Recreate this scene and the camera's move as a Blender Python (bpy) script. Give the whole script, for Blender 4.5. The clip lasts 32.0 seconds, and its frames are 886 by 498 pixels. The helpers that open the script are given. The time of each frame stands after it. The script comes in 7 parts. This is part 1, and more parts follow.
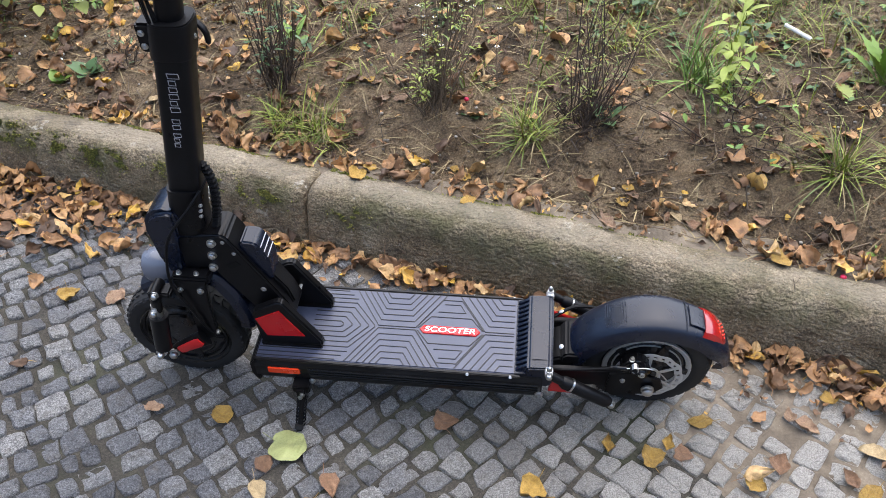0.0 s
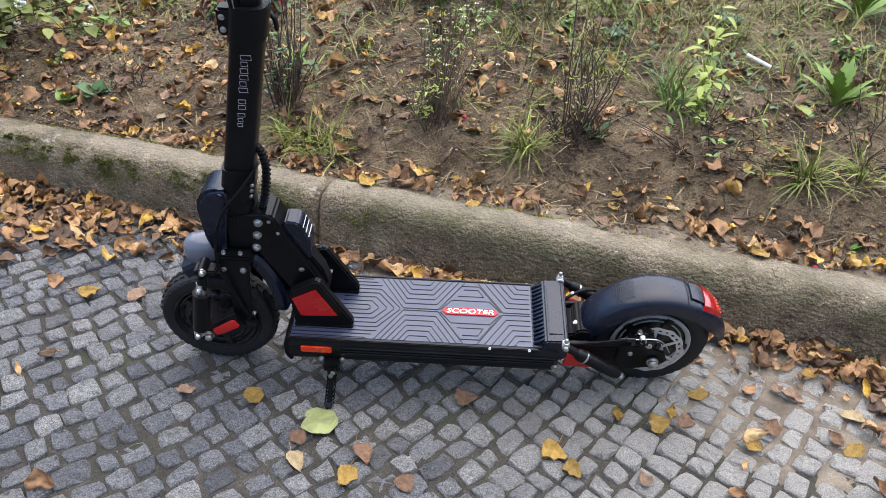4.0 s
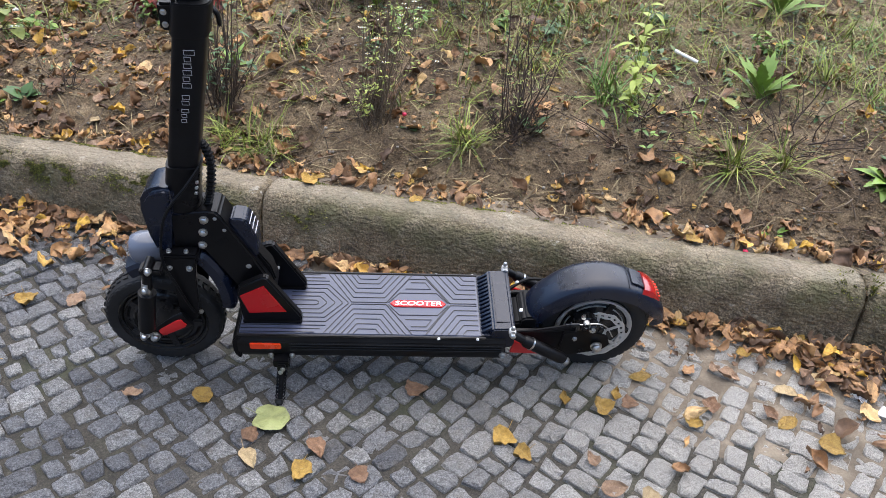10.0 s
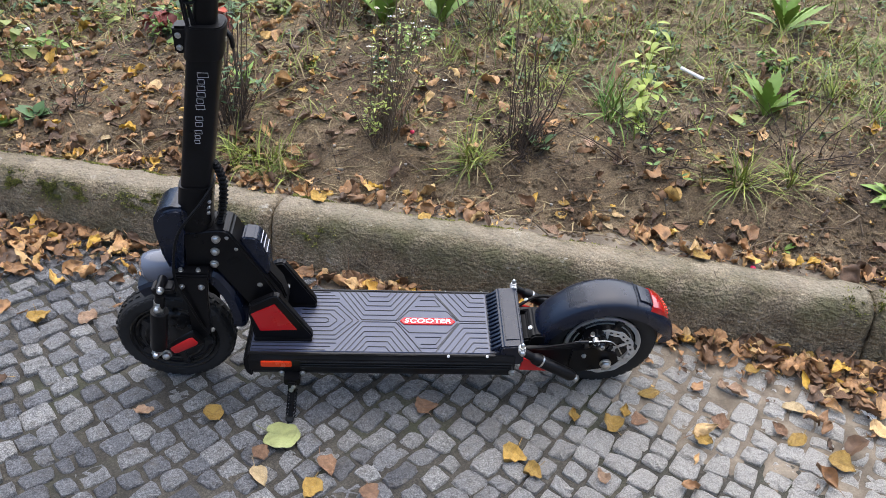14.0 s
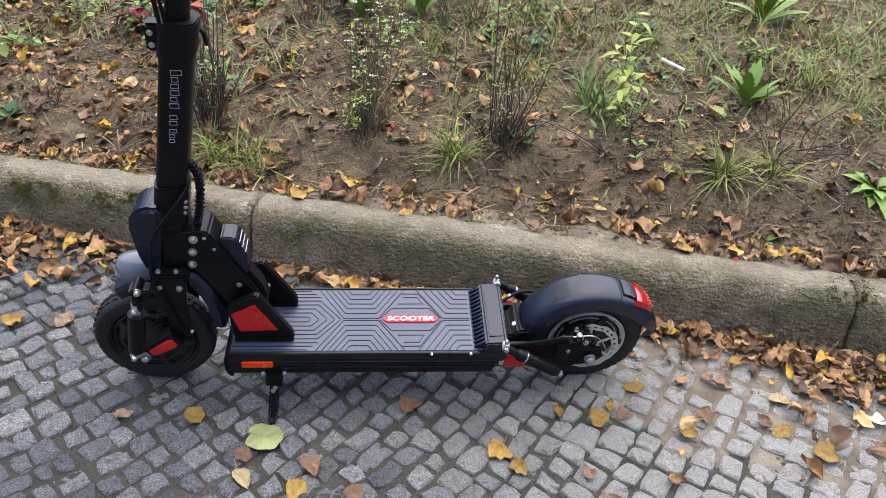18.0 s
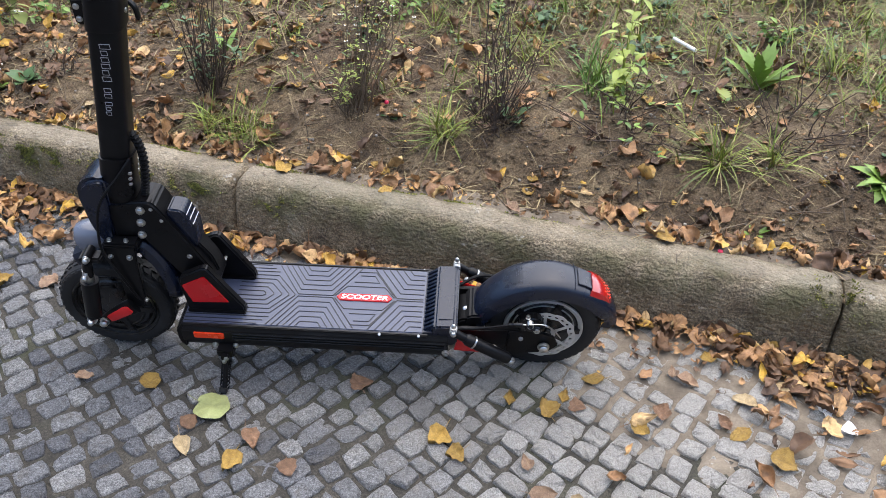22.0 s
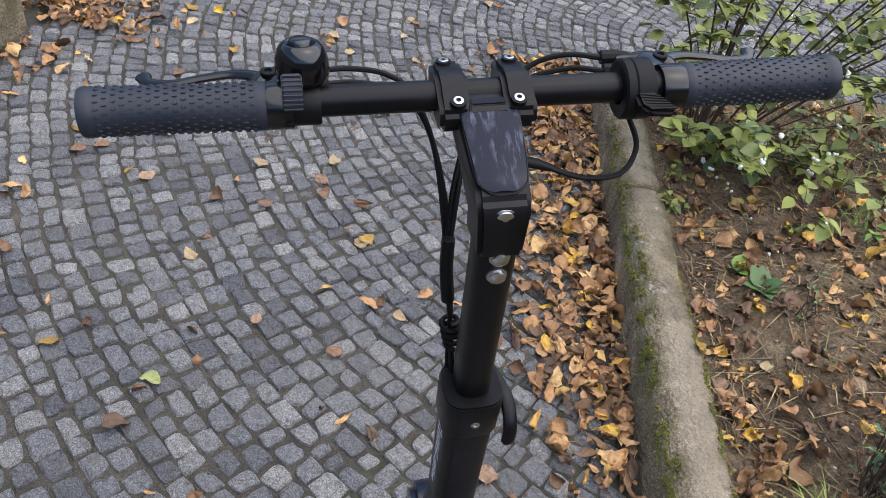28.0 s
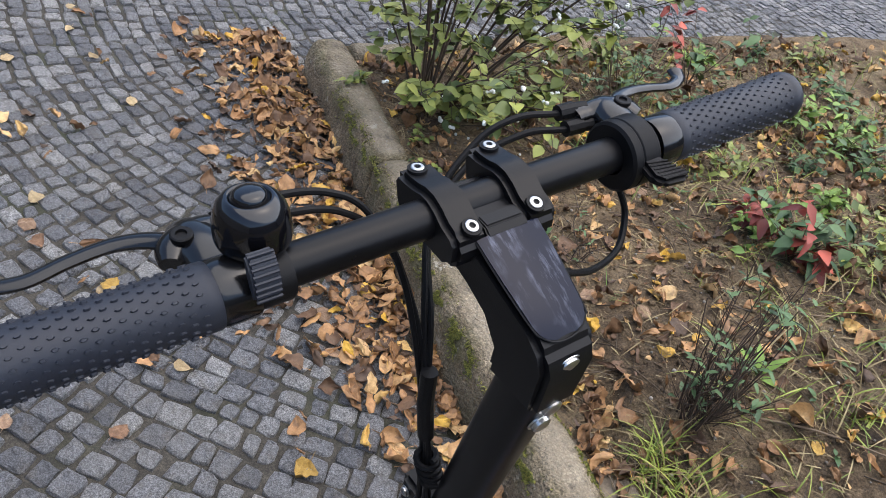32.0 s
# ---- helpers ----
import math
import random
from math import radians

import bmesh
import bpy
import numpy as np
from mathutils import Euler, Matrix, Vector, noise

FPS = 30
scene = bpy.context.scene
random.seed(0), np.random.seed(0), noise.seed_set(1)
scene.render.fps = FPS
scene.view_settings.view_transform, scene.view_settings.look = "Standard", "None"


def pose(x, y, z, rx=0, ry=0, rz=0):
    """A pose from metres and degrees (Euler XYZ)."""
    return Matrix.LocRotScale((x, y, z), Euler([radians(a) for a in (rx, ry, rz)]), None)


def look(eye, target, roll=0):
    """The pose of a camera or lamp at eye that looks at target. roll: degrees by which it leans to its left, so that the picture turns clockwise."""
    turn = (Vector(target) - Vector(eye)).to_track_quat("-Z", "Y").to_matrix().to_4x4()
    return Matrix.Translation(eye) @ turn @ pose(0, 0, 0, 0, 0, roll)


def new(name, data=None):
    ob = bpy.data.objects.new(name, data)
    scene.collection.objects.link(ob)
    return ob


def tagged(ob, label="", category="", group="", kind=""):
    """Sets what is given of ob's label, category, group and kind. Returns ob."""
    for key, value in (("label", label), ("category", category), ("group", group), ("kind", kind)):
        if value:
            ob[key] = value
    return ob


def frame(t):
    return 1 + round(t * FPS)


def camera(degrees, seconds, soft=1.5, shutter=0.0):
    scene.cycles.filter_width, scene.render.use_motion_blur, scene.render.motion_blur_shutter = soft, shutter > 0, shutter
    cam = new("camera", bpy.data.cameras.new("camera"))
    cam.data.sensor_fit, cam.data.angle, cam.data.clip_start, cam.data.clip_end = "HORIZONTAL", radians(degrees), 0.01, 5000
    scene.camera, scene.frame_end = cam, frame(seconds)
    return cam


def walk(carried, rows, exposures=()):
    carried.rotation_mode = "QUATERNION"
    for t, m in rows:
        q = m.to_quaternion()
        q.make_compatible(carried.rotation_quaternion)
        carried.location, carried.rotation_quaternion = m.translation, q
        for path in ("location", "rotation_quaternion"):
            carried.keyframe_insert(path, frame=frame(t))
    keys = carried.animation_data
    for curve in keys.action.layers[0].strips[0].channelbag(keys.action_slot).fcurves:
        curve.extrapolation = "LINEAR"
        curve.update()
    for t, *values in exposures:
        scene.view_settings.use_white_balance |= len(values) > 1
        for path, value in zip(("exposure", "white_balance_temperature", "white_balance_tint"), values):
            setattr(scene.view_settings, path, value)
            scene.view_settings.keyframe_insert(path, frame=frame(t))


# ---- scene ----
cam = camera(57.01, 32.0, soft=0.4)
PATH = [
    (0, (0.0472, -1.0698, 1.2231), (0.0453, 0.2452, 0.1458), -0.82),
    (0.5, (0.0506, -1.0644, 1.2244), (0.0626, 0.2482, 0.1441), -0.69),
    (1, (0.0503, -1.0686, 1.2252), (0.0763, 0.2444, 0.1457), -0.65),
    (1.5, (0.0441, -1.0865, 1.2238), (0.0763, 0.2269, 0.1449), -0.53),
    (2, (0.0624, -1.1122, 1.2240), (0.0922, 0.2215, 0.1703), -0.36),
    (2.5, (0.0264, -1.1532, 1.2217), (0.0534, 0.1894, 0.1792), -0.29),
    (4.5, (-0.1364, -1.2803, 1.1733), (0.0279, 0.1219, 0.2264), 3.10),
    (5, (-0.1294, -1.2931, 1.1733), (0.0480, 0.1114, 0.2321), 3.43),
    (5.5, (-0.1348, -1.2919, 1.1708), (0.0528, 0.1109, 0.2290), 3.47),
    (6, (-0.1398, -1.2932, 1.1709), (0.0565, 0.1105, 0.2322), 3.45),
    (6.5, (-0.1403, -1.2834, 1.1692), (0.0664, 0.1070, 0.2131), 3.36),
    (7, (-0.1321, -1.2908, 1.1731), (0.0856, 0.0884, 0.2033), 3.23),
    (7.5, (-0.1326, -1.2959, 1.1708), (0.0956, 0.0856, 0.2068), 3.15),
    (8, (-0.1406, -1.2920, 1.1665), (0.1006, 0.0972, 0.2167), 3.38),
    (8.5, (-0.1385, -1.2901, 1.1678), (0.1071, 0.0983, 0.2180), 3.40),
    (9, (-0.1370, -1.2957, 1.1689), (0.1154, 0.0909, 0.2182), 3.37),
    (9.5, (-0.1408, -1.2931, 1.1712), (0.1173, 0.0913, 0.2189), 3.45),
    (10, (-0.1435, -1.2874, 1.1714), (0.1181, 0.0953, 0.2175), 3.65),
    (10.5, (-0.1419, -1.2861, 1.1781), (0.1205, 0.0955, 0.2230), 3.64),
    (11, (-0.1381, -1.2914, 1.1778), (0.1242, 0.0920, 0.2252), 3.73),
    (11.5, (-0.1380, -1.3069, 1.1855), (0.1258, 0.0782, 0.2358), 3.88),
    (12, (-0.1417, -1.3062, 1.1866), (0.1242, 0.0796, 0.2385), 3.90),
    (12.5, (-0.1466, -1.3028, 1.1854), (0.1184, 0.0848, 0.2399), 3.87),
    (13, (-0.1525, -1.2995, 1.1866), (0.1076, 0.0919, 0.2452), 3.67),
    (13.5, (-0.1550, -1.2942, 1.1856), (0.1010, 0.1040, 0.2531), 3.42),
    (15.5, (-0.1506, -1.2835, 1.1797), (0.1051, 0.1159, 0.2490), 3.00),
    (16, (-0.1493, -1.2846, 1.1779), (0.1089, 0.1098, 0.2404), 2.98),
    (16.5, (-0.1527, -1.2793, 1.1784), (0.1120, 0.1127, 0.2391), 3.14),
    (17, (-0.1514, -1.2687, 1.1792), (0.1185, 0.1187, 0.2347), 3.21),
    (17.5, (-0.1442, -1.2696, 1.1821), (0.1324, 0.1166, 0.2378), 3.11),
    (18, (-0.1477, -1.2718, 1.1824), (0.1384, 0.1133, 0.2393), 3.18),
    (18.5, (-0.1511, -1.2745, 1.1818), (0.1395, 0.1118, 0.2418), 3.22),
    (19, (-0.1513, -1.2720, 1.1850), (0.1394, 0.1158, 0.2471), 3.21),
    (19.5, (-0.1540, -1.2682, 1.1864), (0.1361, 0.1232, 0.2538), 3.20),
    (20, (-0.1534, -1.2684, 1.1866), (0.1346, 0.1294, 0.2629), 3.10),
    (20.5, (-0.1523, -1.2716, 1.1850), (0.1330, 0.1281, 0.2633), 2.99),
    (21, (-0.1450, -1.2699, 1.1804), (0.1420, 0.1195, 0.2438), 3.14),
    (21.5, (-0.0772, -1.2725, 1.1810), (0.1550, 0.1080, 0.2165), 2.52),
    (22, (0.1065, -1.2759, 1.1956), (0.2195, 0.0963, 0.1985), 1.67),
    (22.5, (0.2093, -1.1931, 1.1847), (0.2882, 0.1228, 0.1114), 1.45),
    (23, (0.2551, -0.9973, 1.1658), (0.3187, 0.2477, 0.0099), 2.77),
    (23.5, (0.3728, -0.8650, 1.1404), (0.2463, 0.2997, -0.0915), 6.11),
    (24, (0.5418, -0.7490, 1.1609), (0.1239, 0.3040, -0.1066), 8.62),
    (24.5, (0.6033, -0.6463, 1.1510), (0.0915, 0.2681, -0.1877), 9.25),
    (26.5, (0.5410, -0.5233, 1.2510), (-0.2683, 0.2624, -0.0209), 10.10),
    (26.7, (0.4856, -0.5653, 1.2557), (-0.3542, 0.2832, 0.0453), 13.19),
    (26.9, (0.4015, -0.5158, 1.2705), (-0.5180, 0.2946, 0.0925), 12.74),
    (27, (0.3698, -0.4161, 1.2870), (-0.6176, 0.2836, 0.0930), 9.20),
    (27.2, (0.3096, -0.4311, 1.2893), (-0.7757, 0.2790, 0.1902), 14.37),
    (27.5, (0.2609, -0.3027, 1.3193), (-0.9303, 0.2430, 0.2361), 12.21),
    (28, (0.1201, -0.2909, 1.3410), (-1.0678, 0.2560, 0.2548), 11.81),
    (28.5, (-0.0741, -0.3094, 1.3409), (-1.1064, 0.4372, 0.2153), 14.69),
    (29, (-0.1228, -0.3149, 1.3445), (-1.0115, 0.5862, 0.2095), 16.67),
    (29.5, (-0.1202, -0.3116, 1.3538), (-0.9869, 0.6220, 0.2281), 17.52),
    (30, (-0.1133, -0.3041, 1.3504), (-0.9684, 0.6437, 0.2278), 17.67),
    (30.5, (-0.1286, -0.2987, 1.3374), (-0.9624, 0.6720, 0.2183), 17.77),
    (31, (-0.1422, -0.2937, 1.3304), (-0.9606, 0.6927, 0.2137), 17.75),
    (31.5, (-0.1523, -0.2908, 1.3194), (-0.9521, 0.7074, 0.1996), 17.59),
    (32, (-0.1391, -0.3711, 1.3081), (-0.9460, 0.6966, 0.2597), 16.55),
]
walk(cam, [(t, look(eye, target, roll)) for t, eye, target, roll in PATH],
     [(0.0, 1.60), (22.0, 1.60), (24.0, 1.54), (27.0, 1.29), (32.0, 1.30)])
# ---------- light ----------
world = bpy.data.worlds.new("overcast_sky")
scene.world = world
world.use_nodes = True
wn = world.node_tree.nodes
sky = wn.new("ShaderNodeTexSky")
sky.sky_type = "NISHITA"
sky.sun_disc = False
sky.sun_elevation = radians(70)
sky.sun_rotation = radians(30.6)
sky.air_density, sky.dust_density, sky.ozone_density = 1.0, 1.2, 1.5
soften = wn.new("ShaderNodeHueSaturation")
soften.inputs["Saturation"].default_value = 1.0
world.node_tree.links.new(sky.outputs[0], soften.inputs["Color"])
world.node_tree.links.new(soften.outputs[0], wn["Background"].inputs[0])
wn["Background"].inputs[1].default_value = 0.15
sun = new("sun", bpy.data.lights.new("sun", "SUN"))
sun.data.energy, sun.data.angle, sun.data.color = 2.05, radians(110), (1.0, 0.92, 0.815)
sun.matrix_world = look((0.8, 1.35, 4.3), (0, 0, 0))


# ---------- materials ----------
def material(name, color, rough=0.5, metal=0.0, **more):
    """A principled material; returns it with its nodes and the shader."""
    m = bpy.data.materials.new(name)
    m.use_nodes = True
    b = m.node_tree.nodes["Principled BSDF"]
    b.inputs["Base Color"].default_value = (*color, 1)
    b.inputs["Roughness"].default_value = rough
    b.inputs["Metallic"].default_value = metal
    for key, value in more.items():
        b.inputs[key.replace("_", " ")].default_value = value
    return m


def node(m, kind, **sets):
    n = m.node_tree.nodes.new(kind)
    for key, value in sets.items():
        if key in n.inputs:
            n.inputs[key].default_value = value
    return n


def wire(m, a, b):
    m.node_tree.links.new(a, b)


def coords(m, scale=1.0):
    tc = m.node_tree.nodes.new("ShaderNodeTexCoord")
    mp = m.node_tree.nodes.new("ShaderNodeMapping")
    mp.inputs["Scale"].default_value = (scale,) * 3
    wire(m, tc.outputs["Object"], mp.inputs["Vector"])
    return mp.outputs[0]


def noise_of(m, scale, detail=6.0, rough=0.6, vec=None):
    n = node(m, "ShaderNodeTexNoise", Scale=scale, Detail=detail, Roughness=rough)
    wire(m, vec or coords(m), n.inputs["Vector"])
    return n.outputs["Fac"]


def ramp(m, fac, stops):
    r = m.node_tree.nodes.new("ShaderNodeValToRGB")
    els = r.color_ramp.elements
    while len(els) < len(stops):
        els.new(0.5)
    for e, (p, c) in zip(els, stops):
        e.position, e.color = p, (*c, 1)
    wire(m, fac, r.inputs[0])
    return r.outputs[0]


def grey(v):
    return (v, v, v)


def mix(m, fac, a, b, kind="MIX"):
    n = m.node_tree.nodes.new("ShaderNodeMix")
    n.data_type, n.blend_type = "RGBA", kind
    for sock, value in ((n.inputs[0], fac), (n.inputs[6], a), (n.inputs[7], b)):
        if hasattr(value, "links"):
            wire(m, value, sock)
        elif isinstance(value, tuple):
            sock.default_value = (*value, 1)
        else:
            sock.default_value = value
    return n.outputs[2]


def shader(m):
    return m.node_tree.nodes["Principled BSDF"]


def bump(m, height, strength=0.3, distance=0.002):
    b = node(m, "ShaderNodeBump", Strength=strength, Distance=distance)
    wire(m, height, b.inputs["Height"])
    wire(m, b.outputs[0], shader(m).inputs["Normal"])


def island(m):
    return m.node_tree.nodes.new("ShaderNodeNewGeometry").outputs["Random Per Island"]


def each(m):
    return m.node_tree.nodes.new("ShaderNodeObjectInfo").outputs["Random"]


def worn(name, color, rough, metal=0.0, grain=400.0, amount=0.25, relief=0.1, **more):
    """Paint, plastic or rubber with fine grain and faint dust."""
    m = material(name, color, rough, metal, **more)
    fine, broad = noise_of(m, grain, 3), noise_of(m, 14.0, 5)
    dust = ramp(m, broad, [(0.42, color), (0.8, tuple(c + (0.09 - c * 0.3) * amount for c in color))])
    wire(m, dust, shader(m).inputs["Base Color"])
    lo, hi = max(rough - 0.08, 0.02), min(rough + 0.12, 1)
    wire(m, ramp(m, broad, [(0.3, grey(lo)), (0.75, grey(hi))]), shader(m).inputs["Roughness"])
    bump(m, fine, relief, 0.0006)
    return m


M_PAINT = worn("black_satin_paint", (0.0035, 0.0035, 0.0042), 0.34, grain=900, amount=0.04, Specular_IOR_Level=0.18)
M_PLASTIC = worn("black_plastic", (0.0042, 0.0042, 0.0048), 0.48, grain=1200, relief=0.2, amount=0.04, Specular_IOR_Level=0.15)
M_RUBBER = worn("tyre_rubber", (0.012, 0.012, 0.0125), 0.62, grain=500, amount=0.2, relief=0.3, Specular_IOR_Level=0.3)
M_LEVER = worn("lever_enamel", (0.0030, 0.0030, 0.0035), 0.14, grain=600, amount=0.05, relief=0.05, Specular_IOR_Level=0.42)
M_GRIP = worn("grip_rubber", (0.0140, 0.0170, 0.0255), 0.50, grain=900, amount=0.1, relief=0.2, Specular_IOR_Level=0.32)
M_DECK = worn("deck_rubber", (0.032, 0.0400, 0.0720), 0.37, grain=1500, amount=0.06, relief=0.3, Specular_IOR_Level=0.60)
M_DECKPAINT = worn("deck_paint", (0.0035, 0.0035, 0.0042), 0.42, grain=900, amount=0.08, Specular_IOR_Level=0.25)
M_FENDER = worn("fender_plastic", (0.0040, 0.0068, 0.0165), 0.26, grain=2500, amount=0.04, relief=0.12, Specular_IOR_Level=0.42)
M_GLOSS = material("bell_gloss_black", (0.003, 0.003, 0.004), 0.10, 0.0, Specular_IOR_Level=0.50)
M_GLASS = material("display_gloss", (0.010, 0.012, 0.022), 0.10, 0.0, Specular_IOR_Level=0.12)
# reflections on the window are painted as pale streaks in its base colour
_stretch = node(M_GLASS, "ShaderNodeMapping")
_stretch.inputs["Scale"].default_value = (38.0, 190.0, 38.0)
_stretch.inputs["Rotation"].default_value = (0.0, 0.0, 0.35)
wire(M_GLASS, coords(M_GLASS), _stretch.inputs["Vector"])
_mottle = noise_of(M_GLASS, 1.0, 5, 0.7, _stretch.outputs["Vector"])
_patch = noise_of(M_GLASS, 45.0, 3, 0.5)
_sheen = mix(M_GLASS, 1.0, ramp(M_GLASS, _mottle, [(0.50, grey(0.0)), (0.66, grey(1.0))]), ramp(M_GLASS, _patch, [(0.42, grey(0.0)), (0.60, grey(0.8))]), "MULTIPLY")
wire(M_GLASS, mix(M_GLASS, _sheen, (0.010, 0.012, 0.022), (0.110, 0.120, 0.160)), shader(M_GLASS).inputs["Base Color"])
wire(M_GLASS, mix(M_GLASS, _sheen, grey(0.07), grey(0.35)), shader(M_GLASS).inputs["Roughness"])
M_CHROME = material("steel_bolt", (0.50, 0.50, 0.49), 0.30, 1.0)
M_STEEL = worn("brushed_steel", (0.52, 0.52, 0.51), 0.42, 0.55, amount=0.0)
M_HUB = worn("motor_hub", (0.013, 0.013, 0.014), 0.26, 0.2, amount=0.1)
M_RED = worn("red_reflector", (0.50, 0.008, 0.012), 0.25, grain=1500, amount=0.0, relief=0.25)
M_REDPAINT = worn("red_paint", (0.55, 0.012, 0.014), 0.35, amount=0.1)
M_ORANGE = worn("orange_reflector", (0.72, 0.05, 0.010), 0.25, grain=1500, amount=0.0, relief=0.25)
M_WHITE = material("white_print", (0.88, 0.88, 0.89), 0.35)
M_SILVERPRINT = material("silver_print", (0.34, 0.34, 0.36), 0.45)
M_TAIL = worn("tail_lens", (0.28, 0.005, 0.005), 0.12, grain=600, amount=0.0, relief=0.3, Coat_Weight=0.7)
M_LED = material("lit_red_led", (0.8, 0.03, 0.02), 0.3, Emission_Strength=1.3, Emission_Color=(1, 0.04, 0.015, 1))
M_LAMP = worn("headlamp_shell", (0.10, 0.11, 0.14), 0.25, amount=0.1, Coat_Weight=0.4)


def cobble_material(random_of):
    m = material("cobble_granite", (0.2, 0.2, 0.2), 0.75)
    r = random_of(m)
    base = ramp(m, r, [(0.0, (0.088, 0.090, 0.098)), (0.3, (0.142, 0.144, 0.152)), (0.65, (0.188, 0.189, 0.194)), (0.88, (0.235, 0.232, 0.227)), (1.0, (0.300, 0.294, 0.284))])
    speck = noise_of(m, 210.0, 5, 0.72)
    col = mix(m, 0.7, base, ramp(m, speck, [(0.34, grey(0.32)), (0.5, grey(0.97)), (0.66, grey(1.75))]), "MULTIPLY")
    blot = noise_of(m, 30.0, 7, 0.7)
    col = mix(m, ramp(m, blot, [(0.30, grey(0.6)), (0.44, grey(0))]), col, (0.050, 0.047, 0.046))
    col = mix(m, ramp(m, blot, [(0.52, grey(0)), (0.72, grey(0.7))]), col, (0.130, 0.112, 0.090))
    chip = noise_of(m, 85.0, 4, 0.65)
    col = mix(m, 0.8, col, ramp(m, chip, [(0.34, grey(0.45)), (0.46, grey(1.0)), (0.60, grey(1.0)), (0.70, grey(1.35))]), "MULTIPLY")
    dusty = noise_of(m, 2.4, 5)
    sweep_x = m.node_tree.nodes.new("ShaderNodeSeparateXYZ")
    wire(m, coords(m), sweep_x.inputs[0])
    # stones blend to a lighter tone with rising x, easing off near x = 1
    paler = ramp(m, mix(m, 0.12, sweep_x.outputs["X"], blot), [(0.06, grey(0)), (0.50, grey(0.80)), (0.85, grey(0.85)), (1.0, grey(0.35))])
    col = mix(m, paler, col, (0.410, 0.385, 0.342))
    col = mix(m, ramp(m, dusty, [(0.48, grey(0)), (0.72, grey(0.45))]), col, (0.205, 0.193, 0.172))
    col = mix(m, 0.9, col, ramp(m, noise_of(m, 420.0, 2, 0.5), [(0.36, grey(0.66)), (0.5, grey(1.0)), (0.64, grey(1.38))]), "MULTIPLY")
    wire(m, col, shader(m).inputs["Base Color"])
    wire(m, ramp(m, blot, [(0.3, grey(0.48)), (0.7, grey(0.85))]), shader(m).inputs["Roughness"])
    bump(m, mix(m, 0.5, noise_of(m, 150.0, 6, 0.8), noise_of(m, 45.0, 4, 0.6)), 1.0, 0.020)
    return m


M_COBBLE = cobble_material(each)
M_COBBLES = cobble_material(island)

M_DIRT = material("joint_dirt", (0.06, 0.052, 0.042), 0.95)
_d = noise_of(M_DIRT, 9.0, 8, 0.7)
_col = ramp(M_DIRT, _d, [(0.25, (0.018, 0.016, 0.012)), (0.5, (0.041, 0.036, 0.028)), (0.75, (0.082, 0.072, 0.056))])
_col = mix(M_DIRT, 0.85, _col, ramp(M_DIRT, noise_of(M_DIRT, 260.0, 4, 0.8), [(0.36, grey(0.3)), (0.5, grey(0.95)), (0.64, grey(2.2))]), "MULTIPLY")
_moss = ramp(M_DIRT, noise_of(M_DIRT, 3.5, 5), [(0.52, grey(0)), (0.70, grey(0.45))])
wire(M_DIRT, mix(M_DIRT, _moss, _col, (0.040, 0.055, 0.016)), shader(M_DIRT).inputs["Base Color"])
bump(M_DIRT, noise_of(M_DIRT, 120.0, 8, 0.75), 0.8, 0.006)

M_SOIL = material("bed_soil", (0.09, 0.07, 0.05), 0.95)
_d = noise_of(M_SOIL, 6.0, 9, 0.75)
_col = ramp(M_SOIL, _d, [(0.33, (0.046, 0.030, 0.016)), (0.45, (0.132, 0.089, 0.048)), (0.57, (0.240, 0.171, 0.096)), (0.69, (0.390, 0.300, 0.182))])
_f = noise_of(M_SOIL, 190.0, 5, 0.8)
_col = mix(M_SOIL, 0.85, _col, ramp(M_SOIL, _f, [(0.32, grey(0.30)), (0.5, grey(0.95)), (0.68, grey(1.9))]), "MULTIPLY")
_g = noise_of(M_SOIL, 45.0, 5, 0.7)
wire(M_SOIL, mix(M_SOIL, ramp(M_SOIL, _g, [(0.32, grey(0.75)), (0.45, grey(0))]), _col, (0.036, 0.025, 0.018)), shader(M_SOIL).inputs["Base Color"])
bump(M_SOIL, noise_of(M_SOIL, 80.0, 10, 0.8), 1.0, 0.020)

M_KERB = material("kerb_concrete", (0.22, 0.2, 0.16), 0.9)
_n1, _n2, _n3 = noise_of(M_KERB, 7.0, 9, 0.75), noise_of(M_KERB, 230.0, 4, 0.8), noise_of(M_KERB, 3.2, 7, 0.65)
_col = ramp(M_KERB, _n1, [(0.32, (0.062, 0.045, 0.027)), (0.43, (0.138, 0.106, 0.066)), (0.54, (0.218, 0.173, 0.112)), (0.68, (0.35, 0.295, 0.205))])
_col = mix(M_KERB, 0.85, _col, ramp(M_KERB, _n2, [(0.36, grey(0.35)), (0.5, grey(0.95)), (0.64, grey(1.8))]), "MULTIPLY")
_col = mix(M_KERB, ramp(M_KERB, _n3, [(0.50, grey(0)), (0.64, grey(0.6))]), _col, (0.070, 0.066, 0.030))
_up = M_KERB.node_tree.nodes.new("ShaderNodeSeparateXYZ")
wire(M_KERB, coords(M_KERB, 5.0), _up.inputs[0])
# mottled film of moss high on the face
_mottle = mix(M_KERB, 1.0, ramp(M_KERB, _up.outputs["Z"], [(0.30, grey(0)), (0.52, grey(1)), (0.70, grey(0.9)), (0.75, grey(0.1))]), ramp(M_KERB, noise_of(M_KERB, 9.0, 7, 0.7), [(0.42, grey(0)), (0.60, grey(0.75))]), "MULTIPLY")
_col = mix(M_KERB, _mottle, _col, (0.078, 0.076, 0.030))
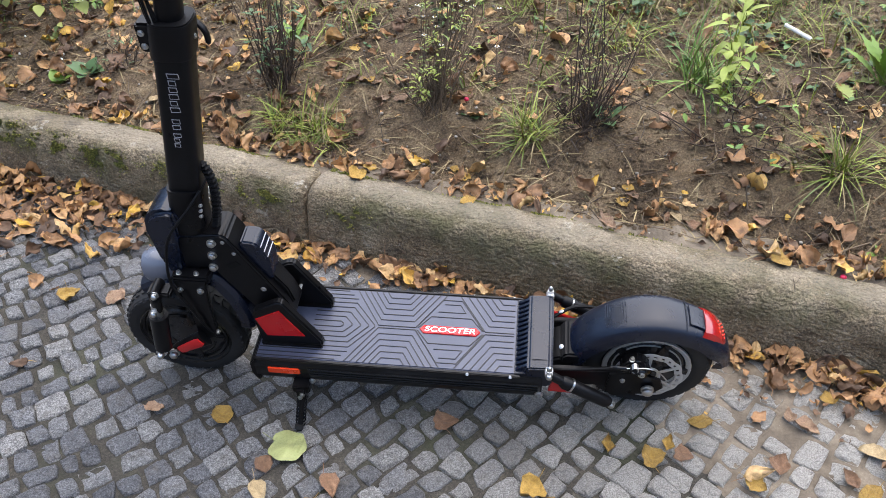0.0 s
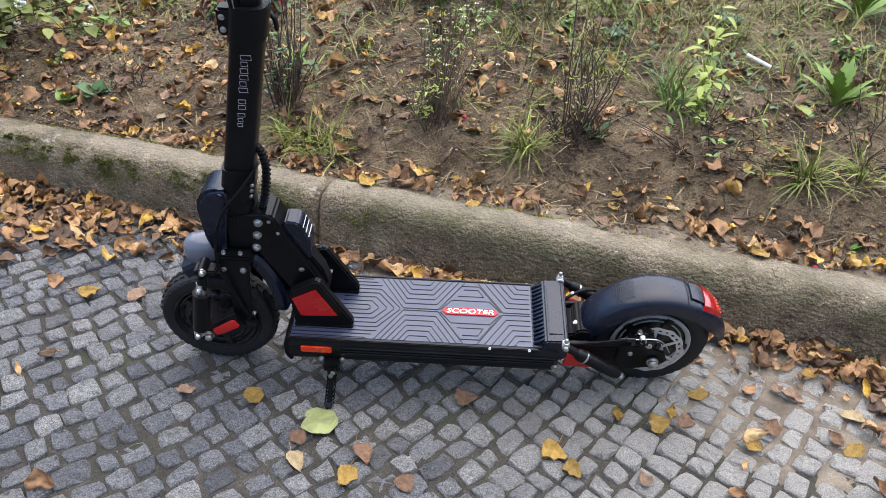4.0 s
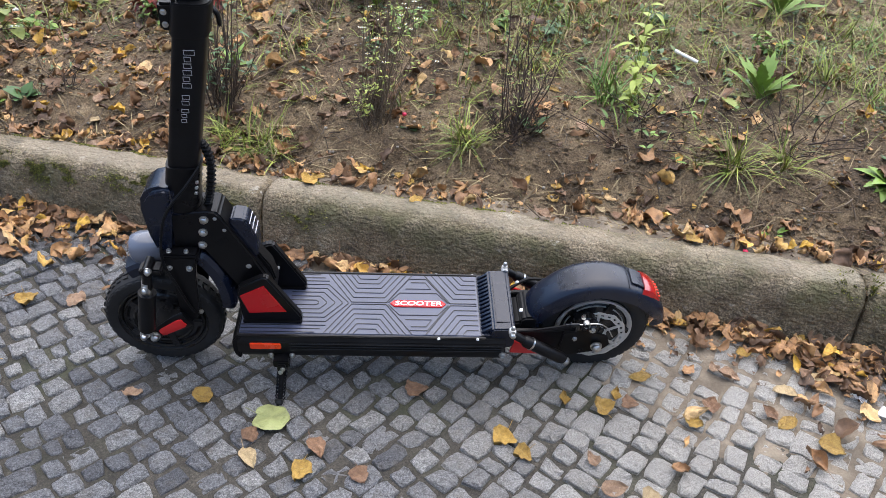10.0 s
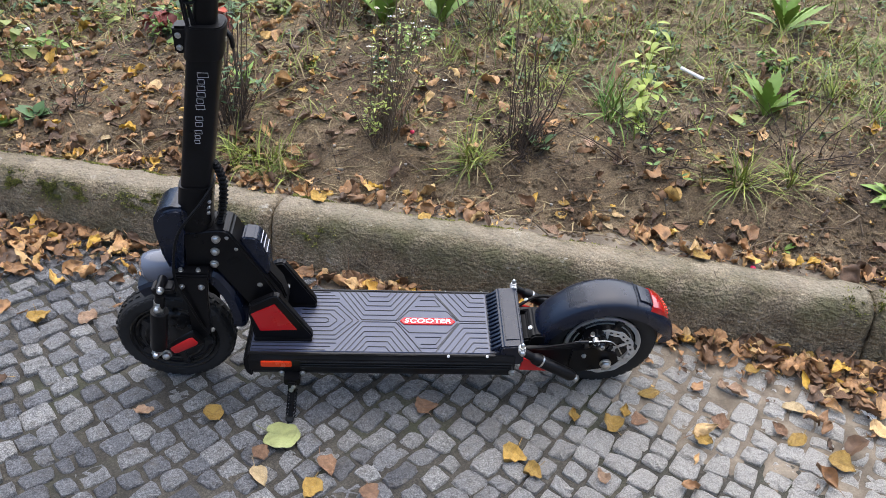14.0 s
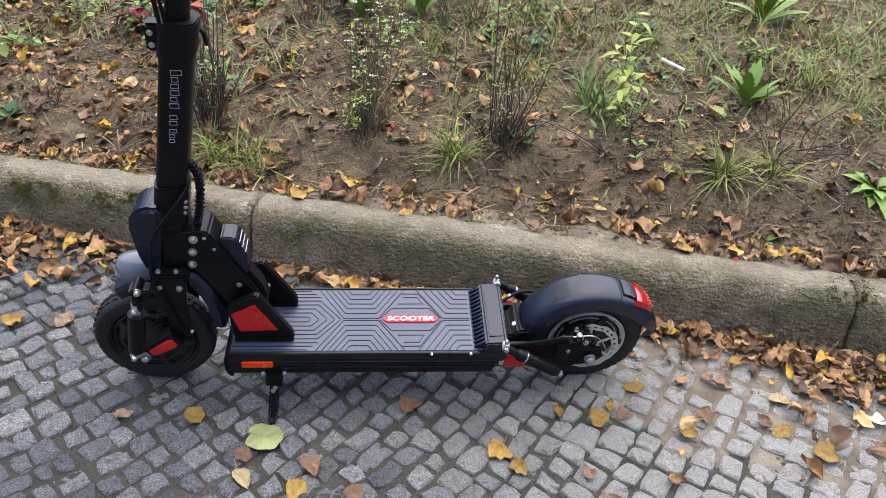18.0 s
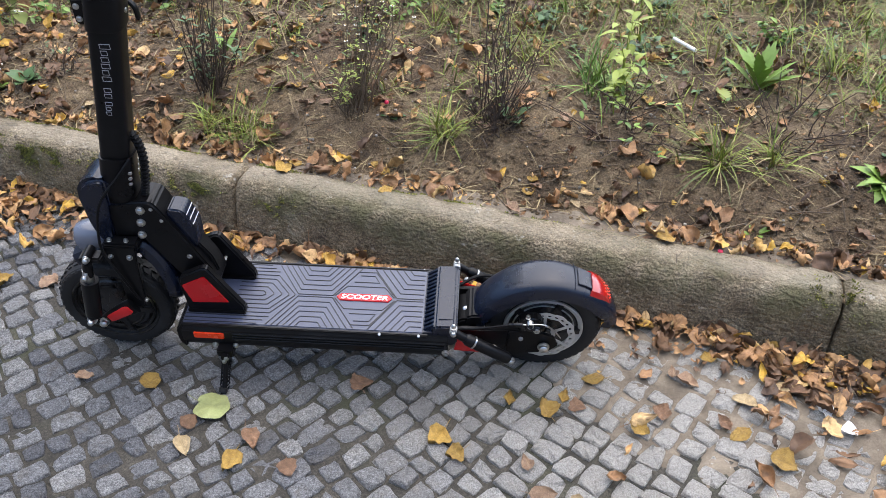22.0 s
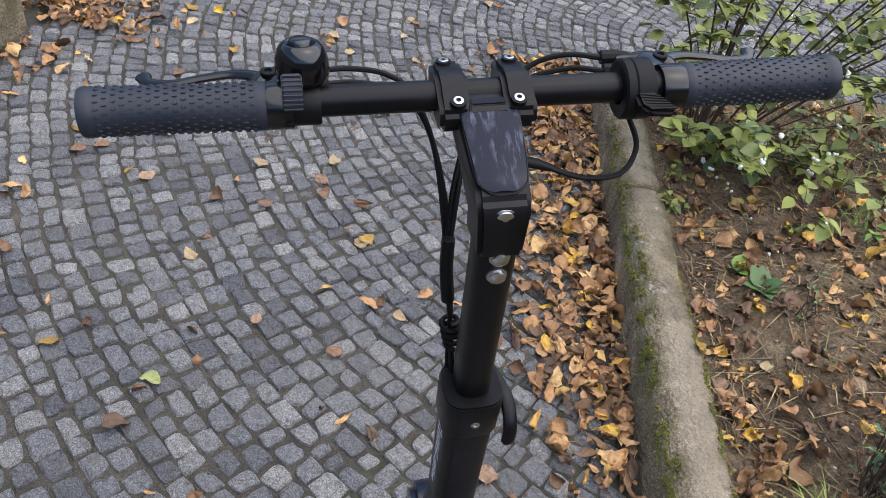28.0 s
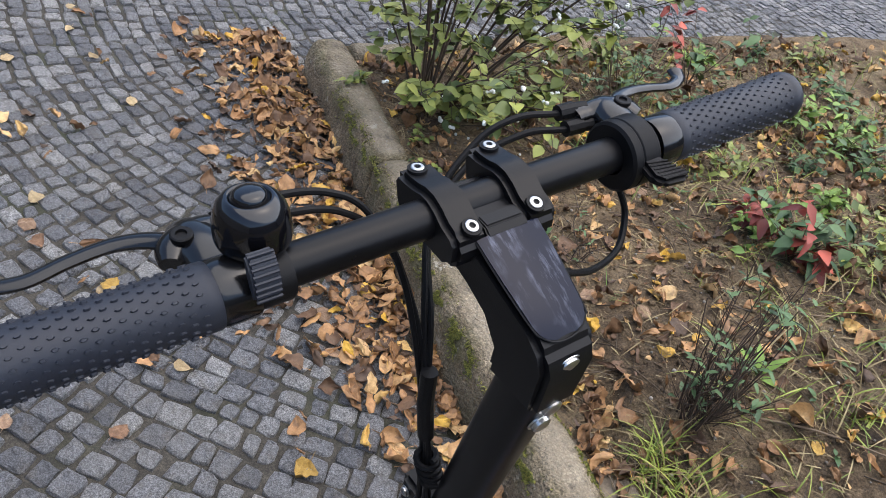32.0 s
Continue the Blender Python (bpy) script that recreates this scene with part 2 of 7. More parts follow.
# blends to a lighter tone above a height of about 0.145 m
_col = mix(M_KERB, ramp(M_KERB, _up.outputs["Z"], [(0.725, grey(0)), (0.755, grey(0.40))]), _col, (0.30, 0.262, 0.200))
_dark = ramp(M_KERB, noise_of(M_KERB, 36.0, 6, 0.75), [(0.30, grey(0.7)), (0.44, grey(0))])
_col = mix(M_KERB, _dark, _col, (0.040, 0.033, 0.027))
_lich = ramp(M_KERB, noise_of(M_KERB, 24.0, 7, 0.72), [(0.61, grey(0)), (0.68, grey(0.7))])
_col = mix(M_KERB, _lich, _col, (0.40, 0.375, 0.310))
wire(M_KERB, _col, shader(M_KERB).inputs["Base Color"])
_layer = node(M_KERB, "ShaderNodeMapping", Scale=(1.0, 1.0, 1.25))
wire(M_KERB, coords(M_KERB), _layer.inputs["Vector"])
_pits = ramp(M_KERB, noise_of(M_KERB, 95.0, 3, 0.55, _layer.outputs[0]), [(0.30, grey(0)), (0.70, grey(1))])
bump(M_KERB, mix(M_KERB, 0.35, _pits, noise_of(M_KERB, 40.0, 6, 0.75)), 0.9, 0.010)

M_MOSS = material("kerb_moss", (0.05, 0.06, 0.012), 0.9)
wire(M_MOSS, ramp(M_MOSS, island(M_MOSS), [(0.0, (0.045, 0.050, 0.010)), (0.5, (0.120, 0.125, 0.022)), (1.0, (0.230, 0.215, 0.045))]), shader(M_MOSS).inputs["Base Color"])


# ---------- mesh helpers ----------
def link(name, verts, faces, mat, parent=None, label="", smooth=False, angle=None):
    me = bpy.data.meshes.new(name)
    me.from_pydata([tuple(v) for v in verts], [], faces)
    me.materials.append(mat)
    if smooth:
        me.polygons.foreach_set("use_smooth", [True] * len(me.polygons))
    me.update()
    ob = new(name, me)
    ob.parent = parent
    if label:
        tagged(ob, label)
    return ob


def part(name, bm, mat, parent, label="", smooth=30):
    """Links a bmesh as one mesh object under a thing or a part."""
    bmesh.ops.recalc_face_normals(bm, faces=bm.faces)
    for e in bm.edges:
        e.smooth = not (len(e.link_faces) == 2 and e.calc_face_angle(0) > radians(smooth))
    for f in bm.faces:
        f.smooth = True
    me = bpy.data.meshes.new(name)
    bm.to_mesh(me)
    bm.free()
    me.materials.append(mat)
    ob = new(name, me)
    ob.parent = parent
    if label:
        tagged(ob, label)
    return ob


def thing(name, label, category, m=None, group="", kind=""):
    e = new(name)
    e.empty_display_size = 0.05
    if m is not None:
        e.matrix_world = m
    return tagged(e, label, category, group, kind)


def bevel(bm, width, segments=2):
    if width > 0:
        sharp = [e for e in bm.edges if len(e.link_faces) == 2 and e.calc_face_angle(0) > radians(25)]
        bmesh.ops.bevel(bm, geom=sharp, offset=width, segments=segments, affect="EDGES", clamp_overlap=True)


def box(x0, x1, y0, y1, z0, z1, r=0.0, seg=2):
    bm = bmesh.new()
    bmesh.ops.create_cube(bm, size=1.0)
    for v in bm.verts:
        v.co = Vector((x0 if v.co.x < 0 else x1, y0 if v.co.y < 0 else y1, z0 if v.co.z < 0 else z1))
    bevel(bm, r, seg)
    return bm


def plate(outline, y0, y1, r=0.0, seg=2):
    """A profile in x and z, drawn out from y0 to y1."""
    bm = bmesh.new()
    a = [bm.verts.new((x, y0, z)) for x, z in outline]
    b = [bm.verts.new((x, y1, z)) for x, z in outline]
    n = len(a)
    bm.faces.new(a)
    bm.faces.new(b[::-1])
    for i in range(n):
        bm.faces.new((a[i], b[i], b[(i + 1) % n], a[(i + 1) % n]))
    bmesh.ops.recalc_face_normals(bm, faces=bm.faces)
    bevel(bm, r, seg)
    return bm


def slab(outline, z0, z1, r=0.0, seg=2):
    """A profile in x and y, drawn out from z0 to z1."""
    bm = plate([(x, y) for x, y in outline], z0, z1, r, seg)
    for v in bm.verts:
        v.co = Vector((v.co.x, v.co.z, v.co.y))
    return bm


def sweep(points, radius, seg=12, caps=True, flat=1.0, side=None):
    """A round bar along points; radius is one number or one for each point. flat squeezes it across side."""
    pts = [Vector(p) for p in points]
    rad = radius if isinstance(radius, (list, tuple)) else [radius] * len(pts)
    bm = bmesh.new()
    t0 = (pts[1] - pts[0]).normalized()
    ref = Vector(side).normalized() if side else (Vector((0, 0, 1)) if abs(t0.z) < 0.9 else Vector((0, 1, 0)))
    u = (ref - t0 * ref.dot(t0)).normalized()
    rings = []
    for i, p in enumerate(pts):
        t = (pts[min(i + 1, len(pts) - 1)] - pts[max(i - 1, 0)]).normalized()
        u = (u - t * u.dot(t)).normalized()
        w = t.cross(u)
        rings.append([bm.verts.new(p + rad[i] * (flat * math.cos(k * math.tau / seg) * u + math.sin(k * math.tau / seg) * w)) for k in range(seg)])
    for a, b in zip(rings, rings[1:]):
        for k in range(seg):
            bm.faces.new((a[k], a[(k + 1) % seg], b[(k + 1) % seg], b[k]))
    if caps:
        bm.faces.new(rings[0][::-1])
        bm.faces.new(rings[-1])
    return bm


def lathe(profile, origin=(0, 0, 0), axis="Y", seg=40, closed=False):
    """Turns a profile of (radius, along) round an axis through origin."""
    bm = bmesh.new()
    o = Vector(origin)
    rings = []
    for r, h in profile:
        ring = []
        for k in range(seg):
            a = k * math.tau / seg
            c, s = r * math.cos(a), r * math.sin(a)
            ring.append(bm.verts.new(o + Vector({"Y": (c, h, s), "Z": (c, s, h), "X": (h, c, s)}[axis])))
        rings.append(ring)
    pairs = list(zip(rings, rings[1:])) + ([(rings[-1], rings[0])] if closed else [])
    for a, b in pairs:
        for k in range(seg):
            bm.faces.new((a[k], a[(k + 1) % seg], b[(k + 1) % seg], b[k]))
    if not closed:
        bm.faces.new(rings[0][::-1])
        bm.faces.new(rings[-1])
    bmesh.ops.remove_doubles(bm, verts=bm.verts, dist=1e-6)
    return bm


def smooth_path(points, steps=6):
    """A Catmull-Rom line through points."""
    p = [Vector(q) for q in points]
    p = [2 * p[0] - p[1], *p, 2 * p[-1] - p[-2]]
    out = []
    for a, b, c, d in zip(p, p[1:], p[2:], p[3:]):
        for i in range(steps):
            t = i / steps
            out.append(0.5 * (2 * b + (c - a) * t + (2 * a - 5 * b + 4 * c - d) * t * t + (3 * b - a - 3 * c + d) * t ** 3))
    return out + [p[-2]]


def moved(bm, m):
    bmesh.ops.transform(bm, matrix=m, verts=bm.verts)
    return bm


def joined(*parts):
    out = bmesh.new()
    for b in parts:
        me = bpy.data.meshes.new("piece")
        b.to_mesh(me)
        b.free()
        out.from_mesh(me)
        bpy.data.meshes.remove(me)
    return out


# ---------- plan of the ground ----------
KD, KN, KV = Vector((0.933, -0.3595)), Vector((0.3595, 0.933)), 0.322
BED_END = -2.28
rng = random.Random(7)


def kerb_uv(x, y):
    return KD.x * x + KD.y * y, KN.x * x + KN.y * y - KV


def from_uv(u, v):
    w = v + KV
    return KD.x * u + KN.x * w, KD.y * u + KN.y * w


def step(a, b, x):
    t = min(max((x - a) / (b - a), 0.0), 1.0)
    return t * t * (3 - 2 * t)


def bed_height(u, v):
    """The soil: level with the kerb, rising to a low mound."""
    rise = 0.36 * max(v - 0.2, 0.0)
    rise = 0.032 * step(0.23, 0.36, v) + 0.42 * (1 - math.exp(-rise / 0.42))
    near = 0.30 + 0.70 * step(-1.6, -0.35, u)
    lump = 0.018 * noise.noise((u * 3.1, v * 3.1, 4.0)) + 0.010 * noise.noise((u * 9.0, v * 9.0, 1.0)) + 0.006 * noise.noise((u * 26.0, v * 26.0, 2.0)) + 0.0035 * noise.noise((u * 61.0, v * 61.0, 3.0))
    edge = step(0.10, 0.22, v)
    return 0.128 + rise * near + lump * (0.35 + 0.65 * edge)


# ---------- ground ----------
ground = link("ground", [(-60, -60, -0.0060), (60, -60, -0.0060), (60, 60, -0.0060), (-60, 60, -0.0060)], [(0, 1, 2, 3)], M_DIRT)
tagged(ground, "packed dark dirt under the paving", "ground", kind="structure")


# plain walls added out of view on all sides to hold back low sky light
M_SKYBLOCK = worn("sky_block_grey", (0.17, 0.17, 0.17), 0.9, grain=60, amount=0.3, relief=0.4)
for name, x0, x1, y0, y1 in (("wall_north", -16.0, 16.0, 15.0, 15.4), ("wall_south", -16.0, 16.0, -13.4, -13.0), ("wall_east", 16.0, 16.4, -13.4, 15.4), ("wall_west", -16.4, -16.0, -13.4, 15.4)):
    tagged(part(name, box(x0, x1, y0, y1, -0.1, 6.0), M_SKYBLOCK, None), "unseen plain wall added to hold back low sky light", "wall", kind="structure")


def soil_sheet():
    us = np.concatenate([np.linspace(BED_END + 0.02, 2.0, 420), np.linspace(2.03, 4.2, 60)])
    vs = np.concatenate([np.linspace(0.03, 1.5, 170), np.linspace(1.52, 4.6, 90)])
    verts = [(*from_uv(u, v), bed_height(u, v)) for v in vs for u in us]
    n = len(us)
    faces = [(j * n + i, j * n + i + 1, (j + 1) * n + i + 1, (j + 1) * n + i) for j in range(len(vs) - 1) for i in range(n - 1)]
    return tagged(link("soil_bed", verts, faces, M_SOIL, smooth=True), "brown crumbly soil of the planted bed behind the kerb", "soil", kind="structure")


soil_sheet()


# ---------- kerb ----------
def kerb_relief(u, q, h, seed, width=0.125, tight=0.0):
    """Where the worn face of a stone lies for a place on its plain profile."""
    w = Vector((u * 4.0 + seed, q * 9.0, h * 9.0))
    d = 0.007 * noise.noise(w) + 0.0045 * noise.noise(w * 4.3) + 0.0025 * noise.noise(w * 13) + 0.0012 * noise.noise(w * 31)
    mid = (q - width / 2) / (width / 2)
    return q + d * mid - tight * mid * (1 if h > 0 else 0), h + (d * 0.8 - tight * (1 if h > 0.09 else 0.3) if h > 0.02 else 0)


def kerb_stone(u0, u1, v0=0.0, width=0.125, height=0.15, across=False, seed=0):
    """One rounded kerb stone with a worn, uneven face. across: along the end of the bed."""
    prof = [(0.000, -0.05), (0.000, 0.0), (0.002, 0.075), (0.006, 0.112), (0.016, 0.134), (0.032, 0.146), (0.055, height), (0.085, height), (0.108, 0.145), (0.121, 0.132), (width, 0.10), (width, -0.05)]
    n = max(int((u1 - u0) / 0.009), 4)
    verts, faces = [], []
    for i in range(n + 1):
        u = u0 + (u1 - u0) * i / n
        end = min(i, n - i)
        tight = 0.010 if end == 0 else 0.003 if end == 1 else 0.0
        for q, h in prof:
            qq, hh = kerb_relief(u, q, h, seed, width, tight)
            a, b = (u, v0 + qq) if not across else (v0 + qq, u)
            verts.append((*from_uv(a, b), hh))
    m = len(prof)
    for i in range(n):
        for k in range(m - 1):
            faces.append((i * m + k, (i + 1) * m + k, (i + 1) * m + k + 1, i * m + k + 1))
    faces += [tuple(range(m)), tuple(n * m + k for k in range(m))[::-1]]
    if across:
        faces = [f[::-1] for f in faces]
    return link("kerb_stone", verts, faces, M_KERB, smooth=True)


KERB_LABEL = "weathered concrete kerb stone with rounded top and moss"
KERB_JOINTS = [(BED_END, -1.622), (-1.618, -0.423), (-0.417, 0.985), (0.991, 2.2), (2.206, 3.4), (3.406, 4.6)]
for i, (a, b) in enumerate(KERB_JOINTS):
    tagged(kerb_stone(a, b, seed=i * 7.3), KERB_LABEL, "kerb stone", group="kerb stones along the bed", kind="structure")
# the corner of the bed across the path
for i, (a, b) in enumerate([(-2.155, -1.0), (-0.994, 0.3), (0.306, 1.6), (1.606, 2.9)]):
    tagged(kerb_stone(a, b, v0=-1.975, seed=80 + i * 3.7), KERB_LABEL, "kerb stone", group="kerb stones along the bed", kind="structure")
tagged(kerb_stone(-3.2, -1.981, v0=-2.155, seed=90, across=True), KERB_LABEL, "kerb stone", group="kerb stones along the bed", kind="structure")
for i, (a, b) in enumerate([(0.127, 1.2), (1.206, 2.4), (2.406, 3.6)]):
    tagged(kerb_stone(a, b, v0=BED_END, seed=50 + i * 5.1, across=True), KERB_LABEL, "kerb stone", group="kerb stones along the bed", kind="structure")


# ---------- the scooter ----------
scooter = thing("electric_scooter", "black electric scooter with red accents leaning on its kickstand on cobbles", "scooter", pose(-0.0009, 0.0260, 0, 7.2, 0, -6.46))


def bolt(parent, p, axis=(0, -1, 0), r=0.006, h=0.006, head="socket", name="bolt"):
    """A steel bolt: washer, head and a recessed or domed end."""
    a = Vector(axis).normalized()
    prof = [(r * 1.25, 0), (r * 1.25, h * 0.25), (r, h * 0.3), (r, h * 0.85), (r * 0.85, h)]
    prof += [(r * 0.5, h), (r * 0.48, h * 0.5)] if head == "socket" else [(r * 0.6, h * 1.15), (r * 0.2, h * 1.25)]
    bm = lathe(prof, axis="Z", seg=16)
    moved(bm, Matrix.Translation(p) @ Vector((0, 0, 1)).rotation_difference(a).to_matrix().to_4x4())
    return part(name, bm, M_CHROME, parent, "shiny steel bolt" if name == "bolt" else "")


def seat(ob, dx=0.0, dz=0.0, across=1.0, only=lambda v: True):
    """Sets a part with its sub-parts along or up, or makes it narrower across the scooter."""
    for o in (ob, *ob.children_recursive):
        if not o.matrix_basis.is_identity:
            o.matrix_basis = Matrix.Translation((dx, 0, dz)) @ o.matrix_basis
            continue
        for v in o.data.vertices:
            if only(v.co):
                v.co = Vector((v.co.x + dx, v.co.y * across, v.co.z + dz))


# -- wheels
FX, RX, TYRE = -0.4455, 0.420, 0.117


def tyre_mesh(c, knob):
    w = 0.027
    prof = [(0.080, -0.020), (0.086, -0.025), (0.097, -w), (0.106, -w + 0.001), (0.112, -0.021), (0.1145, -0.012), (0.115, 0), (0.1145, 0.012), (0.112, 0.021), (0.106, w - 0.001), (0.097, w), (0.086, 0.025), (0.080, 0.020), (0.080, 0)]
    bm = lathe(prof, axis="Y", seg=72, closed=True)
    n = 40
    for i in range(n):
        a = i * math.tau / n
        for rows, y, dy, lean in ((0, -0.0205, 0.0055, 0.35), (0, 0.0205, 0.0055, -0.35), (0.5, -0.007, 0.0052, 0.5), (0.5, 0.007, 0.0052, -0.5)):
            b = a + rows * math.tau / n
            half = 0.0062 if knob else 0.0072
            top = TYRE + 0.0006 - (0.0045 if abs(y) > 0.015 else 0)
            base = top - 0.005
            vs = []
            for rr in (base, top):
                for sa, sy in ((-1, -1), (1, -1), (1, 1), (-1, 1)):
                    yy = y + sy * dy * (0.85 if rr == top else 1)
                    ang = b + sa * half * (0.85 if rr == top else 1) / TYRE + lean * sy * dy / TYRE
                    drop = 0.0035 if (abs(y) > 0.015 and sy * y > 0) else 0
                    vs.append(bm.verts.new(((rr - drop) * math.cos(ang), yy, (rr - drop) * math.sin(ang))))
            for f in ((4, 5, 6, 7), (0, 1, 5, 4), (1, 2, 6, 5), (2, 3, 7, 6), (3, 0, 4, 7)):
                bm.faces.new([vs[k] for k in f])
    return moved(bm, Matrix.Translation(c))


def wheel(name, cx, cz, knob, silver):
    hub = lathe([(0.016, -0.030), (0.030, -0.026), (0.066, -0.022), (0.072, -0.017), (0.081, -0.021), (0.083, -0.020), (0.083, 0.020), (0.081, 0.021), (0.072, 0.017), (0.066, 0.022), (0.030, 0.026), (0.016, 0.030)], axis="Y", seg=56)
    w = part(name, moved(hub, Matrix.Translation((cx, 0, cz))), M_HUB, scooter, "black cast wheel hub")
    part("tyre", tyre_mesh((cx, 0, cz), knob), M_RUBBER, w, "knobbly black rubber tyre")
    if silver:
        ring = lathe([(0.0700, -0.0235), (0.0785, -0.0275), (0.0795, -0.0270), (0.0795, -0.022), (0.0700, -0.020)], (cx, 0, cz), "Y", 72, True)
        part("rim_ring", ring, M_STEEL, w, "bare machined metal rim edge")
        inner = lathe([(0.0600, -0.024), (0.0625, -0.0255), (0.0625, -0.022), (0.0600, -0.021)], (cx, 0, cz), "Y", 64, True)
        part("rim_ring", inner, M_STEEL, w, "bare machined metal rim edge")
    else:
        for r, y in ((0.0860, -0.0245), (0.0765, -0.0225), (0.0560, -0.0245)):
            part("rim_ring", lathe([(r - 0.003, y), (r, y - 0.0022), (r + 0.003, y), (r, y + 0.002)], (cx, 0, cz), "Y", 64, True), M_LEVER, w, "glossy black rim edge")
    for i in range(5):
        a = i * math.tau / 5 + 0.4
        spoke = box(-0.008, 0.008, -0.0275, -0.019, 0.028, 0.076, 0.002)
        part("spoke", moved(spoke, Matrix.Translation((cx, 0, cz)) @ Matrix.Rotation(a, 4, "Y")), M_HUB, w)
    return w


front_wheel = wheel("front_wheel", FX, 0.1175, True, False)
rear_wheel = wheel("rear_wheel", RX, 0.1165, False, True)


# -- brake disc: a wavy ring with slots, arms and a hub
def brake_disc():
    y0, y1 = -0.0445, -0.0425
    bm = bmesh.new()
    n, holes = 96, 24

    def ring_pt(a, r, y):
        return bm.verts.new((RX + r * math.cos(a), y, 0.1165 + r * math.sin(a)))

    def strip(rs, cut):
        for i in range(n):
            a0, a1 = i * math.tau / n, (i + 1) * math.tau / n
            if cut and i % 4 in (1, 2):
                continue
            q = [(a0, rs(a0)[0]), (a1, rs(a1)[0]), (a1, rs(a1)[1]), (a0, rs(a0)[1])]
            lo, hi = [ring_pt(a, r, y0) for a, r in q], [ring_pt(a, r, y1) for a, r in q]
            bm.faces.new(lo)
            bm.faces.new(hi[::-1])
            for k in range(4):
                bm.faces.new((lo[k], hi[k], hi[(k + 1) % 4], lo[(k + 1) % 4]))

    wave = lambda a: 0.0012 * math.cos(a * 12)
    strip(lambda a: (0.0575, 0.0625 + wave(a)), False)
    strip(lambda a: (0.0525, 0.0575), True)
    strip(lambda a: (0.0490 + wave(a), 0.0525), False)
    strip(lambda a: (0.016, 0.024), False)
    for i in range(6):
        a = i * math.tau / 6
        b = box(-0.0028, 0.0028, y0, y1, 0.022, 0.051)
        moved(b, Matrix.Translation((RX, 0, 0.1165)) @ Matrix.Rotation(a, 4, "Y") @ Matrix.Translation((0, 0, 0)) @ Matrix.Shear("XY", 4, (0, 0)))
        me = bpy.data.meshes.new("arm")
        b.to_mesh(me)
        b.free()
        bm.from_mesh(me)
        bpy.data.meshes.remove(me)
    return bm


part("brake_disc", brake_disc(), M_STEEL, rear_wheel, "drilled steel brake disc")

# -- deck
deck = part("deck", joined(
    moved(plate([(-0.100, 0.140), (-0.093, 0.1515), (0.093, 0.1515), (0.100, 0.140), (0.100, 0.112), (0.088, 0.090), (-0.088, 0.090), (-0.100, 0.112)], -0.292, 0.232, 0.0025), Matrix.Rotation(radians(90), 4, "Z") @ Matrix.Scale(-1, 4, (0, 1, 0)))), M_DECKPAINT, scooter, "black aluminium deck box")
for z in (0.136, 0.129, 0.122):
    for s in (-1, 1):
        part("side_groove", box(-0.190, 0.225, s * 0.1010 - 0.0014, s * 0.1010 + 0.0014, z - 0.0018, z + 0.0018, 0.0008, 1), M_DECKPAINT, deck)
part("front_cap", plate([(-0.296, 0.100), (-0.299, 0.112), (-0.299, 0.140), (-0.290, 0.153), (-0.284, 0.153), (-0.284, 0.092), (-0.290, 0.092)], -0.0985, 0.0985, 0.002), M_PLASTIC, deck)
mat_top = part("deck_mat", slab([(-0.286, -0.090), (0.190, -0.090), (0.190, 0.090), (-0.286, 0.090)], 0.1500, 0.1555, 0.0015), M_DECK, deck, "ribbed grey-black rubber deck mat")
for s in (-1, 1):
    part("edge_trim", box(-0.288, 0.192, s * 0.094 - 0.0035, s * 0.094 + 0.0035, 0.1495, 0.1560, 0.0015), M_DECKPAINT, deck)


def groove(points, closed=False, width=0.0008, z=0.1556):
    """One raised tread line of the mat."""
    pts = [Vector((x, y, 0)) for x, y in points]
    if closed:
        pts.append(pts[0])
    bm = bmesh.new()
    prev = None
    for i, p in enumerate(pts):
        a, b = pts[max(i - 1, 0)], pts[min(i + 1, len(pts) - 1)]
        if closed and i in (0, len(pts) - 1):
            a, b = pts[-2], pts[1]
        d1, d2 = (p - a), (b - p)
        d = ((d1.normalized() if d1.length else d2.normalized()) + (d2.normalized() if d2.length else d1.normalized())).normalized()
        n = Vector((-d.y, d.x, 0))
        ring = [bm.verts.new((p + n * s).to_tuple()[:2] + (h,)) for s, h in ((-width * 1.5, z - 0.001), (-width, z + 0.0011), (width, z + 0.0011), (width * 1.5, z - 0.001))]
        if prev:
            for k in range(3):
                bm.faces.new((prev[k], prev[k + 1], ring[k + 1], ring[k]))
        prev = ring
    return bm


RIB = worn("deck_line_rubber", (0.0075, 0.0085, 0.0130), 0.45, grain=900, amount=0.05)
TREAD = 0.0143
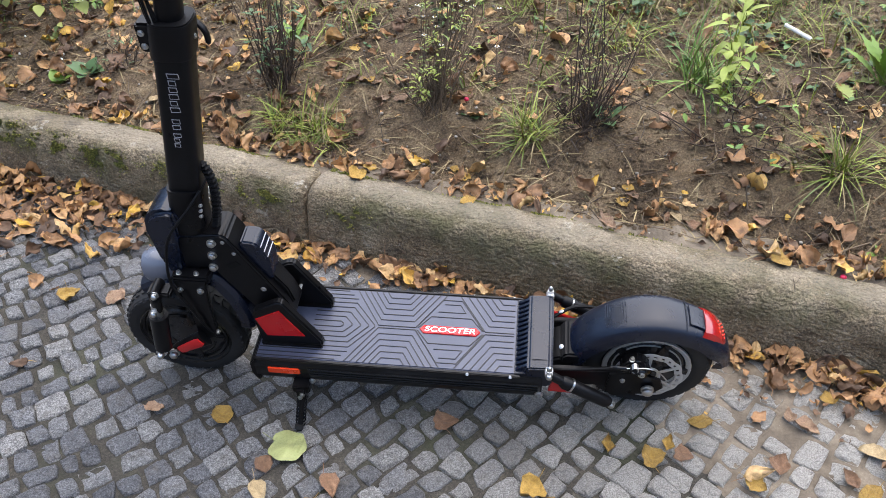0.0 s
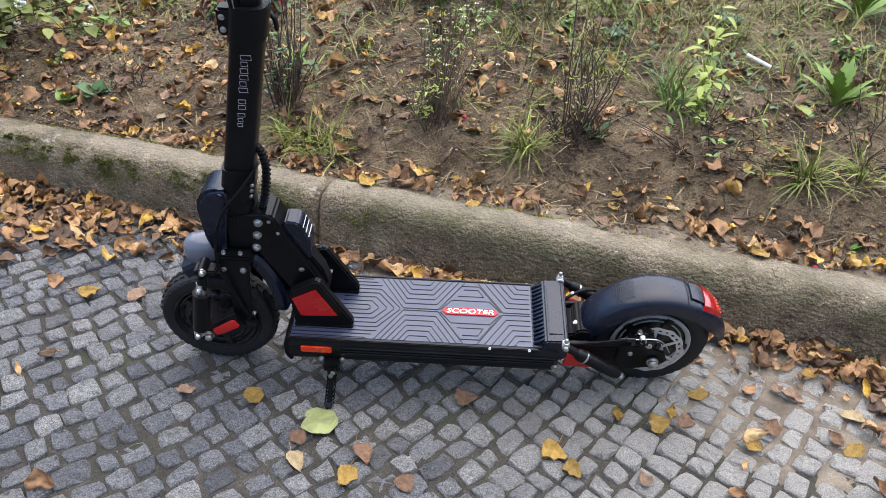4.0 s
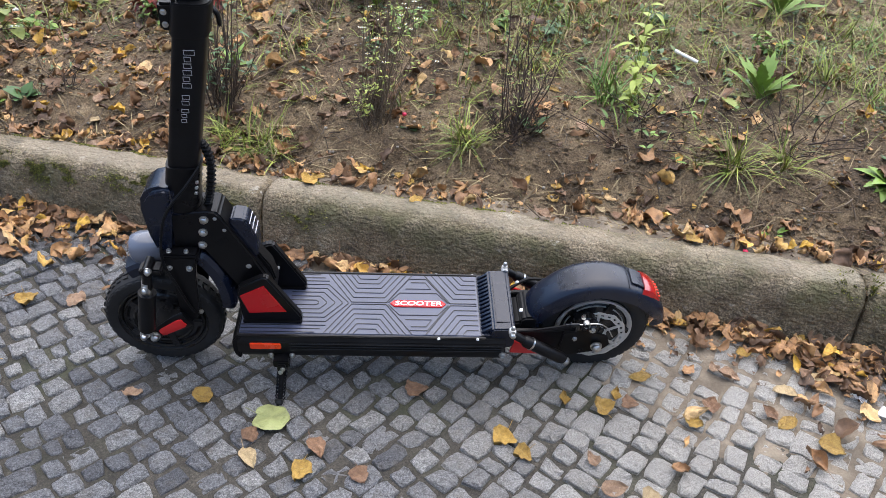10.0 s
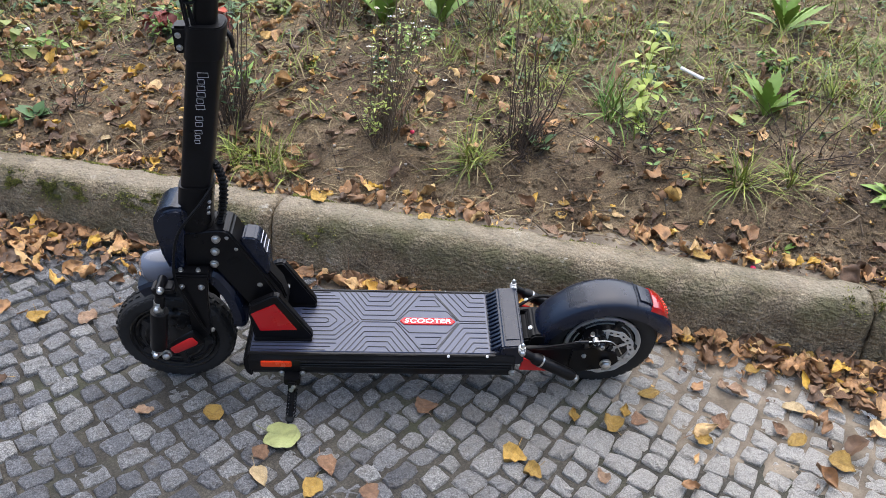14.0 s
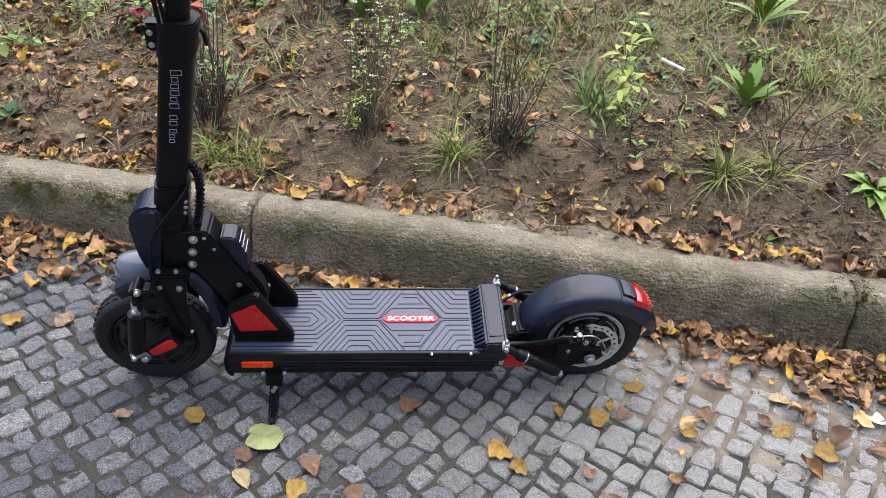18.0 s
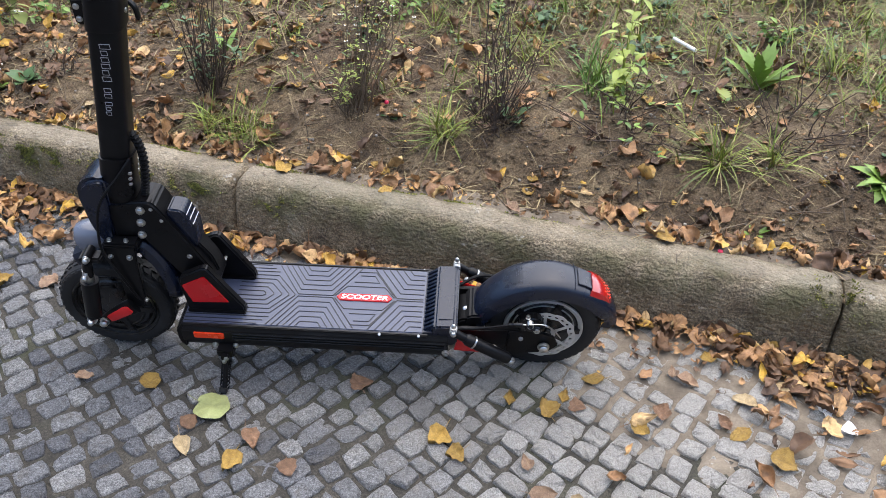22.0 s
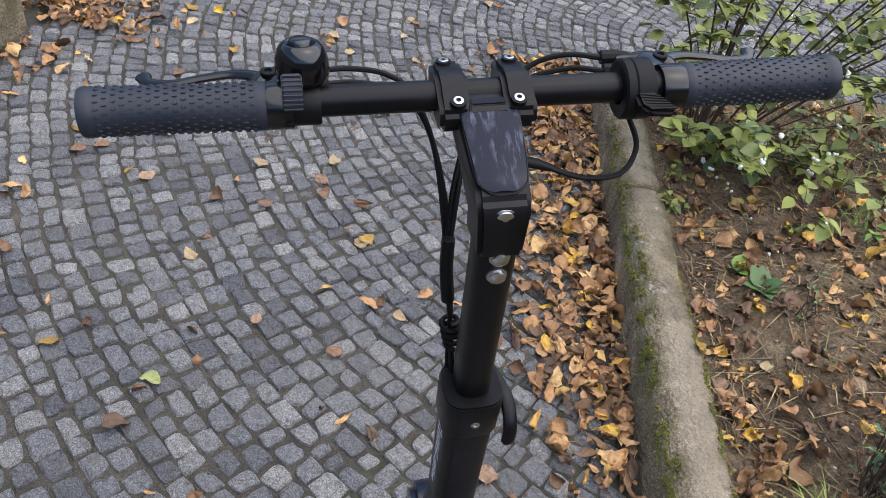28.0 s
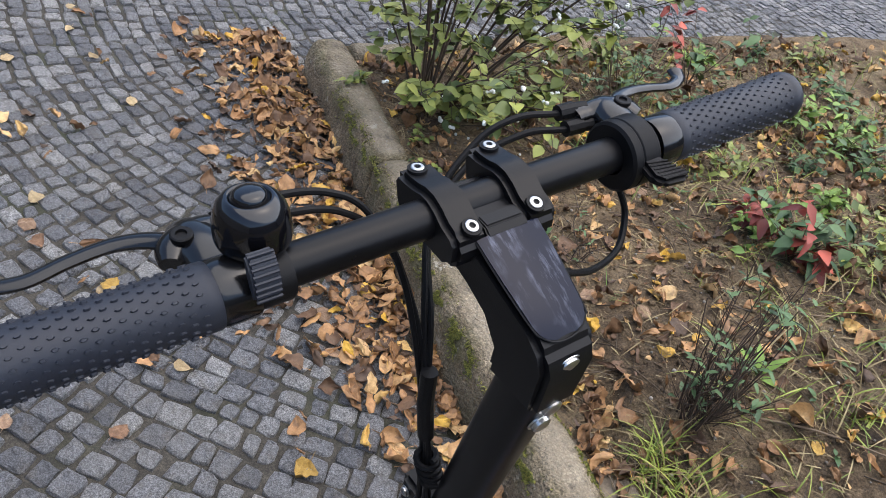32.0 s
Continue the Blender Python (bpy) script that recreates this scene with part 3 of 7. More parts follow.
for s in (-1, 1):
    for k in range(6):                      # nested trapezes of the waist
        y = 0.003 + TREAD * k
        xl, xr, out = -0.074 + 0.003 * k, -0.004 - 0.004 * k, 0.60 * (0.088 - y)
        part("tread", groove([(xl - out, s * 0.088), (xl, s * y), (xr, s * y), (xr + out, s * 0.088)]), RIB, deck)
    for k in range(6):                      # lines that leave the hexagon for the tail
        y = 0.003 + TREAD * k
        x = 0.125 + 0.006 * k
        part("tread", groove([(0.178, s * y), (x, s * y), (x - 0.60 * (0.088 - y), s * 0.088)]), RIB, deck)
    for k in range(3):                      # straight lines along the front edges
        part("tread", groove([(-0.284, s * (0.066 + k * 0.0098)), (-0.122 - k * 0.010, s * (0.066 + k * 0.0098))]), RIB, deck)
    part("tread", groove([(0.034, s * 0.046), (0.086, s * 0.046), (0.075, s * 0.066), (0.045, s * 0.066)]), RIB, deck)
    part("tread", groove([(0.000, s * 0.0035), (0.022, s * 0.033), (0.098, s * 0.033), (0.120, s * 0.0035)]), RIB, deck)
    part("tread", groove([(-0.004, s * 0.004), (0.041, s * 0.077), (0.077, s * 0.077), (0.122, s * 0.004)]), RIB, deck)
for y, tip in ((0.007, -0.140), (0.019, -0.124), (0.031, -0.108), (0.043, -0.093), (0.055, -0.081)):
    bend = tip - 0.75 * y
    part("tread", groove([(-0.196, y), (bend, y), (tip, 0.002), (tip, -0.002), (bend, -y), (-0.196, -y)]), RIB, deck)

badge = part("badge", slab([(0.003, 0), (0.011, 0.0098), (0.108, 0.0098), (0.116, 0), (0.108, -0.0098), (0.011, -0.0098)], 0.1550, 0.1572, 0.0006), M_RED, deck, "red hexagonal badge with bold white lettering")


def lettering(text, name, mat, m, size, parent, shear=0.0, stretch=1.0, bold=0.0):
    cu = bpy.data.curves.new(name, "FONT")
    cu.body, cu.size, cu.align_x, cu.align_y, cu.shear, cu.extrude, cu.offset = text, size, "CENTER", "CENTER", shear, 0.0002, bold
    ob = new(name, cu)
    bpy.context.view_layer.update()
    me = bpy.data.meshes.new_from_object(ob.evaluated_get(bpy.context.evaluated_depsgraph_get()))
    bpy.data.objects.remove(ob)
    me.materials.clear()
    me.materials.append(mat)
    out = new(name, me)
    out.parent, out.matrix_basis = parent, m @ Matrix.Diagonal((stretch, 1, 1, 1))
    return out


lettering("SCOOTER", "lettering", M_WHITE, Matrix.Translation((0.0595, 0, 0.1577)), 0.0166, badge, 0.12, 1.26, 0.00018)
part("outline", groove([(0.005, 0), (0.0118, 0.0086), (0.1072, 0.0086), (0.114, 0), (0.1072, -0.0086), (0.0118, -0.0086)], True, 0.0004, 0.1570), M_REDPAINT, badge)
for s in (-1, 1):
    part("side_reflector", box(-0.266, -0.206, s * 0.1005 - 0.002, s * 0.1005 + 0.002, 0.121, 0.138, 0.0018), M_ORANGE, deck, "orange side reflector")
    for x in (0.099, 0.175):
        bolt(deck, (x, s * 0.0965, 0.1535), (0, s * 0.6, 1), 0.0026, 0.0020)
    bolt(deck, (0.228, s * 0.100, 0.112), (0, s, 0), 0.0062, 0.006)

# rear deck plate with its row of teeth
rear_plate = part("rear_plate", joined(
    plate([(0.197, 0.150), (0.200, 0.170), (0.206, 0.1745), (0.243, 0.1765), (0.249, 0.172), (0.249, 0.128), (0.240, 0.122), (0.205, 0.122)], -0.090, 0.090, 0.003),
    plate([(0.178, 0.150), (0.182, 0.1565), (0.203, 0.1600), (0.203, 0.150)], -0.090, 0.090, 0.001)), M_FENDER, scooter, "black plastic plate with a row of teeth")
for i in range(15):
    y = -0.080 + i * 0.0114
    part("tooth", plate([(0.183, 0.156), (0.1845, 0.1605), (0.203, 0.1735), (0.203, 0.158)], y - 0.0032, y + 0.0032, 0.0006, 1), M_FENDER, rear_plate)
part("panel_line", box(0.212, 0.240, -0.070, 0.070, 0.1752, 0.1772, 0.0008), M_FENDER, rear_plate)

# -- rear suspension
for s in (-1, 1):
    arm = part("swing_arm", joined(
        plate([(0.235, 0.135), (0.262, 0.140), (0.330, 0.142), (0.372, 0.150), (0.372, 0.108), (0.340, 0.098), (0.250, 0.098)], s * 0.058 - 0.006, s * 0.058 + 0.006, 0.002),
        plate([(0.350, 0.142), (0.398, 0.150), (0.440, 0.134), (0.448, 0.110), (0.432, 0.092), (0.366, 0.078), (0.346, 0.088)], s * 0.066 - 0.003, s * 0.066 + 0.003, 0.0012)), M_PAINT, scooter, "black steel swing arm")
    part("red_cover", plate([(0.250, 0.134), (0.244, 0.099), (0.335, 0.095), (0.330, 0.101)], s * 0.082 - 0.003, s * 0.082 + 0.003, 0.0008), M_REDPAINT, arm, "red painted cover on the arm")
    shock = part("rear_shock", sweep([(0.236, s * 0.097, 0.170), (0.262, s * 0.098, 0.153)], 0.0085, 16), M_PAINT, scooter, "black rear shock absorber")
    part("body", sweep([(0.256, s * 0.098, 0.157), (0.262, s * 0.098, 0.153), (0.338, s * 0.099, 0.107), (0.346, s * 0.099, 0.103)], [0.009, 0.0125, 0.0125, 0.009], 20), M_PAINT, shock)
    part("ring", sweep([(0.2715, s * 0.098, 0.147), (0.2745, s * 0.098, 0.1452)], 0.0136, 20), M_CHROME, shock, "bright metal ring")
    part("ring", sweep([(0.282, s * 0.098, 0.141), (0.2835, s * 0.098, 0.1401)], 0.0132, 20), M_PAINT, shock)
    part("mount", sweep([(0.234, s * 0.086, 0.173), (0.234, s * 0.101, 0.173)], 0.0075, 14), M_STEEL, shock)
    bolt(shock, (0.234, s * 0.100, 0.173), (0, s, 0), 0.0055, 0.008, "dome")
    bolt(shock, (0.234, s * 0.097, 0.181), (0, 0, 1), 0.0045, 0.010, "dome")
    bolt(shock, (0.349, s * 0.099, 0.101), (0, s, 0), 0.0062, 0.009, "dome")
    nut = bolt(scooter, (RX, s * 0.069, 0.1105), (0, s, 0), 0.0095, 0.011, "dome", "axle_nut")
    bolt(scooter, (0.262, s * 0.040, 0.1800), (-0.5, s * 0.2, 1), 0.0036, 0.002)

# caliper, its cable and arm
caliper = part("brake_caliper", joined(
    plate([(0.368, 0.140), (0.366, 0.166), (0.376, 0.180), (0.398, 0.184), (0.414, 0.174), (0.418, 0.152), (0.406, 0.142)], -0.064, -0.040, 0.005, 3),
    plate([(0.380, 0.154), (0.384, 0.176), (0.402, 0.180), (0.418, 0.170), (0.416, 0.156)], -0.073, -0.058, 0.003, 3),
    lathe([(0.009, -0.081), (0.0105, -0.079), (0.0110, -0.062), (0.010, -0.058)], (0.401, 0, 0.168), "Y", 20)), M_LEVER, scooter, "black cable disc brake caliper")
caliper_coil = [Vector((0.388, -0.070 - 0.012 * i / 60, 0.180)) + 0.0058 * Vector((math.cos(i * math.tau / 10), 0, math.sin(i * math.tau / 10))) for i in range(61)]
part("return_spring", sweep(caliper_coil, 0.0009, 6), M_CHROME, caliper, "bright steel return spring")
part("adjuster_knob", sweep([(0.420, -0.060, 0.150), (0.428, -0.060, 0.146)], 0.0055, 12), M_LEVER, caliper)
bolt(caliper, (0.401, -0.080, 0.168), (0, -1, 0), 0.005, 0.004)
bolt(caliper, (0.384, -0.060, 0.181), (0, 0, 1), 0.004, 0.007)
bolt(caliper, (0.374, -0.066, 0.128), (0, -1, 0), 0.004, 0.004)
part("caliper_arm", sweep([(0.401, -0.079, 0.168), (0.380, -0.080, 0.183)], 0.0045, 10, flat=0.5), M_PAINT, caliper)
part("barrel", sweep([(0.348, -0.074, 0.175), (0.356, -0.075, 0.177), (0.358, -0.0755, 0.1775), (0.374, -0.078, 0.181)], [0.0030, 0.0030, 0.0042, 0.0042], 12), M_LEVER, caliper, "bright cable adjuster")
part("brake_cable", sweep(smooth_path([(0.246, -0.060, 0.138), (0.285, -0.068, 0.152), (0.330, -0.074, 0.169), (0.356, -0.075, 0.177)]), 0.0024, 8), M_PLASTIC, scooter)
part("brake_cable", sweep(smooth_path([(0.372, -0.078, 0.181), (0.410, -0.078, 0.184), (0.432, -0.072, 0.166), (0.452, -0.060, 0.128)]), 0.0013, 6), M_CHROME, scooter, "bare steel cable end")
part("motor_cable", sweep(smooth_path([(0.248, 0.050, 0.150), (0.290, 0.070, 0.160), (0.340, 0.076, 0.150), (0.400, 0.070, 0.125)]), 0.0035, 8), M_PLASTIC, scooter)


# -- rear mudguard: an arched shell
def arch(c, sections, thick=0.0022):
    """sections: degrees, then (half width, radius) from the middle outwards to the lower edge."""
    rows = []
    for deg, prof in sections:
        a = radians(deg)
        right = [(w, r) for w, r in prof]
        line = [(-w, r) for w, r in right[::-1]] + right[1:] if right[0][0] == 0 else [(-w, r) for w, r in right[::-1]] + right
        rows.append([(c[0] + r * math.cos(a), y, c[1] + r * math.sin(a)) for y, r in line])
    bm = bmesh.new()
    vr = [[bm.verts.new(p) for p in row] for row in rows]
    for a, b in zip(vr, vr[1:]):
        for k in range(len(a) - 1):
            bm.faces.new((a[k], a[k + 1], b[k + 1], b[k]))
    bmesh.ops.recalc_face_normals(bm, faces=bm.faces)
    bmesh.ops.solidify(bm, geom=bm.faces[:], thickness=thick)
    return bm


def guard_sections():
    out = []
    for i in range(41):
        deg = 178 - i * (178 - 7) / 40
        t = i / 40
        top = 0.150 - 0.014 * step(0, 0.28, t) + 0.012 * step(0.62, 0.95, t)
        w = 0.040 + 0.004 * math.sin(math.pi * min(t * 1.3, 1))
        w *= 1 - 0.30 * step(0.86, 1.0, t)
        low = top - 0.030 - 0.004 * math.sin(math.pi * t) + 0.014 * step(0.85, 1.0, t)
        out.append((deg, [(0, top), (w * 0.45, top - 0.0008), (w * 0.72, top - 0.0030), (w * 0.88, top - 0.0075), (w * 0.97, top - 0.0135), (w, top - 0.020), (w * 1.02, low)]))
    return out


guard = part("rear_mudguard", arch((RX, 0.1165), guard_sections()), M_FENDER, scooter, "black plastic rear mudguard")
for i in range(9):
    deg = 128 - i * 1.9
    seg_pts = [(RX + r * math.cos(radians(deg)), y, 0.1165 + r * math.sin(radians(deg))) for y, r in ((-0.024, 0.1368), (-0.012, 0.1384), (0, 0.1388), (0.012, 0.1384), (0.024, 0.1368))]
    part("rib", sweep(seg_pts, 0.0007, 6), M_FENDER, guard)
for deg in (68,):
    seg_pts = [(RX + r * math.cos(radians(deg)), y, 0.1165 + r * math.sin(radians(deg))) for y, r in ((-0.035, 0.1332), (-0.018, 0.1372), (0, 0.1380), (0.018, 0.1372), (0.035, 0.1332))]
    part("seam", sweep(seg_pts, 0.0009, 6), M_FENDER, guard)
part("guard_bracket", joined(
    plate([(0.247, 0.112), (0.247, 0.136), (0.256, 0.142), (0.276, 0.146), (0.300, 0.146), (0.300, 0.112)], -0.038, 0.038, 0.004),
    plate([(0.262, 0.130), (0.264, 0.150), (0.274, 0.158), (0.300, 0.158), (0.300, 0.130)], -0.041, 0.041, 0.004)), M_PLASTIC, scooter, "black plastic flange of the rear mudguard")


def tail_sections():
    out = []
    for i in range(9):
        deg = 54 - i * 3.1
        bulge = 0.0035 + 0.006 * math.sin(math.pi * (0.15 + 0.85 * i / 8))
        top = 0.1385 + bulge + 0.0006 * i
        w = 0.034 - 0.001 * i
        out.append((deg, [(0, top), (w * 0.5, top - 0.0010), (w * 0.8, top - 0.0040), (w, top - 0.0120), (w * 1.04, top - 0.024)]))
    return out


tail = part("tail_light", arch((RX, 0.1165), tail_sections(), 0.003), M_TAIL, scooter, "red tail light with glowing diodes")
for y in (-0.012, -0.004, 0.004, 0.012):
    for k in (4, 5.2, 6.4):
        a = radians(54 - k * 3.1)
        r = 0.1385 + 0.0006 * k + 0.0035 + 0.006 * math.sin(math.pi * (0.15 + 0.85 * k / 8)) - 0.0006 - abs(y) * 0.05
        lens = bmesh.new()
        bmesh.ops.create_uvsphere(lens, u_segments=10, v_segments=6, radius=0.0013)
        part("diode", moved(lens, Matrix.Translation((RX + r * math.cos(a), y, 0.1165 + r * math.sin(a)))), M_LED, tail, "glowing red diode")
a0, a1 = 66, 53                           # the flat cover in front of the lamp
rows = [(RX + r * math.cos(radians(a)), 0.1165 + r * math.sin(radians(a))) for a, r in ((a0, 0.1388), (60, 0.1408), (a1, 0.1418), (a1, 0.1375), (60, 0.1370), (a0, 0.1362))]
part("tail_plate", plate(rows, -0.022, 0.022, 0.0008), M_FENDER, guard)

# -- kickstand
stand = part("kickstand", joined(box(-0.222, -0.190, -0.118, -0.080, 0.080, 0.098, 0.002), box(-0.214, -0.198, -0.124, -0.106, 0.052, 0.092, 0.002)), M_PAINT, scooter, "black kickstand with a coil spring")
part("leg", sweep([(-0.206, -0.117, 0.070), (-0.208, -0.135, 0.046), (-0.210, -0.1525, 0.021), (-0.2105, -0.158, 0.0135)], [0.0055, 0.0052, 0.0055, 0.0075], 12), M_PAINT, stand)
part("foot", sweep([(-0.2105, -0.156, 0.028), (-0.211, -0.161, 0.022)], 0.0082, 14), M_RUBBER, stand)
coil = [Vector((-0.206, -0.119, 0.068)).lerp(Vector((-0.2095, -0.149, 0.026)), i / 84) + 0.0088 * (math.cos(i * math.tau / 12) * Vector((1, 0, 0)) + math.sin(i * math.tau / 12) * Vector((0, 0.58, 0.81))) for i in range(85)]
part("spring", sweep(coil, 0.0014, 6), M_PAINT, stand)
for x in (-0.227, -0.186):
    bolt(stand, (x, -0.101, 0.100), (0, -1, 0), 0.0048, 0.005)
for dz, dx in ((0.074, -0.208), (0.083, -0.203)):
    bolt(stand, (dx, -0.124, dz), (0, -1, 0), 0.0040, 0.004)

# -- folding arm between deck and neck
folding_arm = part("folding_arm", plate([(-0.394, 0.318), (-0.390, 0.396), (-0.328, 0.404), (-0.312, 0.404), (-0.303, 0.398), (-0.290, 0.371), (-0.257, 0.306), (-0.226, 0.243), (-0.216, 0.206), (-0.226, 0.186), (-0.262, 0.188), (-0.289, 0.224), (-0.340, 0.313), (-0.352, 0.320)], -0.031, 0.031, 0.004, 3), M_PAINT, scooter, "black cast folding arm")
for s in (-1, 1):
    for x, z in ((-0.330, 0.386), (-0.335, 0.357), (-0.340, 0.327)):
        bolt(folding_arm, (x, s * 0.031, z), (0, s, 0), 0.0066, 0.007, "dome")
    for x, z in ((-0.311, 0.388), (-0.297, 0.362), (-0.262, 0.275)):
        bolt(folding_arm, (x, s * 0.0308, z), (0, s, 0), 0.0030 if z > 0.3 else 0.0044, 0.002)
    part("side_recess", plate([(-0.318, 0.334), (-0.298, 0.346), (-0.290, 0.336), (-0.310, 0.323)], s * 0.0312 - 0.001, s * 0.0312 + 0.001, 0.0008), M_PLASTIC, folding_arm)
    gusset = part("gusset", plate([(-0.286, 0.226), (-0.282, 0.242), (-0.238, 0.268), (-0.226, 0.268), (-0.167, 0.166), (-0.169, 0.150), (-0.280, 0.150)], s * 0.0475 - 0.0085, s * 0.0475 + 0.0085, 0.0035, 3), M_PAINT, scooter, "black side gusset with red reflector")
    part("base_flange", box(-0.281, -0.168, s * 0.0475 - 0.012, s * 0.0475 + 0.011, 0.149, 0.158, 0.002), M_PAINT, gusset)
    part("reflector", plate([(-0.281, 0.222), (-0.234, 0.249), (-0.196, 0.181), (-0.267, 0.177)], s * 0.0564 - 0.0012, s * 0.0564 + 0.0012, 0.0008), M_RED, gusset, "red reflector panel")
latch_box = part("latch_box", plate([(-0.293, 0.364), (-0.289, 0.377), (-0.284, 0.382), (-0.263, 0.380), (-0.256, 0.373), (-0.243, 0.338), (-0.244, 0.292), (-0.256, 0.286), (-0.280, 0.330)], -0.021, 0.021, 0.003, 3), M_FENDER, scooter, "black plastic latch cover with slots")
for i in range(3):
    x, z = -0.2535 + i * 0.0042, 0.3680 - i * 0.0110
    part("slot", moved(box(-0.0005, 0.0005, -0.018, 0.018, -0.0008, 0.0008), Matrix.Translation((x, 0, z)) @ Matrix.Rotation(radians(-68), 4, "Y")), M_SILVERPRINT, latch_box, "bright slot line")
part("lock_tongue", plate([(-0.246, 0.300), (-0.224, 0.262), (-0.216, 0.226), (-0.226, 0.222), (-0.250, 0.280)], -0.016, 0.016, 0.003), M_PLASTIC, latch_box)
part("cross_pin", sweep([(-0.221, -0.039, 0.210), (-0.221, 0.039, 0.210)], 0.0032, 14), M_STEEL, scooter, "bright steel cross pin")

# -- neck, lower collar and stem
def axis_x(z, shift=0.0):
    """Where the stem's axis stands at height z: the inner tube is a little steeper than the outer one."""
    return (-0.3020 + 0.187 * (z - 0.77) if z < 0.79 else -0.2983 + 0.155 * (z - 0.79)) + shift


def oval_tube(z0, z1, a, b, shift=0.0, corner=0.5, extra=(), seg=40):
    """A rounded-square tube along the stem: half depth a, half width b."""
    bm = bmesh.new()
    rings = []
    for z, k in ((z0, 1.0), *extra, (z1, 1.0)):
        ring = []
        for i in range(seg):
            t = i * math.tau / seg
            c, s = math.cos(t), math.sin(t)
            ring.append(bm.verts.new((axis_x(z, shift) + a * k * math.copysign(abs(c) ** corner, c), b * k * math.copysign(abs(s) ** corner, s), z)))
        rings.append(ring)
    for p, q in zip(rings, rings[1:]):
        for i in range(seg):
            bm.faces.new((p[i], p[(i + 1) % seg], q[(i + 1) % seg], q[i]))
    bm.faces.new(rings[0][::-1])
    bm.faces.new(rings[-1])
    return bm


neck = part("neck_cover", plate([(-0.422, 0.306), (-0.432, 0.345), (-0.437, 0.405), (-0.434, 0.428), (-0.426, 0.442), (-0.412, 0.452), (-0.390, 0.458), (-0.374, 0.452), (-0.374, 0.400), (-0.388, 0.312)], -0.037, 0.037, 0.012, 5), M_FENDER, scooter, "black plastic neck cover")
lower_collar = part("lower_collar", joined(oval_tube(0.394, 0.488, 0.0300, 0.0275, 0, 0.62, ((0.400, 1.10), (0.418, 1.08), (0.432, 1.0))), oval_tube(0.486, 0.492, 0.0305, 0.028, 0, 0.62)), M_PAINT, scooter, "black lower stem collar")
for z in (0.437, 0.449, 0.461):
    for y in (-0.020, 0.020):
        bolt(lower_collar, (axis_x(z) + 0.0255, y, z), (0.9, math.copysign(0.6, y), 0), 0.0032, 0.003)
stem = part("stem_tube", oval_tube(0.488, 0.735, 0.0265, 0.0238, 0, 0.50), M_PAINT, scooter, "black aluminium stem tube")
part("upper_collar", joined(oval_tube(0.733, 0.786, 0.0295, 0.0265, 0, 0.6, ((0.736, 1.03), (0.782, 1.03)))), M_PAINT, scooter, "black clamp collar")
part("collar_lip", oval_tube(0.785, 0.7885, 0.0275, 0.026, 0, 0.6), M_PLASTIC, scooter)
clamp_lug = part("clamp_lug", box(-0.350, -0.322, -0.014, 0.014, 0.738, 0.783, 0.004), M_PAINT, scooter)
for z in (0.750, 0.770):
    bolt(clamp_lug, (-0.341, -0.0145, z), (0, -1, 0), 0.0040, 0.003)
part("clamp_lever", joined(sweep(smooth_path([(-0.324, 0.022, 0.778), (-0.294, 0.033, 0.768), (-0.275, 0.034, 0.750), (-0.271, 0.032, 0.728)]), [0.007] * 18 + [0.0045], 12, flat=0.6)), M_PAINT, scooter, "black quick-release lever")
bolt(stem, (axis_x(0.760) + 0.0300, 0, 0.760), (1, 0, 0.15), 0.0036, 0.002)
inner = part("inner_tube", oval_tube(0.784, 0.992, 0.0185, 0.0162, -0.002, 0.75), M_PAINT, scooter, "black telescopic inner tube")
for z, h in ((1.0245, 0.0025), (0.984, 0.0045), (0.964, 0.0045)):
    bolt(inner, (axis_x(z, -0.002) + (0.0180 if z < 1 else 0.0155), 0, z), (1, 0, -0.18), 0.0062 if h < 0.005 else 0.0052, h, "dome")
# the printed line on the stem, as plain hollow marks
for z0, z1, heights in ((0.646, 0.715, (1.0, 0.62, 0.72, 0.80, 0.62, 0.85)), (0.615, 0.636, (0.70, 0.70)), (0.582, 0.610, (0.70, 0.50, 0.50))):
    n = len(heights)
    for i, tall in enumerate(heights):
        za, zb = z1 - (z1 - z0) * (i + 0.10) / n, z1 - (z1 - z0) * (i + 0.86) / n
        xc, hx, hz = axis_x((za + zb) / 2) + 0.003 - 0.0085 * (1 - tall) * 0.6, 0.0085 * tall, (za - zb) / 2
        bar = 0.0007
        zm = (za + zb) / 2
        mark = joined(*(box(xc + a, xc + b, -0.02425, -0.02355, zm + c, zm + d) for a, b, c, d in ((-hx, -hx + bar, -hz, hz), (hx - bar, hx, -hz, hz), (-hx + bar, hx - bar, hz - 1.5 * bar, hz), (-hx + bar, hx - bar, -hz, -hz + bar))))
        part("print_mark", mark, M_SILVERPRINT, stem, "silver printed mark")

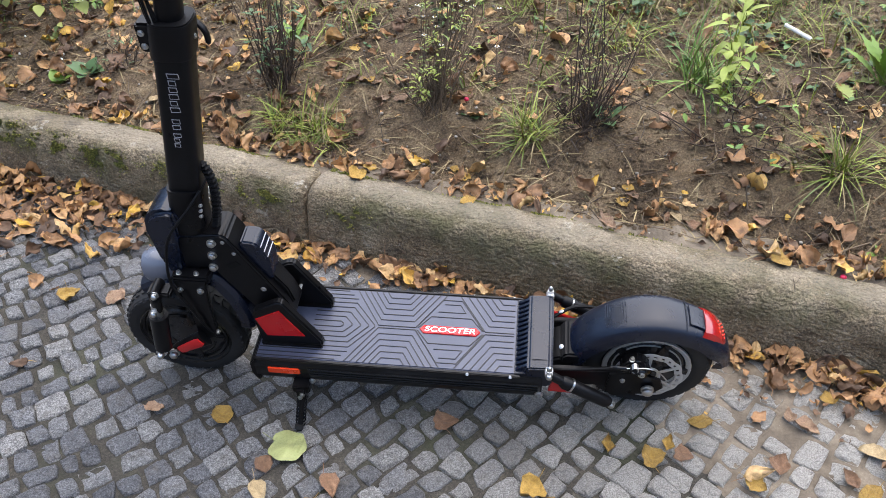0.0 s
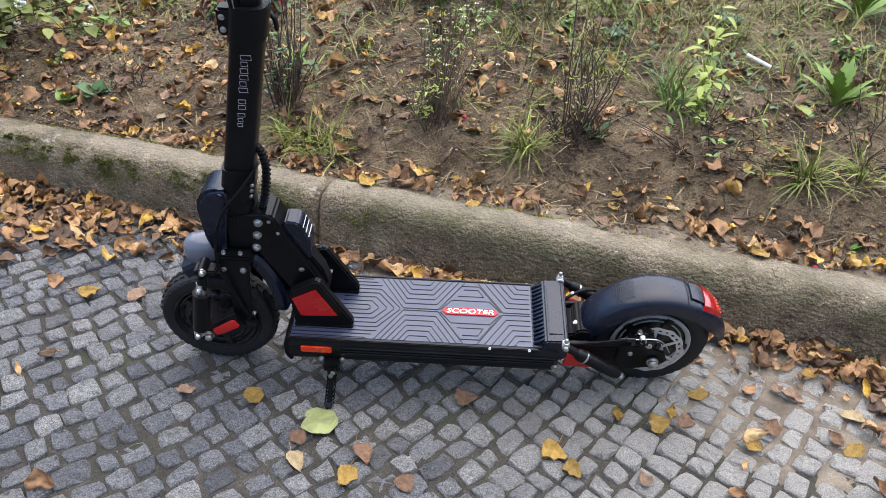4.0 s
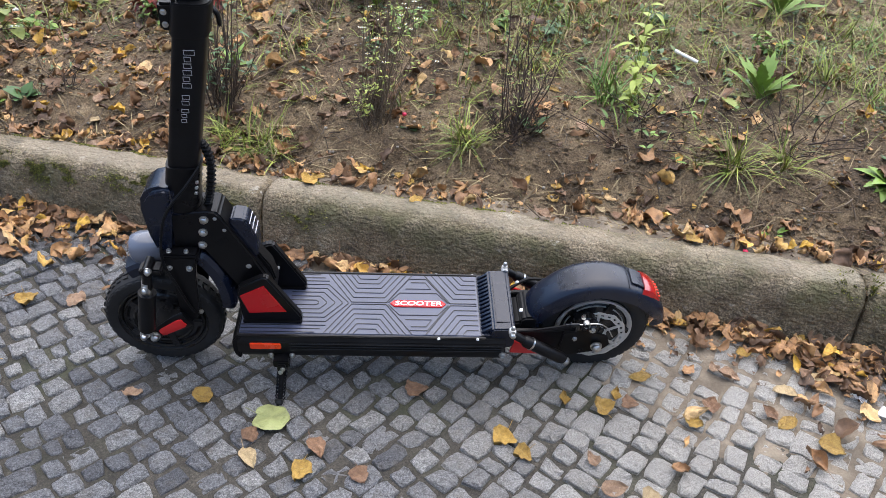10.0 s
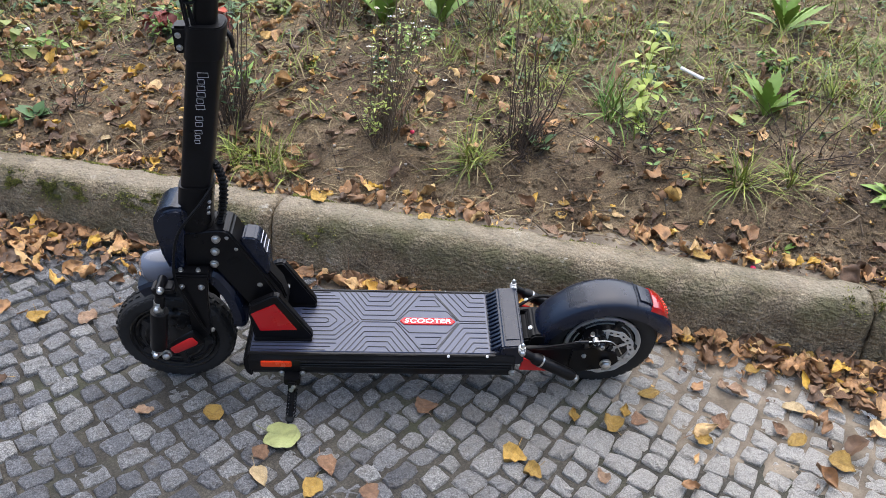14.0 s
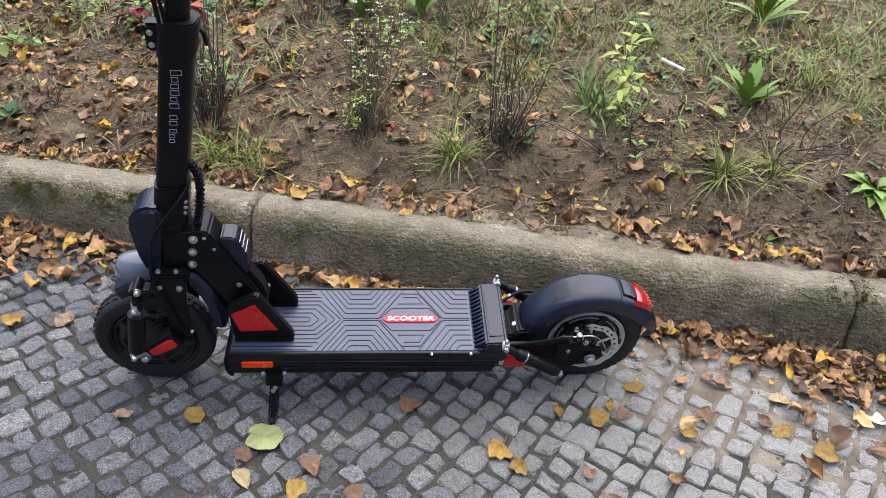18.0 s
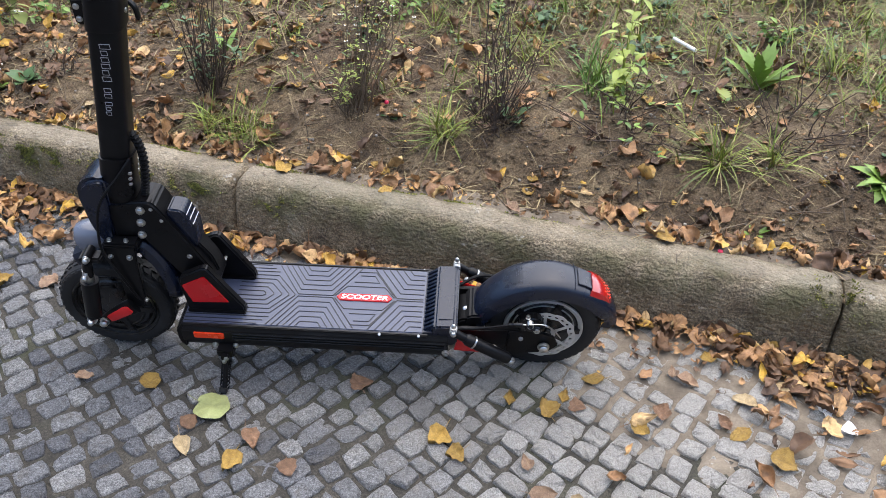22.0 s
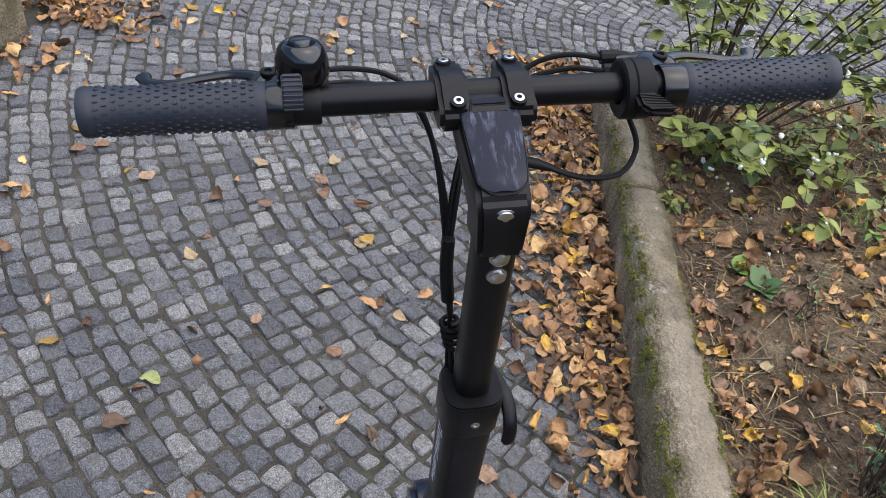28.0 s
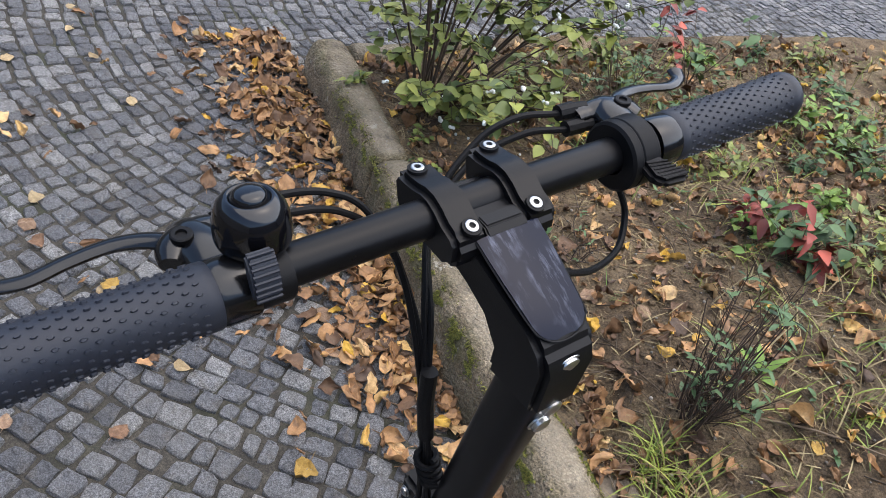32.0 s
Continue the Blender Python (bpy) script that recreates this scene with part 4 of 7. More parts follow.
# -- fork, front shocks, arms, lamp and mudguard
crown = part("fork_crown", box(-0.418, -0.352, -0.056, 0.056, 0.292, 0.309, 0.004), M_PAINT, scooter, "black fork crown")
for s in (-1, 1):
    for x in (-0.405, -0.374):
        bolt(crown, (x, s * 0.046, 0.3095), (0, 0, 1), 0.0038, 0.006)
    fork = part("fork_leg", plate([(-0.416, 0.304), (-0.356, 0.304), (-0.362, 0.250), (-0.366, 0.172), (-0.372, 0.148), (-0.392, 0.142), (-0.404, 0.156), (-0.404, 0.240)], s * 0.053 - 0.005, s * 0.053 + 0.005, 0.002), M_PAINT, scooter, "black pressed fork leg")
    bolt(fork, (-0.405, s * 0.0585, 0.282), (0, s, 0), 0.0042, 0.005)
    bolt(fork, (-0.370, s * 0.0585, 0.281), (0, s, 0), 0.0050, 0.005)
    bolt(fork, (-0.363, s * 0.0585, 0.170), (0, s, 0), 0.0034, 0.006)
    link_arm = part("link_arm", sweep([(-0.388, s * 0.066, 0.162), (-0.402, s * 0.067, 0.154), (-0.440, s * 0.068, 0.130), (-0.453, s * 0.068, 0.1195)], [0.019, 0.019, 0.014, 0.012], 20, flat=0.4, side=(0, 1, 0)), M_PAINT, scooter, "black suspension link")
    part("red_cover", sweep([(-0.394, s * 0.0745, 0.160), (-0.400, s * 0.0750, 0.156), (-0.436, s * 0.0755, 0.133), (-0.441, s * 0.0755, 0.130)], [0.0085, 0.0115, 0.0095, 0.0075], 20, flat=0.25, side=(0, 1, 0)), M_REDPAINT, link_arm, "red painted cover")
    bolt(link_arm, (-0.453, s * 0.074, 0.1215), (0, s, 0), 0.0078, 0.012, "dome")
    shock = part("front_shock", sweep([(-0.437, s * 0.090, 0.290), (-0.447, s * 0.089, 0.236)], 0.0095, 18), M_PAINT, scooter, "black front shock absorber")
    part("body", sweep([(-0.4455, s * 0.089, 0.244), (-0.446, s * 0.089, 0.240), (-0.4625, s * 0.088, 0.150), (-0.463, s * 0.088, 0.147)], [0.0150, 0.0160, 0.0155, 0.012], 24), M_PAINT, shock)
    part("ring", sweep([(-0.4450, s * 0.089, 0.246), (-0.4455, s * 0.089, 0.2435)], 0.0164, 24), M_PAINT, shock)
    part("piston_rod", sweep([(-0.4405, s * 0.0895, 0.274), (-0.4455, s * 0.089, 0.244)], 0.0098, 18), M_CHROME, shock, "bright steel piston rod")
    part("mount", sweep([(-0.436, s * 0.060, 0.302), (-0.436, s * 0.096, 0.302)], 0.0085, 14), M_PAINT, shock)
    bolt(shock, (-0.432, s * 0.094, 0.305), (0, s, 0), 0.0055, 0.009, "dome")
    bolt(shock, (-0.444, s * 0.098, 0.262), (0, s, 0), 0.0055, 0.009, "dome")
    bolt(shock, (-0.466, s * 0.096, 0.141), (0, s, 0), 0.0060, 0.012, "dome")
    part("shock_eye", sweep([(-0.466, s * 0.074, 0.141), (-0.466, s * 0.098, 0.141)], 0.0095, 16), M_STEEL, shock)
    part("shock_bracket", box(-0.452, -0.412, s * 0.072 - 0.016, s * 0.072 + 0.012, 0.286, 0.300, 0.003), M_PAINT, crown)


def blade(points, half, thick=0.0022):
    """A curved mudguard blade along points of x and z."""
    pts = smooth_path([(x, 0, z) for x, z in points], 5)
    bm = bmesh.new()
    rows = []
    for i, p in enumerate(pts):
        t = (pts[min(i + 1, len(pts) - 1)] - pts[max(i - 1, 0)]).normalized()
        n = Vector((-t.z, 0, t.x))
        k = i / (len(pts) - 1)
        w = half * (1 - 0.35 * step(0.85, 1, k))
        rows.append([bm.verts.new(p - n * drop + Vector((0, f * w, 0))) for f, drop in ((-1, 0.026), (-0.97, 0.010), (-0.8, 0.003), (-0.4, 0), (0.4, 0), (0.8, 0.003), (0.97, 0.010), (1, 0.026))])
    for a, b in zip(rows, rows[1:]):
        for k in range(len(a) - 1):
            bm.faces.new((a[k], a[k + 1], b[k + 1], b[k]))
    bmesh.ops.recalc_face_normals(bm, faces=bm.faces)
    bmesh.ops.solidify(bm, geom=bm.faces[:], thickness=thick)
    return bm


part("front_mudguard", blade([(-0.360, 0.312), (-0.334, 0.302), (-0.309, 0.258), (-0.296, 0.208), (-0.295, 0.172), (-0.301, 0.150)], 0.038), M_FENDER, scooter, "black plastic front mudguard")
part("front_mudguard_tip", blade([(-0.500, 0.252), (-0.470, 0.268), (-0.430, 0.276)], 0.034), M_FENDER, scooter)
lamp = part("headlight", sweep([(-0.420, 0, 0.296), (-0.442, 0, 0.293), (-0.460, 0, 0.289), (-0.473, 0, 0.286), (-0.482, 0, 0.283), (-0.485, 0, 0.282)], [0.026, 0.031, 0.033, 0.030, 0.019, 0.006], 28), M_LAMP, scooter, "rounded headlight shell with a bluish sheen")

for o in [c for c in scooter.children if c.name.split(".")[0] in ("fork_crown", "fork_leg", "front_shock", "front_mudguard_tip")]:
    seat(o, 0.006, 0.010, 0.97)
for o in [c for c in scooter.children if c.name.split(".")[0] == "link_arm"]:
    seat(o, 0.004, 0.004, 0.97)

# -- handlebar, clamp and display head
BX, BZ = -0.340, 1.0635
handlebar = part("handlebar", sweep([(BX, -0.272, BZ), (BX, 0.272, BZ)], 0.0112, 28), M_PAINT, scooter, "black satin handlebar tube")
for s in (-1, 1):
    y0, y1 = s * 0.150, s * 0.287
    prof = [(0.0152, 0), (0.0170, 0.003), (0.0171, 0.008), (0.0164, 0.014), (0.0162, 0.060), (0.0168, 0.100), (0.0165, 0.1145), (0.0173, 0.1160), (0.0175, 0.1215), (0.0166, 0.1245), (0.0115, 0.1260)]
    g = lathe([(r, y0 + s * h) for r, h in prof], (BX, 0, BZ), "Y", 36)
    grip = part("grip", g, M_GRIP, handlebar, "dark grey rubber grip with raised dots")
    dots_v, dots_f = [], []
    for i in range(19):
        for k in range(20):
            yy = y0 + s * (0.011 + i * 0.0056)
            a = (k + 0.5 * (i % 2)) * math.tau / 20
            r = 0.0166 if 0.02 < abs(yy - y0) < 0.095 else 0.0169
            n0 = len(dots_v)
            for rr, q in ((r - 0.0008, 1.0), (r + 0.0007, 0.6)):
                for m_ in range(6):
                    t = m_ * math.tau / 6
                    dy, da = q * 0.0021 * math.cos(t), q * 0.0011 * math.sin(t) / r
                    dots_v.append((BX + rr * math.cos(a + da), yy + dy, BZ + rr * math.sin(a + da)))
            dots_f += [(n0 + m_, n0 + (m_ + 1) % 6, n0 + 6 + (m_ + 1) % 6, n0 + 6 + m_) for m_ in range(6)] + [tuple(n0 + 6 + m_ for m_ in range(6))]
    link("grip_dots", dots_v, dots_f, M_GRIP, grip)

head = part("display_head", plate([(-0.290, 0.984), (-0.2895, 1.004), (-0.2985, 1.0255), (-0.313, 1.0350), (-0.336, 1.0410), (-0.356, 1.0460), (-0.360, 1.054), (-0.335, 1.0655), (-0.3105, 1.0675), (-0.262, 1.0480), (-0.2495, 1.0375), (-0.2455, 1.024), (-0.2490, 0.984)], -0.0220, 0.0220, 0.006, 4), M_PAINT, scooter, "black display head of the stem")
for v in head.data.vertices:
    v.co.y *= (0.86 + 0.16 * step(-0.262, -0.312, v.co.x)) * (1 - 0.14 * step(1.034, 1.000, v.co.z))


def screen():
    """The glossy window, wide at the bar and round at the rider's end, bent down along the head."""
    along = [(-0.3110, 1.0695, 0.0205), (-0.300, 1.0655, 0.0202), (-0.285, 1.0595, 0.0192), (-0.270, 1.0535, 0.0178), (-0.2620, 1.0497, 0.0172), (-0.2575, 1.0470, 0.0155), (-0.2545, 1.0445, 0.0118), (-0.2530, 1.0430, 0.0065)]
    bm = bmesh.new()
    rows = []
    for x, z, w in along:
        rows.append([bm.verts.new((x, w * f, z - 0.0012 * abs(f) ** 3)) for f in (-1, -0.6, -0.2, 0.2, 0.6, 1)])
    for a, b in zip(rows, rows[1:]):
        for k in range(5):
            bm.faces.new((a[k], a[k + 1], b[k + 1], b[k]))
    bmesh.ops.recalc_face_normals(bm, faces=bm.faces)
    if bm.faces[0].normal.z < 0:
        bmesh.ops.reverse_faces(bm, faces=bm.faces[:])
    bmesh.ops.solidify(bm, geom=bm.faces[:], thickness=0.0022)
    return moved(bm, Matrix.Translation((0, 0, 0.0014)))


part("display", screen(), M_GLASS, head, "glossy dark display window")
part("display_frame", sweep(smooth_path([(-0.311, -0.0208, 1.0685), (-0.285, -0.0197, 1.0585), (-0.2620, -0.0176, 1.0492), (-0.2570, -0.0152, 1.0460), (-0.2523, -0.0066, 1.0422), (-0.2523, 0.0066, 1.0422), (-0.2570, 0.0152, 1.0460), (-0.2620, 0.0176, 1.0492), (-0.285, 0.0197, 1.0585), (-0.311, 0.0208, 1.0685)]), 0.0006, 6), M_PAINT, head, "thin black edge round the display")
part("bar_seat", plate([(-0.362, 1.046), (-0.318, 1.050), (-0.313, 1.062), (-0.316, 1.069), (-0.328, 1.072), (-0.352, 1.072), (-0.362, 1.064)], -0.030, 0.030, 0.003), M_PAINT, head)
part("bridge", plate([(-0.3085, 1.058), (-0.3090, 1.0700), (-0.3140, 1.0735), (-0.3235, 1.0735), (-0.3255, 1.0710), (-0.3255, 1.058)], -0.0135, 0.0135, 0.001), M_PAINT, head)
part("bridge_panel", moved(box(-0.0040, 0.0040, -0.0118, 0.0118, -0.0005, 0.0005, 0.0004), Matrix.Translation((-0.3185, 0, 1.0736))), M_PAINT, head)
for s in (-1, 1):
    cap = part("clamp_cap", plate([(-0.308, 1.058), (-0.309, 1.070), (-0.314, 1.0748), (-0.323, 1.0772), (-0.330, 1.0812), (-0.338, 1.0838), (-0.346, 1.0836), (-0.353, 1.0812), (-0.360, 1.0800), (-0.369, 1.0795), (-0.372, 1.073), (-0.368, 1.060), (-0.360, 1.050), (-0.318, 1.050)], s * 0.0235 - 0.0112, s * 0.0235 + 0.0112, 0.0045, 4), M_PAINT, head, "black handlebar clamp")
    for p, way in (((-0.3160, s * 0.0215, 1.0750), (0.28, 0, 1)), ((-0.3640, s * 0.0245, 1.0795), (-0.1, 0, 1))):
        sink = lathe([(0.0058, 0), (0.0056, 0.0019), (0.0046, 0.0019)], axis="Z", seg=18)
        part("bolt_recess", moved(sink, Matrix.Translation(p) @ Vector((0, 0, 1)).rotation_difference(Vector(way).normalized()).to_matrix().to_4x4()), M_PLASTIC, cap)
        bolt(cap, Vector(p) + Vector((0, 0, 0.0006)), way, 0.0038, 0.0022)

# -- bell
bell = part("bell", moved(lathe([(0.0120, -0.004), (0.0172, -0.003), (0.0192, 0.000), (0.0199, 0.003), (0.0200, 0.008), (0.0195, 0.0130), (0.0183, 0.0174), (0.0166, 0.0206), (0.0146, 0.0228), (0.0126, 0.0240), (0.0112, 0.0243), (0.0104, 0.0238), (0.0099, 0.0228), (0.0095, 0.0226), (0.0091, 0.0234), (0.0086, 0.0252), (0.0078, 0.0263), (0.0062, 0.0270), (0.0038, 0.0274), (0.0006, 0.0275)], axis="Z", seg=56), Matrix.Translation((-0.351, -0.1260, 1.0805)) @ Matrix.Rotation(radians(-6), 4, "Y") @ Matrix.Diagonal((0.94, 0.94, 1.0, 1.0))), M_GLOSS, scooter, "glossy black bicycle bell", 60)
part("bell_post", lathe([(0.0105, 1.070), (0.0115, 1.078), (0.0135, 1.0815)], (-0.349, -0.1260, 0), "Z", 20), M_PLASTIC, bell)
part("bell_clamp", lathe([(0.0140, -0.011), (0.0146, -0.009), (0.0146, 0.009), (0.0140, 0.011), (0.0113, 0.011), (0.0113, -0.011)], (BX, -0.1260, BZ), "Y", 28, True), M_PLASTIC, bell)
tab = [(-0.3305, 1.0945), (-0.3265, 1.0940), (-0.3215, 1.0885), (-0.3185, 1.0810), (-0.3175, 1.0735), (-0.3205, 1.0720), (-0.3250, 1.0780), (-0.3285, 1.0860)]
striker = part("striker", plate(tab, -0.1405, -0.1265, 0.0015, 3), M_GRIP, bell, "ribbed black striker tab")
for i in range(8):
    k = i / 7 * 3
    a, b = tab[1 + min(int(k), 2)], tab[2 + min(int(k), 2)]
    f = k - min(int(k), 2)
    x, z = a[0] + (b[0] - a[0]) * f, a[1] + (b[1] - a[1]) * f
    part("rib", sweep([(x, -0.1398, z), (x, -0.1272, z)], 0.0009, 6), M_GRIP, striker)

# -- brake levers
for s in (-1, 1):
    y = s * 0.143
    perch = part("lever_perch", joined(
        lathe([(0.0165, y - 0.009), (0.0170, y - 0.007), (0.0170, y + 0.007), (0.0165, y + 0.009), (0.0113, y + 0.009), (0.0113, y - 0.009)], (BX, 0, BZ), "Y", 28, True),
        sweep(smooth_path([(-0.346, s * 0.143, 1.0570), (-0.362, s * 0.142, 1.0580), (-0.378, s * 0.143, 1.0580), (-0.391, s * 0.146, 1.0570), (-0.398, s * 0.149, 1.0560)], 5), [0.0110 + 0.0035 * math.sin(math.pi * k / 20) - 0.0045 * max(k - 14, 0) / 6 for k in range(21)], 20, flat=0.68),
        sweep(smooth_path([(-0.371, s * 0.160, 1.0585), (-0.381, s * 0.154, 1.0590), (-0.388, s * 0.138, 1.0585), (-0.390, s * 0.124, 1.0575), (-0.390, s * 0.119, 1.0570)], 5), [0.0065 + 0.0040 * math.sin(math.pi * min(k / 14, 1.0)) + 0.0015 * (k > 13) for k in range(21)], 20, flat=0.78)), M_LEVER, scooter, "black brake lever perch")
    lever = part("lever", sweep(smooth_path([(-0.378, s * 0.150, 1.058), (-0.392, s * 0.160, 1.057), (-0.400, s * 0.178, 1.055), (-0.401, s * 0.200, 1.052), (-0.399, s * 0.222, 1.049), (-0.405, s * 0.240, 1.047), (-0.414, s * 0.246, 1.047)]), [0.0068 - 0.0020 * min(k / 14, 1.0) + 0.0016 * max(k - 30, 0) / 6 for k in range(37)], 14, flat=0.62), M_LEVER, perch, "black aluminium brake lever")
    part("pivot", lathe([(0.0058, 1.066), (0.0058, 1.0685), (0.005, 1.0690), (0.003, 1.0690), (0.0026, 1.0675)], (-0.380, s * 0.151, 0), "Z", 18), M_PLASTIC, perch, "black pivot screw")
    for k, (dx, dz) in enumerate(((-0.394, 1.060), (-0.384, 1.054))):
        part("barrel_adjuster", sweep([(dx + 0.002, s * 0.130, dz), (dx, s * 0.122, dz), (dx, s * 0.121, dz), (dx - 0.001, s * 0.108, dz)], [0.0048, 0.0048, 0.0058, 0.0056], 10), M_PLASTIC, perch, "ribbed black cable adjuster")
part("perch_sleeve", lathe([(0.0135, -0.134), (0.0150, -0.136), (0.0150, -0.141), (0.0138, -0.143), (0.0152, -0.146), (0.0152, -0.152), (0.0113, -0.152), (0.0113, -0.134)], (BX, 0, BZ), "Y", 28, True), M_PLASTIC, scooter)

# -- thumb throttle
throttle = part("throttle", lathe([(0.0205, 0.1030), (0.0225, 0.1045), (0.0228, 0.110), (0.0220, 0.1110), (0.0228, 0.1120), (0.0228, 0.124), (0.0218, 0.1255), (0.0165, 0.1260), (0.0160, 0.128), (0.0113, 0.128), (0.0113, 0.1035)], (BX, 0, BZ), "Y", 40, True), M_PLASTIC, scooter, "round black thumb throttle")
paddle = part("paddle", moved(slab([(-0.323, 0.1085), (-0.309, 0.1095), (-0.303, 0.116), (-0.301, 0.134), (-0.305, 0.138), (-0.315, 0.129), (-0.323, 0.124)], 1.0645, 1.0725, 0.0025), Matrix.Translation((-0.32, 0, 1.068)) @ Matrix.Rotation(radians(18), 4, "Y") @ Matrix.Translation((0.32, 0, -1.068))), M_PLASTIC, throttle, "ribbed black thumb paddle")
for i in range(6):
    part("rib", sweep([(-0.318 + i * 0.0026, 0.111 + i * 0.001, 1.0722 - i * 0.0009), (-0.315 + i * 0.0022, 0.126 + i * 0.0018, 1.0716 - i * 0.0008)], 0.0007, 6), M_PLASTIC, paddle)

# -- cables
R_CABLE = 0.0023
for name, pts, r in (
    ("throttle_cable", [(-0.338, 0.114, 1.043), (-0.332, 0.123, 1.014), (-0.318, 0.108, 1.000), (-0.306, 0.072, 1.008), (-0.300, 0.036, 1.028), (-0.297, 0.018, 1.036)], R_CABLE),
    ("brake_cable", [(-0.394, 0.109, 1.060), (-0.402, 0.080, 1.060), (-0.404, 0.050, 1.048), (-0.392, 0.010, 1.015), (-0.358, -0.013, 0.975), (-0.334, -0.021, 0.920), (-0.326, -0.017, 0.860), (-0.322, -0.018, 0.790), (-0.318, -0.012, 0.775)], R_CABLE),
    ("brake_cable", [(-0.384, 0.109, 1.054), (-0.394, 0.080, 1.052), (-0.398, 0.040, 1.036), (-0.384, 0.004, 1.005), (-0.348, -0.013, 0.960), (-0.328, -0.021, 0.900), (-0.320, -0.017, 0.840), (-0.316, -0.016, 0.785)], R_CABLE),
    ("brake_cable", [(-0.394, -0.109, 1.060), (-0.399, -0.092, 1.058), (-0.394, -0.064, 1.055), (-0.382, -0.044, 1.043), (-0.362, -0.029, 0.998), (-0.342, -0.022, 0.930), (-0.331, -0.017, 0.860), (-0.325, -0.015, 0.790), (-0.322, -0.012, 0.772)], R_CABLE),
    ("brake_cable", [(-0.384, -0.109, 1.054), (-0.391, -0.086, 1.050), (-0.386, -0.058, 1.044), (-0.373, -0.036, 1.022), (-0.350, -0.022, 0.962), (-0.331, -0.019, 0.890), (-0.320, -0.017, 0.830), (-0.312, -0.014, 0.780)], R_CABLE),
    ("brake_cable", [(-0.326, -0.022, 0.494), (-0.345, -0.040, 0.470), (-0.385, -0.058, 0.420), (-0.402, -0.064, 0.360), (-0.404, -0.068, 0.310), (-0.390, -0.064, 0.250), (-0.374, -0.060, 0.190), (-0.366, -0.050, 0.165)], 0.0026),
):
    part(name, sweep(smooth_path(pts, 8), r, 8), M_PLASTIC, scooter, "thin black cable")
part("cable_tip", sweep([(-0.297, 0.0180, 1.036), (-0.300, 0.034, 1.029), (-0.3015, 0.046, 1.0225)], [0.0042, 0.0042, 0.003], 12), M_PLASTIC, scooter)
part("cable_sleeve", sweep(smooth_path([(-0.332, -0.021, 0.935), (-0.329, -0.022, 0.905), (-0.325, -0.020, 0.872)]), 0.0058, 12), M_PLASTIC, scooter)
tie = [Vector((-0.323 + 0.006 * i / 48, -0.0185 + 0.004 * i / 48, 0.850 - 0.026 * i / 48)) + 0.0075 * Vector((math.cos(i * math.tau / 12), math.sin(i * math.tau / 12), 0)) for i in range(49)]
part("cable_wrap", sweep(tie, 0.0024, 6), M_PLASTIC, scooter)
spiral_line = smooth_path([(-0.336, 0.004, 0.540), (-0.317, 0.000, 0.524), (-0.309, -0.005, 0.494), (-0.312, -0.008, 0.458), (-0.319, -0.008, 0.424), (-0.327, -0.006, 0.400)], 24)
part("conduit_core", sweep(spiral_line[::3], 0.0058, 10), M_PLASTIC, scooter)
spiral = [p + 0.0068 * (math.cos(i * math.tau / 6) * Vector((1, 0, 0.1)) + math.sin(i * math.tau / 6) * Vector((0, 1, 0))) for i, p in enumerate(spiral_line)]
part("spiral_wrap", sweep(spiral, 0.0022, 6), M_PLASTIC, scooter, "black spiral cable wrap")


# the bar stands a little higher at the bell's end than at the throttle's, and is turned a little with the fork
TURN = Matrix.Translation((-0.300, 0, 0)) @ Matrix.Rotation(radians(-1.3), 4, "Z") @ Matrix.Translation((0.300, 0, 0))


def settle(ob):
    if ob.type == "MESH":
        for v in ob.data.vertices:
            if v.co.z > 0.80:
                k = step(0.80, 0.98, v.co.z)
                up = step(1.010, 1.055, v.co.z)
                v.co = v.co.lerp(TURN @ v.co, k)
                v.co.x -= 0.0036 * up
                v.co.z += k * (0.0225 * max(-v.co.y - 0.035, 0.0) + 0.0035 * max(v.co.y - 0.035, 0.0)) - 0.005 * up
    for kid in ob.children:
        settle(kid)


settle(scooter)
# the deck is a little narrower and lower than its fittings were drawn
for o in [c for c in scooter.children if c.name.split(".")[0] in ("deck", "rear_plate", "swing_arm", "kickstand")]:
    seat(o, 0.0, -0.0045 if o.name in ("deck", "rear_plate") else 0.0, 0.945)
for o in [c for c in scooter.children if c.name.split(".")[0] == "rear_shock"]:
    seat(o, 0.008, -0.006, 0.945)


# ---------- leaves ----------
LEAF_TINTS = [(0.0, (0.064, 0.037, 0.021)), (0.22, (0.138, 0.074, 0.037)), (0.44, (0.262, 0.136, 0.057)), (0.66, (0.392, 0.210, 0.088)), (0.82, (0.490, 0.285, 0.118)), (0.91, (0.560, 0.375, 0.170)), (0.945, (0.530, 0.310, 0.062)), (1.0, (0.580, 0.350, 0.042))]


def leaf_material(random_of):
    m = material("fallen_leaf", (0.3, 0.18, 0.07), 0.62)
    tint = ramp(m, random_of(m), LEAF_TINTS)
    vein = noise_of(m, 70.0, 6, 0.75)
    col = mix(m, 0.75, tint, ramp(m, vein, [(0.3, grey(0.45)), (0.5, grey(0.95)), (0.7, grey(1.35))]), "MULTIPLY")
    spot = ramp(m, noise_of(m, 34.0, 4), [(0.56, grey(0)), (0.66, grey(0.6))])
    wire(m, mix(m, spot, col, (0.080, 0.046, 0.026)), shader(m).inputs["Base Color"])
    bump(m, noise_of(m, 130.0, 5, 0.7), 0.6, 0.003)
    return m


M_LEAVES = leaf_material(island)


